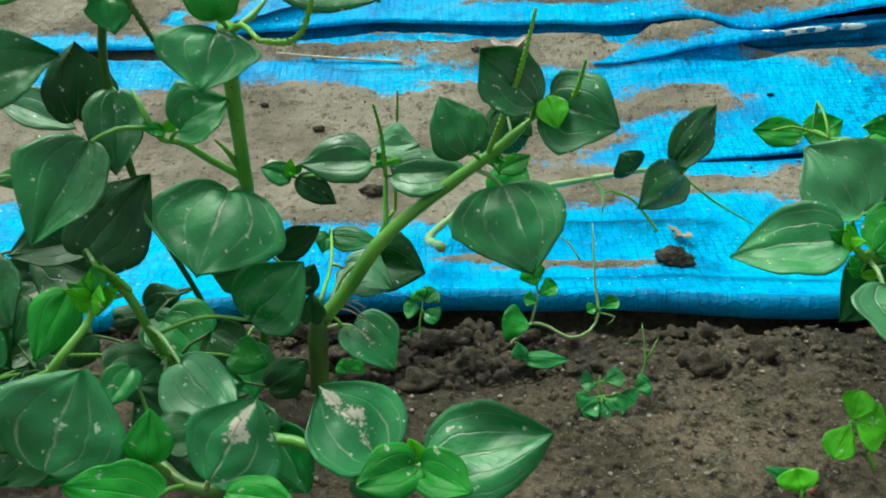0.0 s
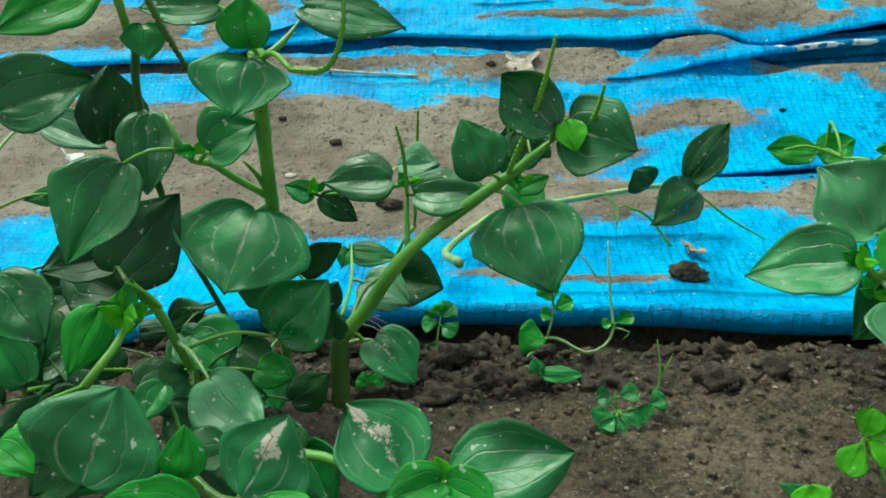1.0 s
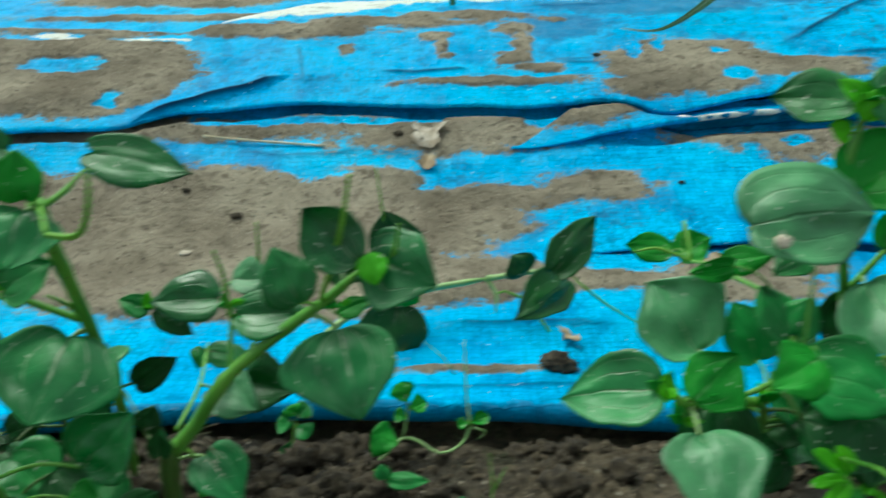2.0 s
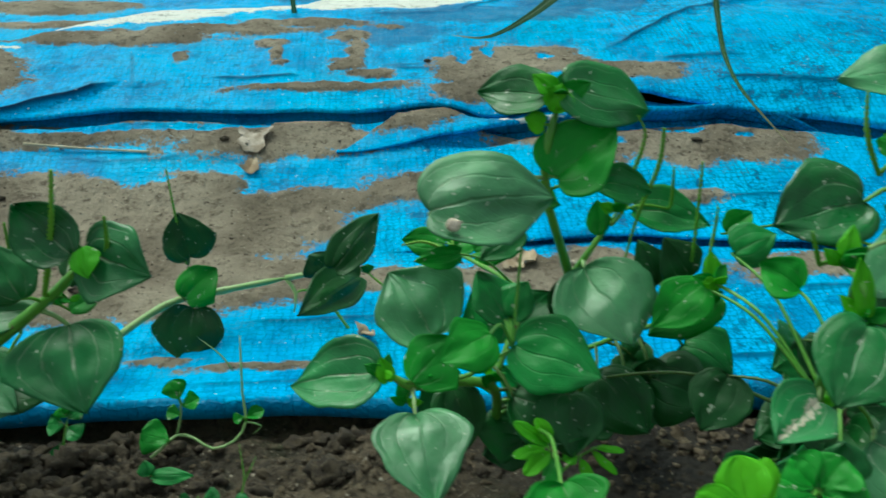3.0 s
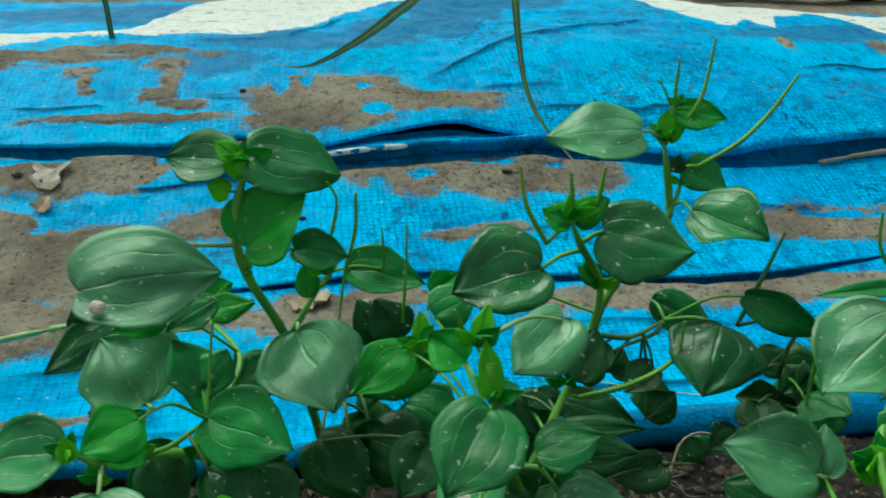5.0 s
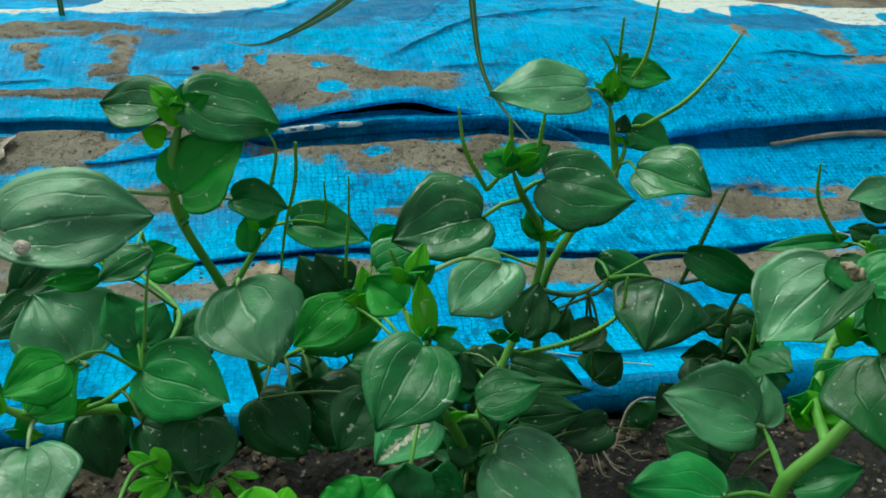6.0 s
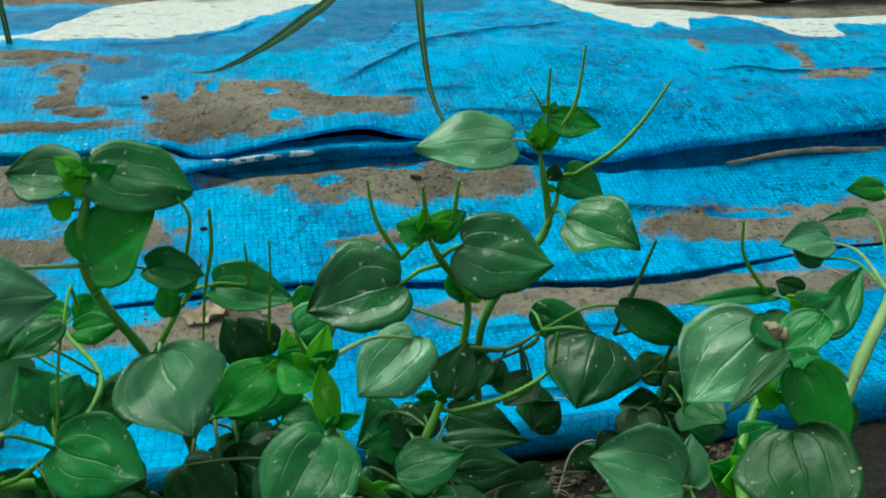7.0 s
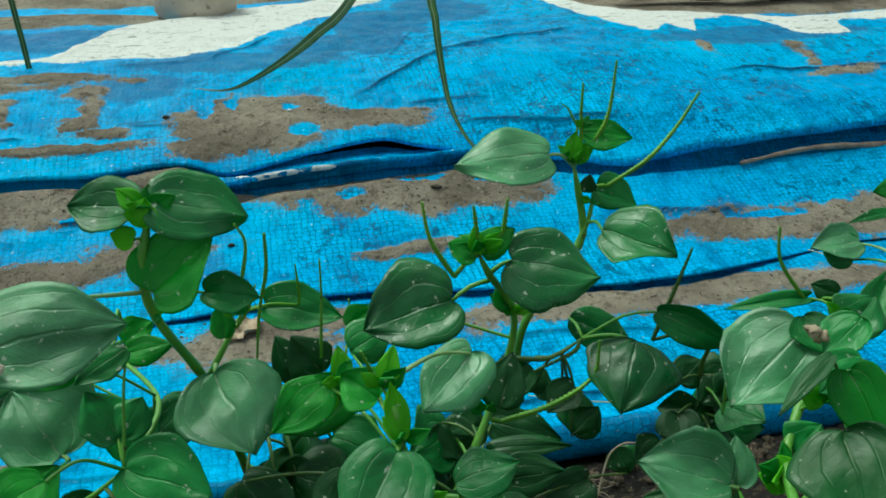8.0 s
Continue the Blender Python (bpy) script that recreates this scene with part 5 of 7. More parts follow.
plant_b = Plant("leaning heart-leaved weed with thick green stem and spikes")
plant_b.stem("olive", 0.0067, 0.0061, (-0.0393, 0.2460, 0.0046), (-0.0387, 0.2460, 0.0200), (-0.0378, 0.2470, 0.0324), (-0.0360, 0.2480, 0.0341))
plant_b.stem("green", 0.0054, 0.0032, (-0.0369, 0.2480, 0.0325), (-0.0282, 0.2500, 0.0421), (-0.0139, 0.2520, 0.0620), (0.0071, 0.2540, 0.0793), (0.0233, 0.2520, 0.0927), (0.0326, 0.2500, 0.1025))
plant_b.stem("green", 0.0021, 0.0014, (-0.0135, 0.2520, 0.0630), (-0.0139, 0.2580, 0.0717), (-0.0136, 0.2640, 0.0826))
plant_b.stem("green", 0.0016, 0.0013, (-0.0136, 0.2640, 0.0826), (-0.0306, 0.2720, 0.0761), (-0.0483, 0.2800, 0.0716))
plant_b.stem("olive", 0.0021, 0.0014, (-0.0372, 0.2500, 0.0269), (-0.0337, 0.2750, 0.0331), (-0.0249, 0.2950, 0.0318))
plant_b.stem("green", 0.0016, 0.0013, (-0.0392, 0.2600, 0.0324), (-0.0397, 0.2900, 0.0308), (-0.0427, 0.3150, 0.0343))
plant_b.leaf("vein", (0.0238, 0.2534, 0.0806), (0.0331, 0.2308, 0.0591), 0.0366, (0.00, -0.69, 0.72))
plant_b.leaf("deep", (0.0139, 0.2472, 0.0912), (0.0046, 0.2548, 0.1084), 0.0181, (0.15, -0.87, 0.47))
plant_b.leaf("deep", (0.0341, 0.2441, 0.1078), (0.0165, 0.2504, 0.1232), 0.0195, (0.16, -0.83, 0.53))
plant_b.leaf("vein", (0.0364, 0.2470, 0.1086), (0.0575, 0.2402, 0.1026), 0.0245, (-0.11, -0.82, 0.56))
plant_b.leaf("young", (0.0361, 0.2453, 0.1110), (0.0394, 0.2376, 0.1038), 0.0095, (-0.13, -0.71, 0.70))
plant_b.leaf("dark", (0.0249, 0.2696, 0.0997), (0.0231, 0.2644, 0.0873), 0.0147, (-0.06, -0.92, 0.39))
plant_b.leaf("deep", (-0.0182, 0.2687, 0.0821), (-0.0426, 0.2664, 0.0817), 0.0191, (0.05, -0.68, 0.73))
plant_b.leaf("deep", (-0.0130, 0.2601, 0.0801), (0.0149, 0.2597, 0.0816), 0.0169, (-0.05, -0.68, 0.73))
plant_b.leaf("grey", (-0.0194, 0.2828, 0.0812), (-0.0035, 0.2818, 0.0822), 0.0139, (-0.09, -0.59, 0.81))
plant_b.leaf("dark", (-0.0477, 0.2790, 0.0720), (-0.0331, 0.2758, 0.0629), 0.0102, (0.13, -0.85, 0.50))
plant_b.leaf("mid", (-0.0481, 0.2789, 0.0714), (-0.0596, 0.2792, 0.0757), 0.0088, (0.24, -0.67, 0.70))
plant_b.leaf("young", (-0.0496, 0.2783, 0.0723), (-0.0486, 0.2807, 0.0786), 0.0037, (0.11, -0.93, 0.34))
plant_b.leaf("scar", (-0.0276, 0.2512, 0.0290), (-0.0117, 0.2388, 0.0181), 0.0195, (0.12, -0.56, 0.82))
plant_b.leaf("dark", (-0.0252, 0.2963, 0.0285), (-0.0035, 0.2919, 0.0258), 0.0238, (-0.09, -0.80, 0.59))
plant_b.leaf("grey", (-0.0358, 0.2903, 0.0293), (-0.0158, 0.2827, 0.0235), 0.0207, (0.05, -0.52, 0.85))
plant_b.leaf("mid", (-0.0436, 0.3132, 0.0312), (-0.0222, 0.3109, 0.0289), 0.0117, (0.02, -0.63, 0.78))
plant_b.leaf("mid", (-0.0437, 0.3144, 0.0319), (-0.0463, 0.3080, 0.0260), 0.0086, (0.09, -0.69, 0.72))
plant_b.leaf("green", (0.0229, 0.2570, 0.0819), (0.0336, 0.2619, 0.0858), 0.0071, (0.03, -0.66, 0.75))
plant_b.leaf("dark", (0.0272, 0.2616, 0.0940), (0.0326, 0.2630, 0.1000), 0.0108, (-0.13, -0.93, 0.34))
plant_b.spike("spike", 0.0028, (0.0324, 0.2440, 0.1366), (0.0293, 0.2450, 0.1219), (0.0253, 0.2470, 0.1081), (0.0197, 0.2500, 0.0922))
plant_b.spike("spike", 0.0022, (0.0465, 0.2400, 0.1232), (0.0449, 0.2430, 0.1138), (0.0425, 0.2470, 0.1062))
plant_b.spike("spike", 0.0022, (-0.0166, 0.2620, 0.1039), (-0.0145, 0.2620, 0.0935), (-0.0137, 0.2600, 0.0802))
plant_b.spike("spike", 0.0022, (-0.0118, 0.3000, 0.0966), (-0.0127, 0.3000, 0.0800), (-0.0145, 0.2980, 0.0503))
plant_b.spike("spike", 0.0017, (-0.0276, 0.2500, 0.0185), (-0.0310, 0.2500, 0.0293), (-0.0367, 0.2500, 0.0340))
plant_b.sprout(3, (0.0357, 0.2480, 0.1077), .007)
plant_b.sprout(3, (-0.0134, 0.2620, 0.0834), .006)
plant_b.sprout(3, (0.0245, 0.2560, 0.0867), .006)
plant_b.sprout(3, (-0.0480, 0.2790, 0.0731), .005)

plant_c = Plant("dark-leaved weed sprawling over the muddy tarpaulin")
plant_c.stem("pale", 0.0038, 0.0032, (0.0026, 0.3000, 0.0327), (-0.0041, 0.3550, 0.0101), (0.0184, 0.3820, 0.0154), (0.0442, 0.3924, 0.0166), (0.0755, 0.3961, 0.0206))
plant_c.stem("pale", 0.0030, 0.0021, (0.0755, 0.3961, 0.0206), (0.0990, 0.3961, 0.0245), (0.1152, 0.3931, 0.0256))
plant_c.stem("pale", 0.0021, 0.0016, (0.0755, 0.3961, 0.0206), (0.0807, 0.3911, 0.0144), (0.0798, 0.3851, 0.0065))
plant_c.stem("olive", 0.0018, 0.0013, (0.0256, 0.3850, 0.0166), (0.0283, 0.3920, 0.0321))
plant_c.leaf("dark", (0.1032, 0.3509, 0.0466), (0.1250, 0.3742, 0.0652), 0.0179, (-0.12, -0.96, 0.25))
plant_c.leaf("dark", (0.1160, 0.3780, 0.0305), (0.0872, 0.3410, 0.0295), 0.0208, (0.06, -0.86, 0.51))
plant_c.leaf("dark", (0.0962, 0.3942, 0.0246), (0.0884, 0.3955, 0.0340), 0.0174, (0.27, -0.90, 0.35))
plant_c.leaf("dark", (0.0307, 0.3817, 0.0139), (0.0280, 0.3643, -0.0099), 0.0315, (0.26, -0.79, 0.55))
plant_c.leaf("green", (0.0257, 0.3828, 0.0171), (0.0422, 0.3918, 0.0296), 0.0216, (-0.02, -0.80, 0.60))
plant_c.leaf("dark", (0.0300, 0.3904, 0.0353), (0.0255, 0.3956, 0.0590), 0.0247, (0.31, -0.91, 0.26))
plant_c.spike("spike", 0.0019, (0.0855, 0.3931, 0.0150), (0.0965, 0.3891, 0.0105), (0.1117, 0.3791, -0.0067), (0.1322, 0.3710, -0.0233))
plant_c.spike("spike", 0.0017, (0.1209, 0.3911, 0.0219), (0.1349, 0.3861, 0.0118), (0.1530, 0.3791, 0.0027))
plant_c.spike("spike", 0.0019, (0.0275, 0.3920, 0.0321), (0.0248, 0.3940, 0.0591), (0.0220, 0.4000, 0.0805))
plant_c.sprout(3, (0.1153, 0.3911, 0.0259), .007)
plant_c.sprout(2, (0.0255, 0.3860, 0.0177), .005)

plant_d = Plant("low heart-leaved weed growing beside the tarpaulin edge")
plant_d.stem("green", 0.0038, 0.0029, (0.1685, 0.2620, 0.0231), (0.1650, 0.2500, 0.0506), (0.1443, 0.2420, 0.0584), (0.1369, 0.2380, 0.0599), (0.1274, 0.2340, 0.0691))
plant_d.stem("green", 0.0022, 0.0016, (0.1650, 0.2500, 0.0506), (0.1705, 0.2550, 0.0636), (0.1784, 0.2750, 0.0731), (0.1621, 0.3100, 0.0712), (0.1567, 0.3250, 0.0670))
plant_d.stem("green", 0.0018, 0.0014, (0.1369, 0.2380, 0.0599), (0.1447, 0.2500, 0.0658), (0.1486, 0.2620, 0.0630))
plant_d.stem("green", 0.0019, 0.0014, (0.1443, 0.2420, 0.0584), (0.1560, 0.2430, 0.0604), (0.1703, 0.2400, 0.0727))
plant_d.leaf("grey", (0.1467, 0.2654, 0.0606), (0.1294, 0.2841, 0.0784), 0.0340, (0.11, -0.63, 0.77))
plant_d.leaf("vein", (0.1280, 0.2347, 0.0675), (0.0964, 0.2431, 0.0580), 0.0239, (0.06, -0.50, 0.86))
plant_d.leaf("grey", (0.1370, 0.2276, 0.0581), (0.1425, 0.1956, 0.0458), 0.0296, (0.01, -0.36, 0.93))
plant_d.leaf("dark", (0.1510, 0.2513, 0.0518), (0.1566, 0.2387, 0.0332), 0.0183, (0.02, -0.83, 0.56))
plant_d.leaf("green", (0.1360, 0.2342, 0.0634), (0.1511, 0.2418, 0.0766), 0.0203, (-0.18, -0.75, 0.64))
plant_d.leaf("mid", (0.1693, 0.2390, 0.0746), (0.1970, 0.2247, 0.0692), 0.0246, (-0.08, -0.60, 0.80))
plant_d.leaf("green", (0.1557, 0.3462, 0.0608), (0.1356, 0.3523, 0.0607), 0.0128, (-0.21, -0.70, 0.69))
plant_d.leaf("green", (0.1565, 0.3451, 0.0581), (0.1704, 0.3464, 0.0672), 0.0157, (-0.36, -0.68, 0.64))
plant_d.leaf("mid", (0.1695, 0.2713, 0.0534), (0.1609, 0.2837, 0.0713), 0.0199, (0.07, -0.80, 0.59))
plant_d.leaf("mid", (0.1735, 0.2809, 0.0539), (0.1923, 0.2862, 0.0670), 0.0211, (-0.27, -0.70, 0.66))
plant_d.leaf("dark", (0.1758, 0.2473, 0.0494), (0.1959, 0.2397, 0.0462), 0.0219, (-0.18, -0.74, 0.64))
plant_d.leaf("young", (0.1291, 0.2326, 0.0655), (0.1268, 0.2357, 0.0735), 0.0063, (0.19, -0.89, 0.40))
plant_d.leaf("mid", (0.1587, 0.2599, 0.0466), (0.1391, 0.2506, 0.0285), 0.0211, (-0.08, -0.80, 0.60))
plant_d.leaf("dark", (0.1683, 0.2319, 0.0601), (0.1933, 0.2206, 0.0507), 0.0222, (-0.08, -0.74, 0.67))
plant_d.spike("spike", 0.0020, (0.1587, 0.3460, 0.0634), (0.1575, 0.3440, 0.0759))
plant_d.spike("spike", 0.0019, (0.1567, 0.3250, 0.0670), (0.1448, 0.3300, 0.0700), (0.1351, 0.3300, 0.0688))
plant_d.leaf("mid", (0.1755, 0.2550, 0.1084), (0.1594, 0.2468, 0.1017), 0.0116, (0.05, -0.69, 0.72))
plant_d.leaf("green", (0.1559, 0.2697, 0.0934), (0.1386, 0.2635, 0.0938), 0.0081, (0.22, -0.84, 0.50))
plant_d.leaf("mid", (0.1690, 0.2475, 0.0786), (0.1593, 0.2559, 0.0930), 0.0167, (0.26, -0.75, 0.61))
plant_d.leaf("mid", (0.1695, 0.2478, 0.0792), (0.1769, 0.2551, 0.0892), 0.0137, (-0.04, -0.79, 0.61))
plant_d.leaf("green", (0.1588, 0.2049, 0.1001), (0.1438, 0.1970, 0.0955), 0.0159, (0.11, -0.65, 0.76))
plant_d.leaf("dark", (0.1874, 0.2293, 0.0620), (0.1868, 0.2151, 0.0465), 0.0234, (0.10, -0.74, 0.67))
plant_d.leaf("green", (0.1638, 0.3099, 0.0737), (0.1827, 0.3072, 0.0777), 0.0110, (-0.10, -0.70, 0.70))
plant_d.fill(8, (.205, .262, .022), (.03, .013, .02), .017)
plant_d.sprout(3, (0.1274, 0.2340, 0.0680), .008)
plant_d.sprout(3, (0.1444, 0.2400, 0.0597), .009)
plant_d.sprout(3, (0.1348, 0.2360, 0.0551), .008)
plant_d.sprout(3, (0.1650, 0.2500, 0.0530), .008)

plant_e = Plant("upright heart-leaved weed with a snail on one leaf")
plant_e.stem("green", 0.0038, 0.0029, (0.2106, 0.2920, -0.0020), (0.2029, 0.2830, 0.0423), (0.1955, 0.2740, 0.0798), (0.1839, 0.2620, 0.1140), (0.1820, 0.2620, 0.1320), (0.1867, 0.2660, 0.1496))
plant_e.stem("green", 0.0026, 0.0018, (0.1955, 0.2740, 0.0798), (0.2055, 0.2720, 0.0984), (0.2103, 0.2720, 0.1069))
plant_e.stem("green", 0.0022, 0.0016, (0.2029, 0.2830, 0.0423), (0.2207, 0.2700, 0.0592), (0.2419, 0.2580, 0.0743))
plant_e.leaf("grey", (0.1404, 0.2244, 0.1286), (0.1796, 0.2339, 0.1281), 0.0306, (0.00, -0.75, 0.66))
plant_e.leaf("mid", (0.1834, 0.2664, 0.1504), (0.1611, 0.2765, 0.1482), 0.0195, (0.08, -0.55, 0.83))
plant_e.leaf("deep", (0.1864, 0.2642, 0.1536), (0.2155, 0.2663, 0.1439), 0.0239, (-0.04, -0.53, 0.85))
plant_e.leaf("young", (0.1839, 0.2605, 0.1456), (0.1861, 0.2621, 0.1552), 0.0090, (-0.20, -0.96, 0.21))
plant_e.leaf("young", (0.1812, 0.2620, 0.1416), (0.1744, 0.2621, 0.1445), 0.0077, (0.19, -0.85, 0.48))
plant_e.leaf("green", (0.1840, 0.2565, 0.1249), (0.2043, 0.2613, 0.1416), 0.0265, (-0.33, -0.71, 0.63), cup=0.02, droop=0.06, ripple=0.03)
plant_e.leaf("mid", (0.1990, 0.2614, 0.1219), (0.2172, 0.2584, 0.1192), 0.0124, (-0.03, -0.71, 0.71))
plant_e.leaf("mid", (0.2172, 0.2791, 0.1047), (0.2450, 0.2737, 0.0995), 0.0172, (0.00, -0.71, 0.70))
plant_e.leaf("grey", (0.1984, 0.2700, 0.0874), (0.2105, 0.2398, 0.0710), 0.0364, (-0.11, -0.52, 0.85))
plant_e.leaf("dark", (0.2001, 0.2786, 0.0773), (0.1907, 0.2698, 0.0609), 0.0169, (-0.14, -0.84, 0.53))
plant_e.leaf("green", (0.2040, 0.2692, 0.0986), (0.2036, 0.2752, 0.1102), 0.0084, (-0.13, -0.88, 0.45))
plant_e.leaf("green", (0.2466, 0.2601, 0.0793), (0.2211, 0.2564, 0.0651), 0.0195, (-0.30, -0.64, 0.71))
plant_e.leaf("young", (0.2423, 0.2550, 0.0822), (0.2413, 0.2616, 0.0960), 0.0072, (-0.23, -0.88, 0.41))
plant_e.leaf("dark", (0.2282, 0.2704, 0.0777), (0.2208, 0.2791, 0.0924), 0.0125, (-0.18, -0.88, 0.43))
plant_e.leaf("dark", (0.2150, 0.2599, 0.0459), (0.2297, 0.2468, 0.0339), 0.0251, (-0.19, -0.77, 0.61))
plant_e.leaf("dark", (0.2222, 0.2549, 0.0487), (0.2425, 0.2437, 0.0452), 0.0267, (-0.29, -0.73, 0.62))
plant_e.leaf("dark", (0.2045, 0.2601, 0.0440), (0.2173, 0.2465, 0.0300), 0.0188, (-0.15, -0.78, 0.61))
plant_e.spike("spike", 0.0019, (0.2112, 0.2620, 0.1444), (0.2141, 0.2620, 0.1368), (0.2110, 0.2640, 0.1204))
plant_e.spike("spike", 0.0019, (0.2081, 0.2700, 0.1024), (0.2127, 0.2700, 0.1098), (0.2157, 0.2700, 0.1181))
plant_e.spike("spike", 0.0017, (0.2296, 0.2750, 0.1220), (0.2302, 0.2750, 0.1093), (0.2294, 0.2750, 0.1061))
plant_e.spike("spike", 0.0017, (0.2474, 0.2750, 0.1065), (0.2474, 0.2750, 0.0976), (0.2456, 0.2720, 0.0900))
plant_e.leaf("dark", (0.2357, 0.2616, 0.0848), (0.2259, 0.2663, 0.0990), 0.0163, (0.08, -0.93, 0.36))
plant_e.fill(9, (.24, .268, .025), (.035, .015, .025), .018)
plant_e.sprout(5, (0.1856, 0.2640, 0.1502), .010)
plant_e.sprout(4, (0.2088, 0.2700, 0.1078), .008)
plant_e.sprout(4, (0.2405, 0.2580, 0.0778), .010)
plant_e.sprout(2, (0.1836, 0.2600, 0.1148), .006)
plant_e.fill(8, (.245, .282, .03), (.03, .012, .025), .018)

plant_f = Plant("dense bushy heart-leaved weed with green flower spikes")
plant_f.stem("green", 0.0038, 0.0030, (0.2841, 0.2450, 0.0039), (0.2726, 0.2300, 0.0407), (0.2634, 0.2150, 0.0639), (0.2544, 0.2000, 0.0859), (0.2494, 0.1820, 0.1130))
plant_f.stem("green", 0.0030, 0.0024, (0.2726, 0.2300, 0.0407), (0.2905, 0.2450, 0.0684), (0.2993, 0.2500, 0.0897), (0.2989, 0.2450, 0.1111), (0.2870, 0.2350, 0.1313), (0.2829, 0.2320, 0.1398))
plant_f.stem("green", 0.0021, 0.0016, (0.2634, 0.2150, 0.0639), (0.2720, 0.2080, 0.0686), (0.2771, 0.2050, 0.0607))
plant_f.stem("green", 0.0019, 0.0014, (0.2494, 0.1820, 0.1130), (0.2477, 0.1820, 0.1236), (0.2457, 0.1900, 0.1258))
plant_f.stem("green", 0.0022, 0.0016, (0.2989, 0.2450, 0.1111), (0.3064, 0.2400, 0.1170), (0.3111, 0.2350, 0.1267))
plant_f.stem("olive", 0.0021, 0.0016, (0.2993, 0.2500, 0.0897), (0.3189, 0.2600, 0.0809), (0.3334, 0.2650, 0.0845))
plant_f.leaf("deep", (0.2480, 0.1767, 0.1166), (0.2338, 0.1604, 0.1031), 0.0233, (-0.07, -0.56, 0.82))
plant_f.leaf("scar", (0.2551, 0.2003, 0.0763), (0.2371, 0.1877, 0.0714), 0.0187, (0.04, -0.41, 0.91))
plant_f.leaf("deep", (0.2687, 0.2070, 0.0751), (0.2899, 0.2061, 0.0812), 0.0165, (-0.36, -0.58, 0.73))
plant_f.leaf("grey", (0.2739, 0.2025, 0.0599), (0.2972, 0.1811, 0.0505), 0.0290, (-0.12, -0.45, 0.88))
plant_f.leaf("grey", (0.2749, 0.2061, 0.1232), (0.2571, 0.1924, 0.1136), 0.0189, (-0.09, -0.49, 0.86))
plant_f.leaf("deep", (0.2765, 0.2341, 0.1242), (0.2469, 0.2320, 0.1178), 0.0282, (-0.11, -0.66, 0.74))
plant_f.leaf("deep", (0.2924, 0.2347, 0.1359), (0.3191, 0.2234, 0.1317), 0.0263, (-0.19, -0.68, 0.71))
plant_f.leaf("green", (0.2813, 0.2294, 0.1404), (0.2733, 0.2315, 0.1451), 0.0096, (0.10, -0.83, 0.54))
plant_f.leaf("green", (0.2832, 0.2316, 0.1406), (0.2942, 0.2329, 0.1466), 0.0096, (-0.27, -0.71, 0.65))
plant_f.leaf("young", (0.2821, 0.2292, 0.1408), (0.2809, 0.2318, 0.1495), 0.0050, (-0.18, -0.95, 0.26))
plant_f.leaf("mid", (0.3319, 0.2797, 0.0857), (0.3571, 0.2724, 0.0757), 0.0167, (-0.10, -0.90, 0.42))
plant_f.leaf("deep", (0.3511, 0.2554, 0.0879), (0.3362, 0.2340, 0.0711), 0.0330, (-0.24, -0.49, 0.84))
plant_f.leaf("mid", (0.3563, 0.2568, 0.0982), (0.3828, 0.2411, 0.0880), 0.0131, (-0.33, -0.84, 0.44))
plant_f.leaf("dark", (0.3022, 0.2823, 0.0392), (0.3308, 0.2714, 0.0330), 0.0169, (-0.17, -0.79, 0.59))
plant_f.leaf("dark", (0.3323, 0.2802, 0.0429), (0.3480, 0.2729, 0.0387), 0.0147, (-0.22, -0.80, 0.56))
plant_f.leaf("dark", (0.2977, 0.2721, 0.0328), (0.3327, 0.2651, 0.0344), 0.0095, (-0.15, -0.56, 0.82))
plant_f.leaf("green", (0.2368, 0.2518, 0.0882), (0.2170, 0.2424, 0.0771), 0.0178, (-0.09, -0.67, 0.74))
plant_f.leaf("green", (0.2484, 0.2105, 0.1070), (0.2378, 0.2172, 0.1130), 0.0141, (-0.02, -0.69, 0.73))
plant_f.leaf("young", (0.2490, 0.1799, 0.1157), (0.2472, 0.1852, 0.1301), 0.0061, (-0.08, -0.94, 0.34))
plant_f.leaf("dark", (0.2937, 0.2400, 0.0753), (0.3005, 0.2484, 0.0931), 0.0162, (-0.34, -0.79, 0.50))
plant_f.leaf("dark", (0.3166, 0.2697, 0.0588), (0.3216, 0.2708, 0.0690), 0.0130, (-0.45, -0.84, 0.31))
plant_f.leaf("mid", (0.2438, 0.2500, 0.0993), (0.2591, 0.2534, 0.1051), 0.0159, (-0.13, -0.66, 0.74))
plant_f.leaf("green", (0.2448, 0.2598, 0.1028), (0.2548, 0.2637, 0.1090), 0.0100, (-0.15, -0.71, 0.69))
plant_f.leaf("dark", (0.2420, 0.2333, 0.0643), (0.2300, 0.2222, 0.0493), 0.0201, (-0.08, -0.77, 0.63))
plant_f.leaf("dark", (0.2786, 0.2295, 0.0380), (0.2647, 0.2312, 0.0478), 0.0174, (0.22, -0.86, 0.46))
plant_f.leaf("dark", (0.2033, 0.2530, 0.0522), (0.2199, 0.2397, 0.0352), 0.0229, (0.03, -0.77, 0.64))
plant_f.leaf("mid", (0.2410, 0.1611, 0.0791), (0.2418, 0.1659, 0.0893), 0.0151, (-0.14, -0.89, 0.43))
plant_f.leaf("green", (0.2957, 0.2418, 0.1147), (0.2921, 0.2442, 0.1217), 0.0075, (0.01, -0.94, 0.33))
plant_f.spike("spike", 0.0022, (0.2741, 0.2280, 0.1353), (0.2666, 0.2260, 0.1488), (0.2641, 0.2260, 0.1609))
plant_f.spike("spike", 0.0020, (0.2816, 0.2300, 0.1471), (0.2803, 0.2300, 0.1568))
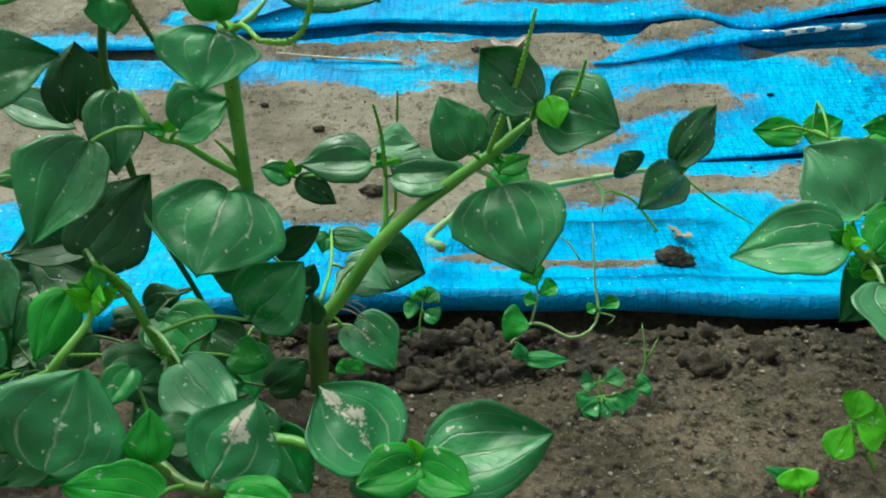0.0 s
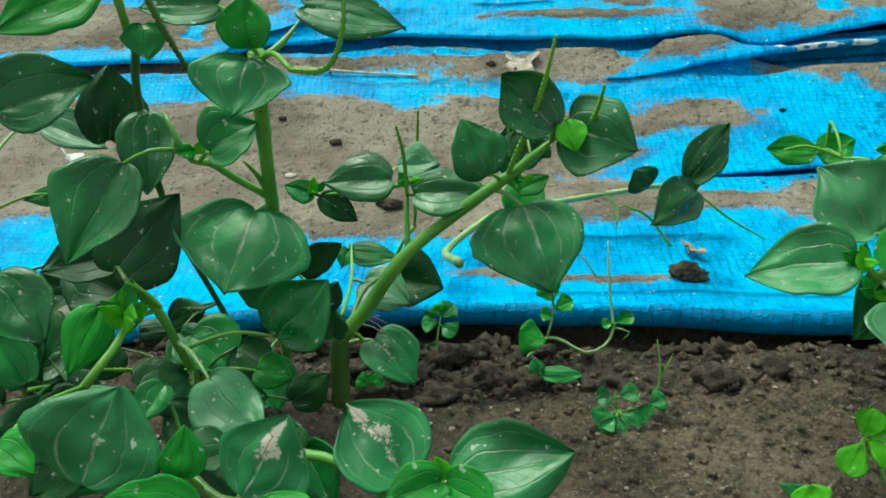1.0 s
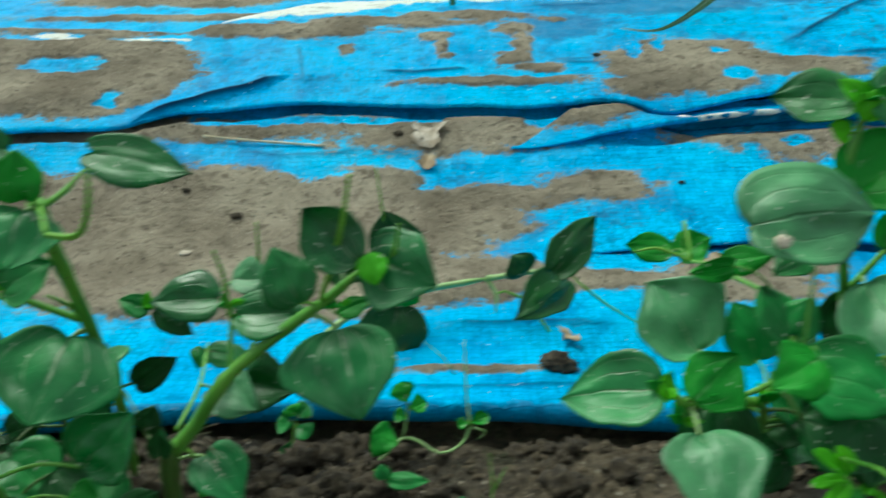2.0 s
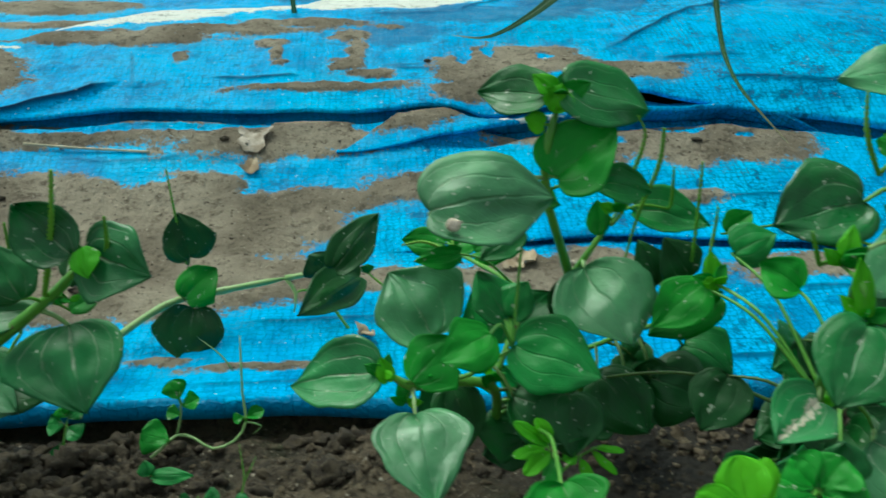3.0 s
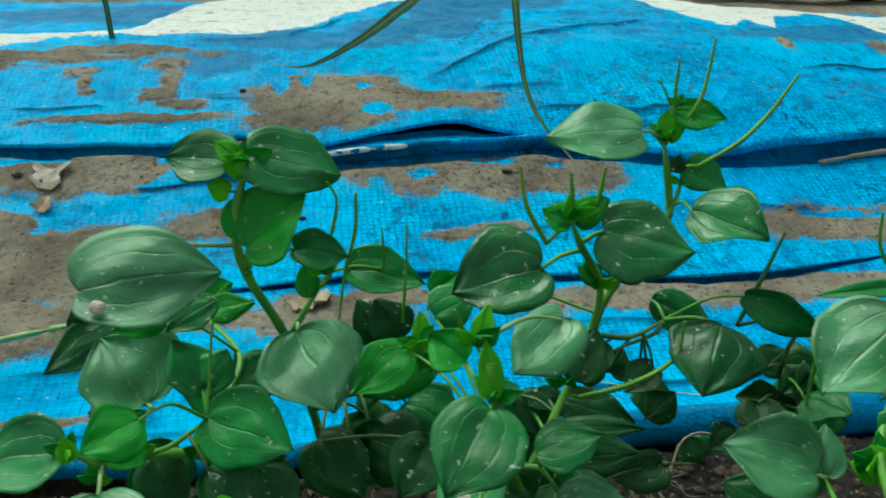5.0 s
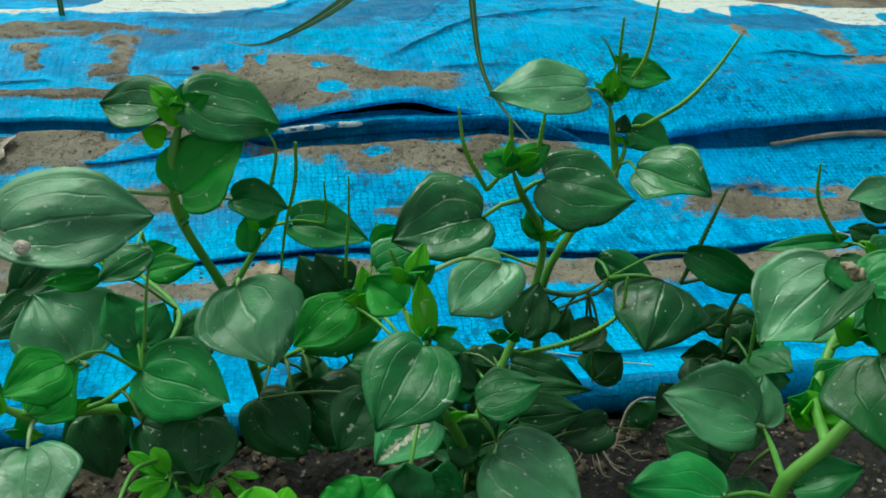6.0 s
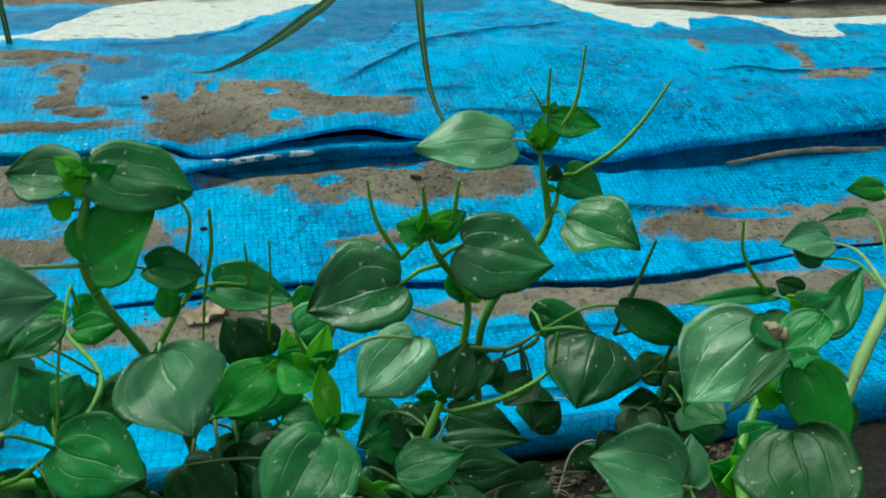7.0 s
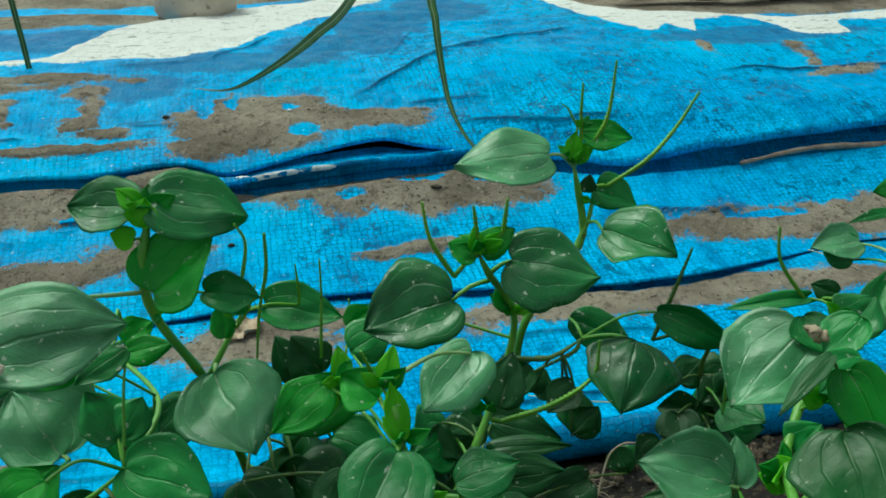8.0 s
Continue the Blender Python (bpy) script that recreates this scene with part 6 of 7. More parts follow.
plant_f.spike("spike", 0.0020, (0.2902, 0.2320, 0.1463), (0.2913, 0.2320, 0.1572))
plant_f.spike("spike", 0.0024, (0.2957, 0.2450, 0.0669), (0.3149, 0.2450, 0.0711), (0.3309, 0.2480, 0.0786), (0.3335, 0.2500, 0.0925))
plant_f.spike("ripe", 0.0022, (0.3133, 0.2620, 0.0744), (0.3284, 0.2620, 0.0805), (0.3320, 0.2640, 0.0839))
plant_f.spike("spike", 0.0019, (0.2458, 0.2000, 0.1207), (0.2420, 0.2000, 0.1307))
plant_f.spike("spike", 0.0019, (0.2376, 0.2700, 0.1254), (0.2373, 0.2680, 0.1120), (0.2361, 0.2640, 0.0992), (0.2348, 0.2620, 0.0761))
plant_f.spike("spike", 0.0019, (0.2202, 0.2620, 0.1401), (0.2197, 0.2620, 0.1270), (0.2162, 0.2660, 0.1096), (0.2135, 0.2700, 0.0866))
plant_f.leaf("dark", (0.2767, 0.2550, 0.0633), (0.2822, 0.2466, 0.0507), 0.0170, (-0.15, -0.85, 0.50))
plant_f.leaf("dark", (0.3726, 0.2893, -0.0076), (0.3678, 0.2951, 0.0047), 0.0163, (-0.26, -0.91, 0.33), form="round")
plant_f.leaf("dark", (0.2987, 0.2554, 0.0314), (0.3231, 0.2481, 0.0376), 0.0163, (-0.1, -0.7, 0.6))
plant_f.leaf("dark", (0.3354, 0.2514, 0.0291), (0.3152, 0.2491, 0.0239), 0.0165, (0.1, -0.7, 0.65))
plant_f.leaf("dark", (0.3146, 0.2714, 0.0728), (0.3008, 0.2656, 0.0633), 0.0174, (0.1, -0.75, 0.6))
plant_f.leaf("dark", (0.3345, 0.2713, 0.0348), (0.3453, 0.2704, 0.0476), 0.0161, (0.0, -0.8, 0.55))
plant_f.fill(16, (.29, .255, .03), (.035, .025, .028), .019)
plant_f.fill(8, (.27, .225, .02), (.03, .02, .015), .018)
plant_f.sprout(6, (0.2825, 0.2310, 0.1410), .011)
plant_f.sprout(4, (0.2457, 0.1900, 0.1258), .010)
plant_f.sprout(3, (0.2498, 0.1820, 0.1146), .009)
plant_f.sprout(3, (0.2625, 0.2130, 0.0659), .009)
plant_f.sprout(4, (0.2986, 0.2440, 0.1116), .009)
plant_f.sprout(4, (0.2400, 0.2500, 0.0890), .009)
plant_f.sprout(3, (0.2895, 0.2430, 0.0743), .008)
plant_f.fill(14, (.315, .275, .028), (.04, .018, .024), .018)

plant_g = Plant("slender weed with long flower spikes over blue tarpaulin")
plant_g.stem("green", 0.0037, 0.0029, (0.3254, 0.3100, 0.0014), (0.3185, 0.2960, 0.0619), (0.3254, 0.2920, 0.0888), (0.3417, 0.2950, 0.1086), (0.3435, 0.2970, 0.1183), (0.3388, 0.2980, 0.1406))
plant_g.stem("green", 0.0021, 0.0016, (0.3417, 0.2950, 0.1086), (0.3462, 0.2960, 0.1221), (0.3468, 0.2970, 0.1319))
plant_g.leaf("grey", (0.3258, 0.2869, 0.1504), (0.2884, 0.2865, 0.1488), 0.0253, (-0.00, -0.63, 0.77))
plant_g.leaf("green", (0.3408, 0.3006, 0.1535), (0.3606, 0.2953, 0.1513), 0.0123, (-0.14, -0.78, 0.61))
plant_g.leaf("young", (0.3374, 0.2953, 0.1435), (0.3422, 0.2959, 0.1508), 0.0085, (-0.46, -0.81, 0.37))
plant_g.leaf("young", (0.3366, 0.2947, 0.1448), (0.3380, 0.2973, 0.1551), 0.0067, (-0.37, -0.89, 0.27))
plant_g.leaf("deep", (0.3421, 0.2781, 0.1227), (0.3630, 0.2556, 0.1197), 0.0246, (-0.33, -0.50, 0.80))
plant_g.leaf("mid", (0.3477, 0.2990, 0.1313), (0.3627, 0.2906, 0.1253), 0.0149, (-0.17, -0.76, 0.63))
plant_g.leaf("dark", (0.3443, 0.2968, 0.1298), (0.3454, 0.2975, 0.1374), 0.0065, (-0.41, -0.90, 0.14))
plant_g.spike("spike", 0.0020, (0.3408, 0.2970, 0.1484), (0.3397, 0.2970, 0.1610), (0.3396, 0.2970, 0.1736))
plant_g.spike("spike", 0.0020, (0.3431, 0.2970, 0.1473), (0.3503, 0.2970, 0.1600), (0.3522, 0.2970, 0.1813))
plant_g.spike("spike", 0.0022, (0.3518, 0.2950, 0.1331), (0.3665, 0.2940, 0.1425), (0.3771, 0.2940, 0.1543), (0.3856, 0.2940, 0.1684))
plant_g.spike("spike", 0.0013, (0.3385, 0.2970, 0.1569), (0.3343, 0.2970, 0.1641), (0.3319, 0.2970, 0.1661))
plant_g.sprout(4, (0.3391, 0.2970, 0.1441), .010)
plant_g.sprout(3, (0.3407, 0.2970, 0.1569), .006)
plant_g.sprout(3, (0.3455, 0.2960, 0.1266), .008)

plant_h = Plant("large heart-leaved weed with pale thick stem and dry bits")
plant_h.stem("green", 0.0042, 0.0032, (0.3468, 0.1650, 0.0595), (0.3475, 0.1650, 0.0714), (0.3577, 0.1650, 0.0828), (0.3702, 0.1680, 0.0953), (0.3844, 0.1750, 0.1005))
plant_h.stem("green", 0.0032, 0.0026, (0.3577, 0.1650, 0.0828), (0.3667, 0.1850, 0.0839), (0.3807, 0.2000, 0.0932), (0.3959, 0.2100, 0.1027), (0.4056, 0.2200, 0.1155))
plant_h.stem("green", 0.0021, 0.0016, (0.3475, 0.1650, 0.0714), (0.3568, 0.1850, 0.0664), (0.3598, 0.1950, 0.0660))
plant_h.stem("green", 0.0035, 0.0029, (0.3930, 0.1650, 0.0596), (0.3805, 0.1700, 0.0892), (0.3755, 0.1800, 0.1128))
plant_h.stem("olive", 0.0021, 0.0016, (0.3860, 0.2620, 0.0398), (0.3834, 0.2620, 0.0660), (0.3830, 0.2550, 0.0844))
plant_h.stem("pale", 0.0042, 0.0036, (0.4363, 0.2191, 0.1141), (0.4133, 0.1993, 0.1088), (0.3956, 0.1833, 0.1021), (0.3838, 0.1709, 0.0940))
plant_h.leaf("grey", (0.3916, 0.2181, 0.1090), (0.3614, 0.2078, 0.0875), 0.0332, (-0.40, -0.47, 0.79))
plant_h.leaf("grey", (0.3582, 0.1948, 0.0671), (0.3298, 0.2059, 0.0736), 0.0267, (0.01, -0.57, 0.82))
plant_h.leaf("grey", (0.3605, 0.1959, 0.0652), (0.3635, 0.2062, 0.0782), 0.0108, (-0.40, -0.67, 0.62))
plant_h.leaf("mid", (0.3314, 0.1651, 0.0675), (0.3025, 0.1682, 0.0720), 0.0226, (0.07, -0.55, 0.83))
plant_h.leaf("green", (0.3733, 0.1775, 0.1214), (0.3791, 0.1609, 0.1022), 0.0162, (-0.35, -0.75, 0.55))
plant_h.leaf("dark", (0.3712, 0.1805, 0.1240), (0.3489, 0.1701, 0.1134), 0.0056, (-0.42, -0.47, 0.78))
plant_h.leaf("mid", (0.3487, 0.1636, 0.0701), (0.3668, 0.1599, 0.0780), 0.0122, (-0.43, -0.42, 0.80))
plant_h.leaf("grey", (0.4422, 0.2590, 0.1157), (0.4226, 0.2624, 0.1134), 0.0166, (-0.19, -0.52, 0.83))
plant_h.leaf("mid", (0.4413, 0.2593, 0.1076), (0.4308, 0.2683, 0.1159), 0.0140, (-0.25, -0.80, 0.55))
plant_h.leaf("mid", (0.4003, 0.2297, 0.1124), (0.3725, 0.2374, 0.1068), 0.0059, (-0.29, -0.60, 0.75))
plant_h.leaf("young", (0.3659, 0.1817, 0.0783), (0.3629, 0.1845, 0.0866), 0.0101, (-0.29, -0.93, 0.21))
plant_h.leaf("young", (0.3663, 0.1818, 0.0771), (0.3576, 0.1842, 0.0813), 0.0077, (0.07, -0.79, 0.61))
plant_h.leaf("mid", (0.3712, 0.1887, 0.0829), (0.3809, 0.1897, 0.0915), 0.0121, (-0.55, -0.50, 0.67))
plant_h.leaf("mid", (0.3898, 0.2197, 0.1124), (0.3916, 0.2073, 0.1044), 0.0130, (-0.43, -0.53, 0.73))
plant_h.leaf("mid", (0.3993, 0.2094, 0.1108), (0.4096, 0.2113, 0.1212), 0.0162, (-0.54, -0.54, 0.64))
plant_h.leaf("dark", (0.4071, 0.2249, 0.1152), (0.3996, 0.2301, 0.1173), 0.0075, (-0.45, -0.80, 0.40))
plant_h.spike("spike", 0.0020, (0.3993, 0.2300, 0.1102), (0.3863, 0.2300, 0.1270), (0.3834, 0.2300, 0.1400))
plant_h.spike("ripe", 0.0022, (0.3584, 0.2580, 0.0843), (0.3630, 0.2560, 0.1033), (0.3687, 0.2560, 0.1225))
plant_h.spike("spike", 0.0019, (0.3810, 0.2400, 0.0595), (0.3804, 0.2400, 0.0786))
plant_h.leaf("mid", (0.3994, 0.2037, 0.1195), (0.3852, 0.1998, 0.1084), 0.0146, (-0.43, -0.52, 0.74))
plant_h.leaf("mid", (0.3932, 0.1926, 0.1121), (0.3769, 0.1890, 0.1035), 0.0157, (-0.33, -0.47, 0.82))
plant_h.leaf("dark", (0.3639, 0.1642, 0.1126), (0.3583, 0.1384, 0.0962), 0.0270, (-0.35, -0.70, 0.60))
plant_h.leaf("green", (0.4686, 0.2706, 0.1312), (0.4505, 0.2694, 0.1315), 0.0108, (-0.2, -0.7, 0.7))
plant_h.leaf("mid", (0.4650, 0.2720, 0.1205), (0.4435, 0.2705, 0.1184), 0.0046, (-0.2, -0.6, 0.75))
plant_h.leaf("mid", (0.4161, 0.2216, 0.0974), (0.4374, 0.2368, 0.1161), 0.0129, (-0.4, -0.8, 0.45))
plant_h.leaf("dark", (0.4051, 0.1855, 0.0877), (0.3966, 0.1971, 0.0957), 0.0124, (-0.35, -0.7, 0.6))
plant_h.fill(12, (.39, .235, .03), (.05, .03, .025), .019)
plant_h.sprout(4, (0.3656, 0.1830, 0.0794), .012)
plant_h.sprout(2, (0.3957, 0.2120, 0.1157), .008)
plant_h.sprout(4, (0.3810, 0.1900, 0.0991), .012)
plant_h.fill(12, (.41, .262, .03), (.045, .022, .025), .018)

plant_creeper = Plant("thin pale creeping weed with small lobed leaves")
plant_creeper.stem("pale", 0.0015, 0.0009, (0.0200, 0.2780, -0.0085), (0.0259, 0.2840, -0.0066), (0.0330, 0.2900, -0.0030), (0.0388, 0.2970, -0.0010), (0.0462, 0.2960, -0.0023), (0.0541, 0.2920, -0.0049), (0.0626, 0.2960, -0.0042), (0.0669, 0.3020, 0.0008), (0.0656, 0.3080, 0.0110), (0.0648, 0.3200, 0.0328))
plant_creeper.stem("pale", 0.0010, 0.0007, (0.0388, 0.2970, -0.0010), (0.0410, 0.3000, 0.0076), (0.0413, 0.3020, 0.0173))
plant_creeper.stem("pale", 0.0008, 0.0006, (0.0669, 0.3020, 0.0008), (0.0734, 0.3010, -0.0007), (0.0700, 0.2990, -0.0034))
plant_creeper.stem("pale", 0.0008, 0.0005, (0.0200, 0.2780, -0.0085), (0.0189, 0.2760, -0.0106), (0.0206, 0.2720, -0.0117))
plant_creeper.stem("pale", 0.0008, 0.0005, (0.0606, 0.3180, 0.0162), (0.0557, 0.3200, 0.0234), (0.0472, 0.3220, 0.0305))
plant_creeper.leaf("green", (0.0381, 0.2897, 0.0016), (0.0266, 0.2907, 0.0053), 0.0146, (0.18, -0.64, 0.74), form="round")
plant_creeper.leaf("mid", (0.0341, 0.2719, -0.0014), (0.0512, 0.2703, -0.0007), 0.0068, (-0.08, -0.56, 0.82))
plant_creeper.leaf("mid", (0.0335, 0.2712, -0.0009), (0.0320, 0.2746, 0.0046), 0.0064, (0.03, -0.81, 0.58))
plant_creeper.leaf("green", (0.0413, 0.3006, 0.0140), (0.0372, 0.3052, 0.0208), 0.0095, (0.07, -0.81, 0.59), form="round")
plant_creeper.leaf("green", (0.0419, 0.3007, 0.0105), (0.0492, 0.3017, 0.0142), 0.0078, (-0.26, -0.66, 0.70), form="round")
plant_creeper.leaf("green", (0.0412, 0.2989, 0.0077), (0.0356, 0.2993, 0.0094), 0.0069, (0.18, -0.65, 0.74), form="round")
plant_creeper.leaf("green", (0.0671, 0.3017, 0.0032), (0.0750, 0.3027, 0.0060), 0.0059, (-0.19, -0.62, 0.76), form="round")
plant_creeper.leaf("green", (0.0665, 0.3022, 0.0035), (0.0620, 0.3015, 0.0017), 0.0049, (-0.20, -0.62, 0.75), form="round")

plant_clover = Plant("small clover seedlings on damp soil", "seedling", "seedling", "seedlings on the soil")
plant_clover.stem("green", 0.0009, 0.0007, (0.0593, 0.2429, 0.0035), (0.0585, 0.2446, 0.0079), (0.0590, 0.2465, 0.0102))
plant_clover.stem("green", 0.0008, 0.0005, (0.0717, 0.2468, 0.0020), (0.0750, 0.2503, 0.0124), (0.0737, 0.2554, 0.0258))
plant_clover.stem("green", 0.0007, 0.0004, (0.0750, 0.2503, 0.0124), (0.0796, 0.2538, 0.0209))
plant_clover.stem("green", 0.0008, 0.0006, (0.0593, 0.2429, 0.0035), (0.0676, 0.2458, 0.0020), (0.0717, 0.2468, 0.0020))
plant_clover.leaf("mid", (0.0580, 0.2452, 0.0074), (0.0520, 0.2450, 0.0069), 0.0074, (-0.04, -0.56, 0.83), form="round")
plant_clover.leaf("mid", (0.0575, 0.2406, 0.0048), (0.0514, 0.2368, 0.0023), 0.0101, (-0.03, -0.50, 0.87), form="round")
plant_clover.leaf("mid", (0.0589, 0.2400, 0.0040), (0.0575, 0.2335, -0.0014), 0.0106, (-0.12, -0.59, 0.79), form="round")
plant_clover.leaf("mid", (0.0601, 0.2403, 0.0045), (0.0662, 0.2358, 0.0017), 0.0097, (-0.08, -0.58, 0.81), form="round")
plant_clover.leaf("mid", (0.0601, 0.2453, 0.0081), (0.0668, 0.2461, 0.0105), 0.0073, (-0.20, -0.57, 0.79), form="round")
plant_clover.leaf("mid", (0.0658, 0.2438, 0.0043), (0.0702, 0.2407, 0.0018), 0.0085, (-0.03, -0.63, 0.78), form="round")
plant_clover.leaf("mid", (0.0713, 0.2461, 0.0043), (0.0768, 0.2464, 0.0068), 0.0078, (-0.30, -0.57, 0.76), form="round")

plant_sorrel = Plant("bright yellow-green three-leaved sorrel on soil", "seedling", "seedling", "seedlings on the soil")
plant_sorrel.stem("green", 0.0012, 0.0010, (0.1364, 0.2040, 0.0054), (0.1335, 0.2100, 0.0130), (0.1305, 0.2130, 0.0167))
plant_sorrel.leaf("young", (0.1301, 0.2121, 0.0174), (0.1336, 0.2167, 0.0256), 0.0088, (-0.43, -0.70, 0.57), form="round")
plant_sorrel.leaf("young", (0.1298, 0.2117, 0.0171), (0.1237, 0.2044, 0.0095), 0.0095, (-0.31, -0.55, 0.78), form="round")
plant_sorrel.leaf("young", (0.1308, 0.2119, 0.0170), (0.1386, 0.2073, 0.0176), 0.0141, (-0.37, -0.52, 0.77), form="round")

plant_sprout = Plant("tiny bright sprout on bare soil", "seedling", "seedling", "seedlings on the soil")
plant_sprout.stem("green", 0.0012, 0.0010, (0.1112, 0.1940, 0.0032), (0.1112, 0.1960, 0.0074))
plant_sprout.leaf("mid", (0.1112, 0.1978, 0.0068), (0.1018, 0.2019, 0.0083), 0.0047, (-0.10, -0.53, 0.84))
plant_sprout.leaf("young", (0.1113, 0.1947, 0.0041), (0.1100, 0.1991, 0.0106), 0.0113, (-0.22, -0.83, 0.52), form="round")

plant_seedling = Plant("small leafy seedling beside the tarpaulin edge", "seedling", "seedling", "seedlings on the soil")
plant_seedling.stem("green", 0.0010, 0.0008, (-0.0076, 0.2900, -0.0087), (-0.0064, 0.2960, 0.0018), (-0.0053, 0.3000, 0.0076))
plant_seedling.leaf("mid", (-0.0062, 0.2980, 0.0055), (-0.0132, 0.2981, 0.0060), 0.0085, (0.05, -0.60, 0.80), form="round")
plant_seedling.leaf("mid", (-0.0050, 0.2991, 0.0076), (0.0004, 0.3021, 0.0118), 0.0088, (-0.14, -0.71, 0.69), form="round")
plant_seedling.leaf("mid", (-0.0053, 0.2975, 0.0047), (0.0009, 0.2942, 0.0019), 0.0083, (0.04, -0.60, 0.80), form="round")
plant_seedling.leaf("mid", (-0.0069, 0.2952, -0.0005), (-0.0087, 0.2894, -0.0067), 0.0066, (-0.01, -0.73, 0.68), form="round")
plant_seedling.leaf("green", (-0.0055, 0.2993, 0.0080), (-0.0081, 0.3017, 0.0120), 0.0071, (0.18, -0.79, 0.59), form="round")

plant_sprig = Plant("tiny green sprig at the foot of a weed", "seedling", "seedling", "seedlings on the soil")
plant_sprig.stem("green", 0.0010, 0.0008, (-0.0313, 0.2620, -0.0039), (-0.0312, 0.2630, -0.0004))
plant_sprig.leaf("green", (-0.0311, 0.2623, 0.0001), (-0.0364, 0.2629, 0.0023), 0.0063, (0.25, -0.60, 0.76), form="round")
plant_sprig.leaf("green", (-0.0311, 0.2622, 0.0002), (-0.0257, 0.2633, 0.0021), 0.0059, (-0.14, -0.63, 0.76), form="round")
plant_sprig.leaf("green", (-0.0311, 0.2626, -0.0001), (-0.0302, 0.2656, 0.0035), 0.0052, (0.04, -0.77, 0.63), form="round")

plant_feather = Plant("bright feathery seedling among larger leaves", "seedling", "seedling", "seedlings on the soil")
plant_feather.stem("green", 0.0013, 0.0009, (0.1902, 0.2320, 0.0049), (0.1828, 0.2220, 0.0320), (0.1790, 0.2160, 0.0509), (0.1757, 0.2140, 0.0588))
plant_feather.stem("green", 0.0010, 0.0007, (0.1828, 0.2220, 0.0320), (0.1907, 0.2200, 0.0431), (0.1977, 0.2200, 0.0471))
plant_feather.leaf("young", (0.1787, 0.2125, 0.0536), (0.1678, 0.2158, 0.0607), 0.0047, (0.21, -0.72, 0.66), form="long")
plant_feather.leaf("young", (0.1791, 0.2129, 0.0541), (0.1745, 0.2165, 0.0613), 0.0047, (0.17, -0.83, 0.52), form="long")
plant_feather.leaf("young", (0.1779, 0.2141, 0.0515), (0.1671, 0.2121, 0.0505), 0.0040, (0.04, -0.60, 0.80), form="long")
plant_feather.leaf("young", (0.1794, 0.2127, 0.0514), (0.1701, 0.2071, 0.0473), 0.0050, (-0.01, -0.58, 0.81), form="long")
plant_feather.leaf("green", (0.1808, 0.2124, 0.0493), (0.1774, 0.2044, 0.0440), 0.0060, (-0.04, -0.54, 0.84), form="long")
plant_feather.leaf("young", (0.1838, 0.2158, 0.0452), (0.1884, 0.2165, 0.0466), 0.0049, (-0.14, -0.62, 0.77), form="long")
plant_feather.leaf("young", (0.1902, 0.2187, 0.0435), (0.1934, 0.2114, 0.0365), 0.0037, (-0.03, -0.70, 0.71), form="long")
plant_feather.leaf("young", (0.1944, 0.2202, 0.0449), (0.2017, 0.2146, 0.0394), 0.0028, (0.02, -0.69, 0.72), form="long")
plant_feather.leaf("young", (0.1952, 0.2204, 0.0461), (0.2047, 0.2190, 0.0450), 0.0025, (-0.00, -0.62, 0.78), form="long")
plant_feather.leaf("green", (0.1722, 0.1677, 0.0785), (0.1743, 0.1537, 0.0730), 0.0195, (-0.05, -0.37, 0.93))

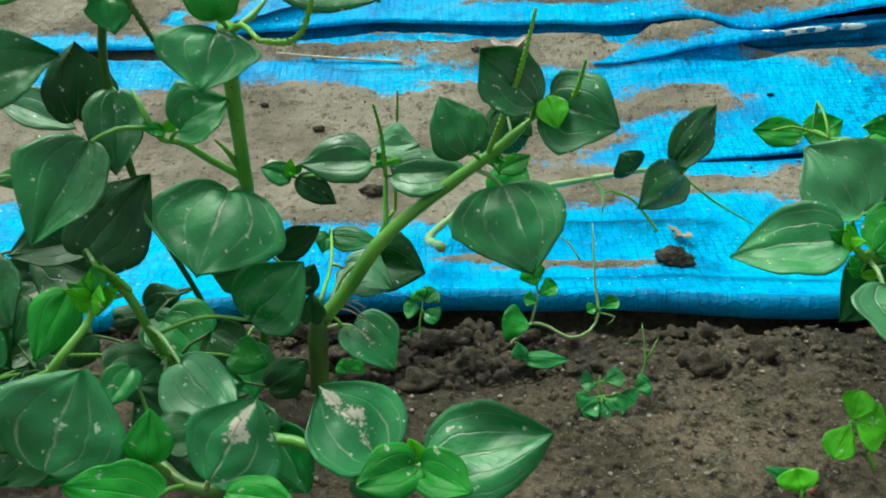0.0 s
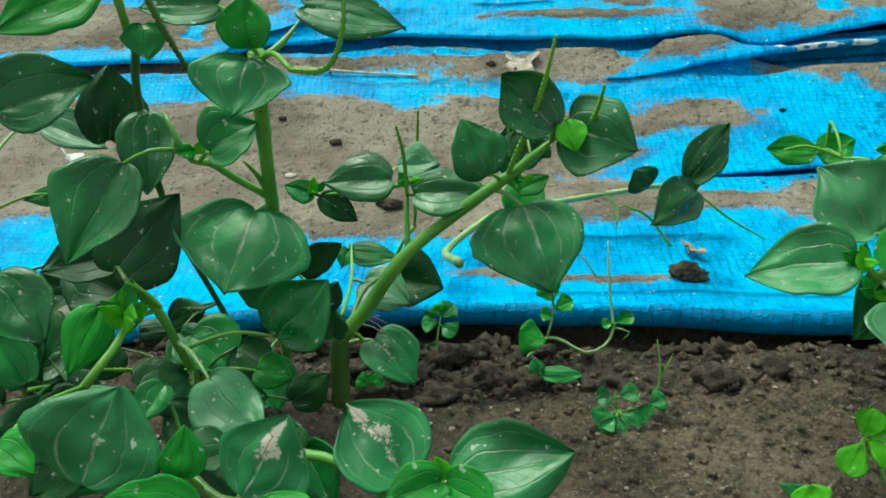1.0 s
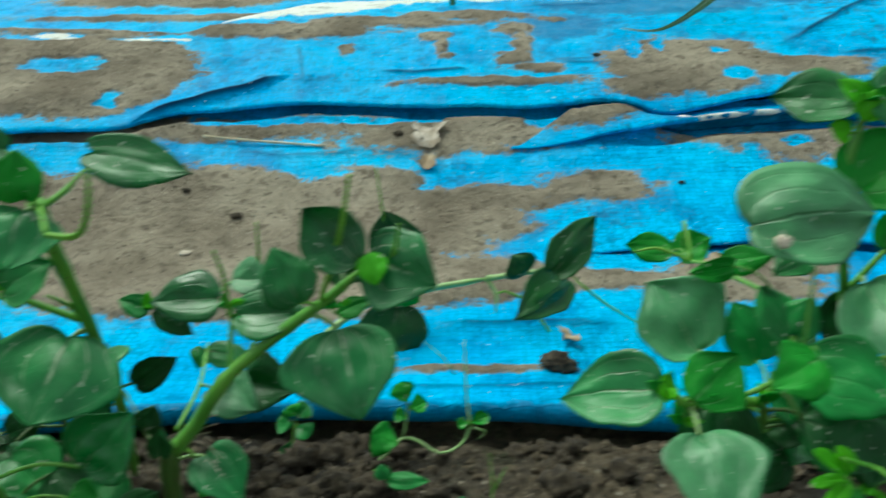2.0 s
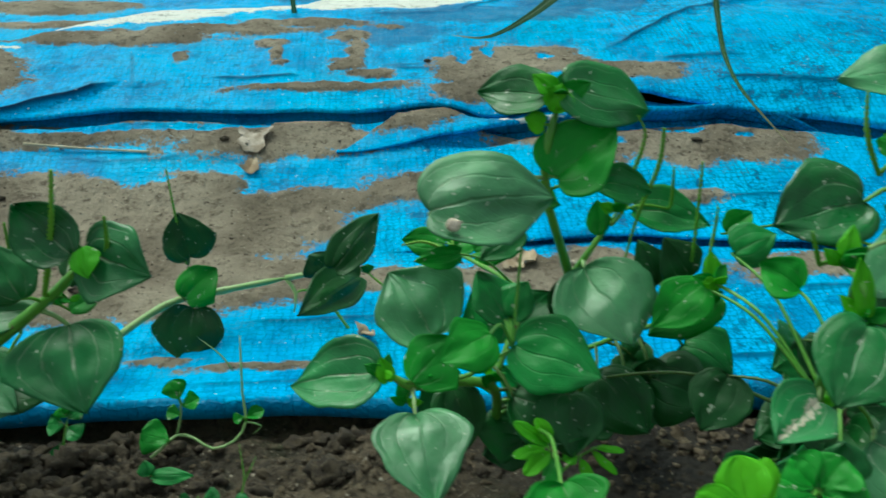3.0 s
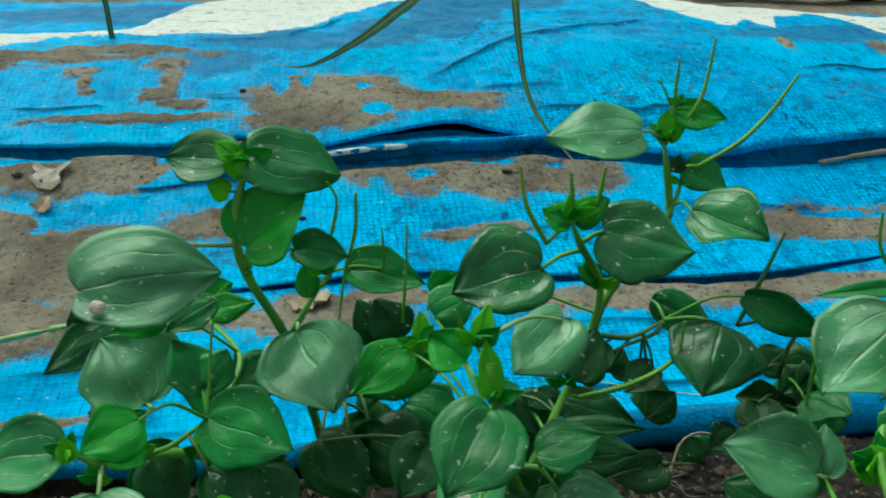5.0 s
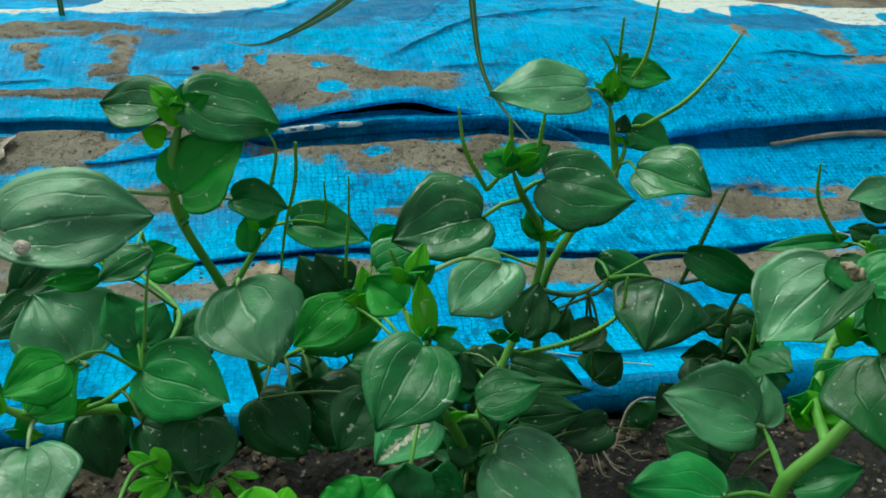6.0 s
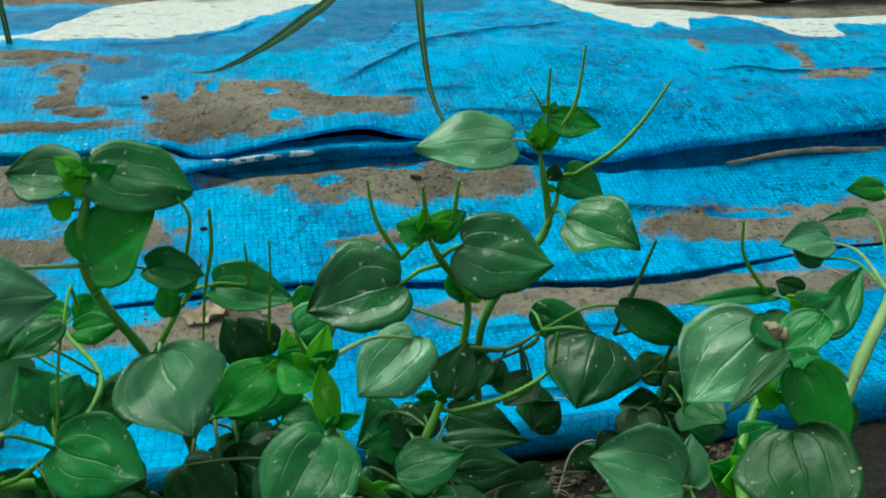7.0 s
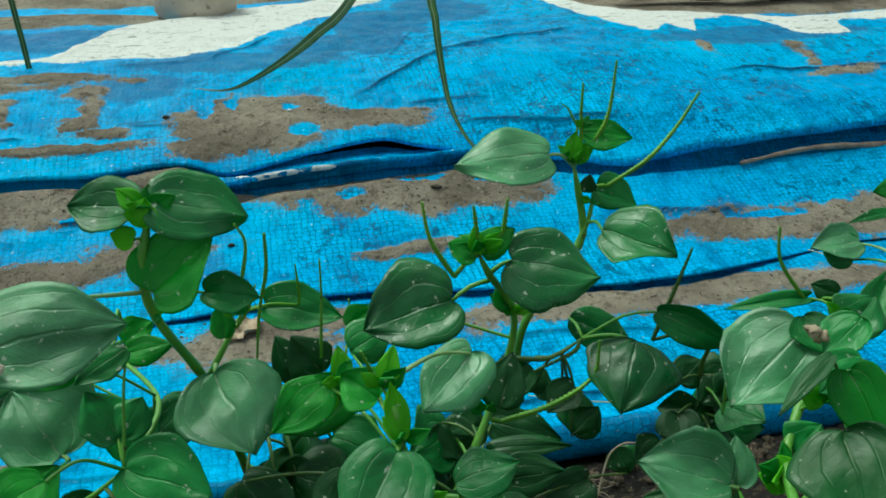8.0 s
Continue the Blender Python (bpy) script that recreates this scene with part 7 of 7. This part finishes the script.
plant_bigclover = Plant("bright fresh clover in front of the weeds", "seedling", "seedling", "seedlings on the soil")
plant_bigclover.stem("green", 0.0014, 0.0011, (0.2091, 0.1420, 0.0840), (0.2131, 0.1540, 0.0390), (0.2151, 0.1620, -0.0040))
plant_bigclover.stem("green", 0.0014, 0.0011, (0.2278, 0.1500, 0.0881), (0.2318, 0.1620, 0.0431), (0.2338, 0.1700, -0.0040))
plant_bigclover.leaf("young", (0.2078, 0.1394, 0.0882), (0.2065, 0.1481, 0.1009), 0.0111, (-0.15, -0.82, 0.55), form="round")
plant_bigclover.leaf("young", (0.2089, 0.1405, 0.0871), (0.2136, 0.1489, 0.0994), 0.0066, (-0.28, -0.74, 0.61), form="round")
plant_bigclover.leaf("young", (0.2067, 0.1388, 0.0881), (0.1962, 0.1428, 0.0954), 0.0107, (0.18, -0.73, 0.66), form="round")
plant_bigclover.leaf("green", (0.2272, 0.1494, 0.0887), (0.2222, 0.1548, 0.0935), 0.0115, (-0.06, -0.70, 0.72), form="round")
plant_bigclover.leaf("green", (0.2285, 0.1499, 0.0881), (0.2355, 0.1536, 0.0938), 0.0113, (-0.32, -0.56, 0.76), form="round")
plant_bigclover.leaf("green", (0.2278, 0.1492, 0.0881), (0.2378, 0.1436, 0.0870), 0.0115, (-0.20, -0.51, 0.83), form="round")
plant_bigclover.leaf("green", (0.2263, 0.1476, 0.0891), (0.2166, 0.1439, 0.0874), 0.0112, (0.01, -0.43, 0.90), form="round")

build_snail(0.1481, 0.2180, 0.1270)
bm = bmesh.new()
for k in range(5):
    lump(bm, (0.3865 + 0.0022 * (k - 2), 0.2045, 0.1131 - 0.0016 * (k - 2) + 0.001 * (k % 2)), 0.0021, 0.7, random.Random(k), 2, 0.8)
part("withered_bit", bm, DRY, plant_h.root, "withered pale brown flower bit")
rng = random.Random(5)
for k in range(7):
    start = Vector((-0.0350, 0.2490, 0.0328)) + Vector((0.001 * k, 0.0, 0.0012 * k))
    end = start + Vector((rng.uniform(0.006, 0.014), rng.uniform(-0.004, 0.004), rng.uniform(-0.012, 0.010)))
    part("rootlet", tube(smooth_path((start, start.lerp(end, 0.5) + Vector((0, 0, 0.002)), end), 0.002), lambda s, a: 0.00035 * (1 - 0.5 * s), 6), STEM["root"], plant_b.root, "pale thread-like aerial root")
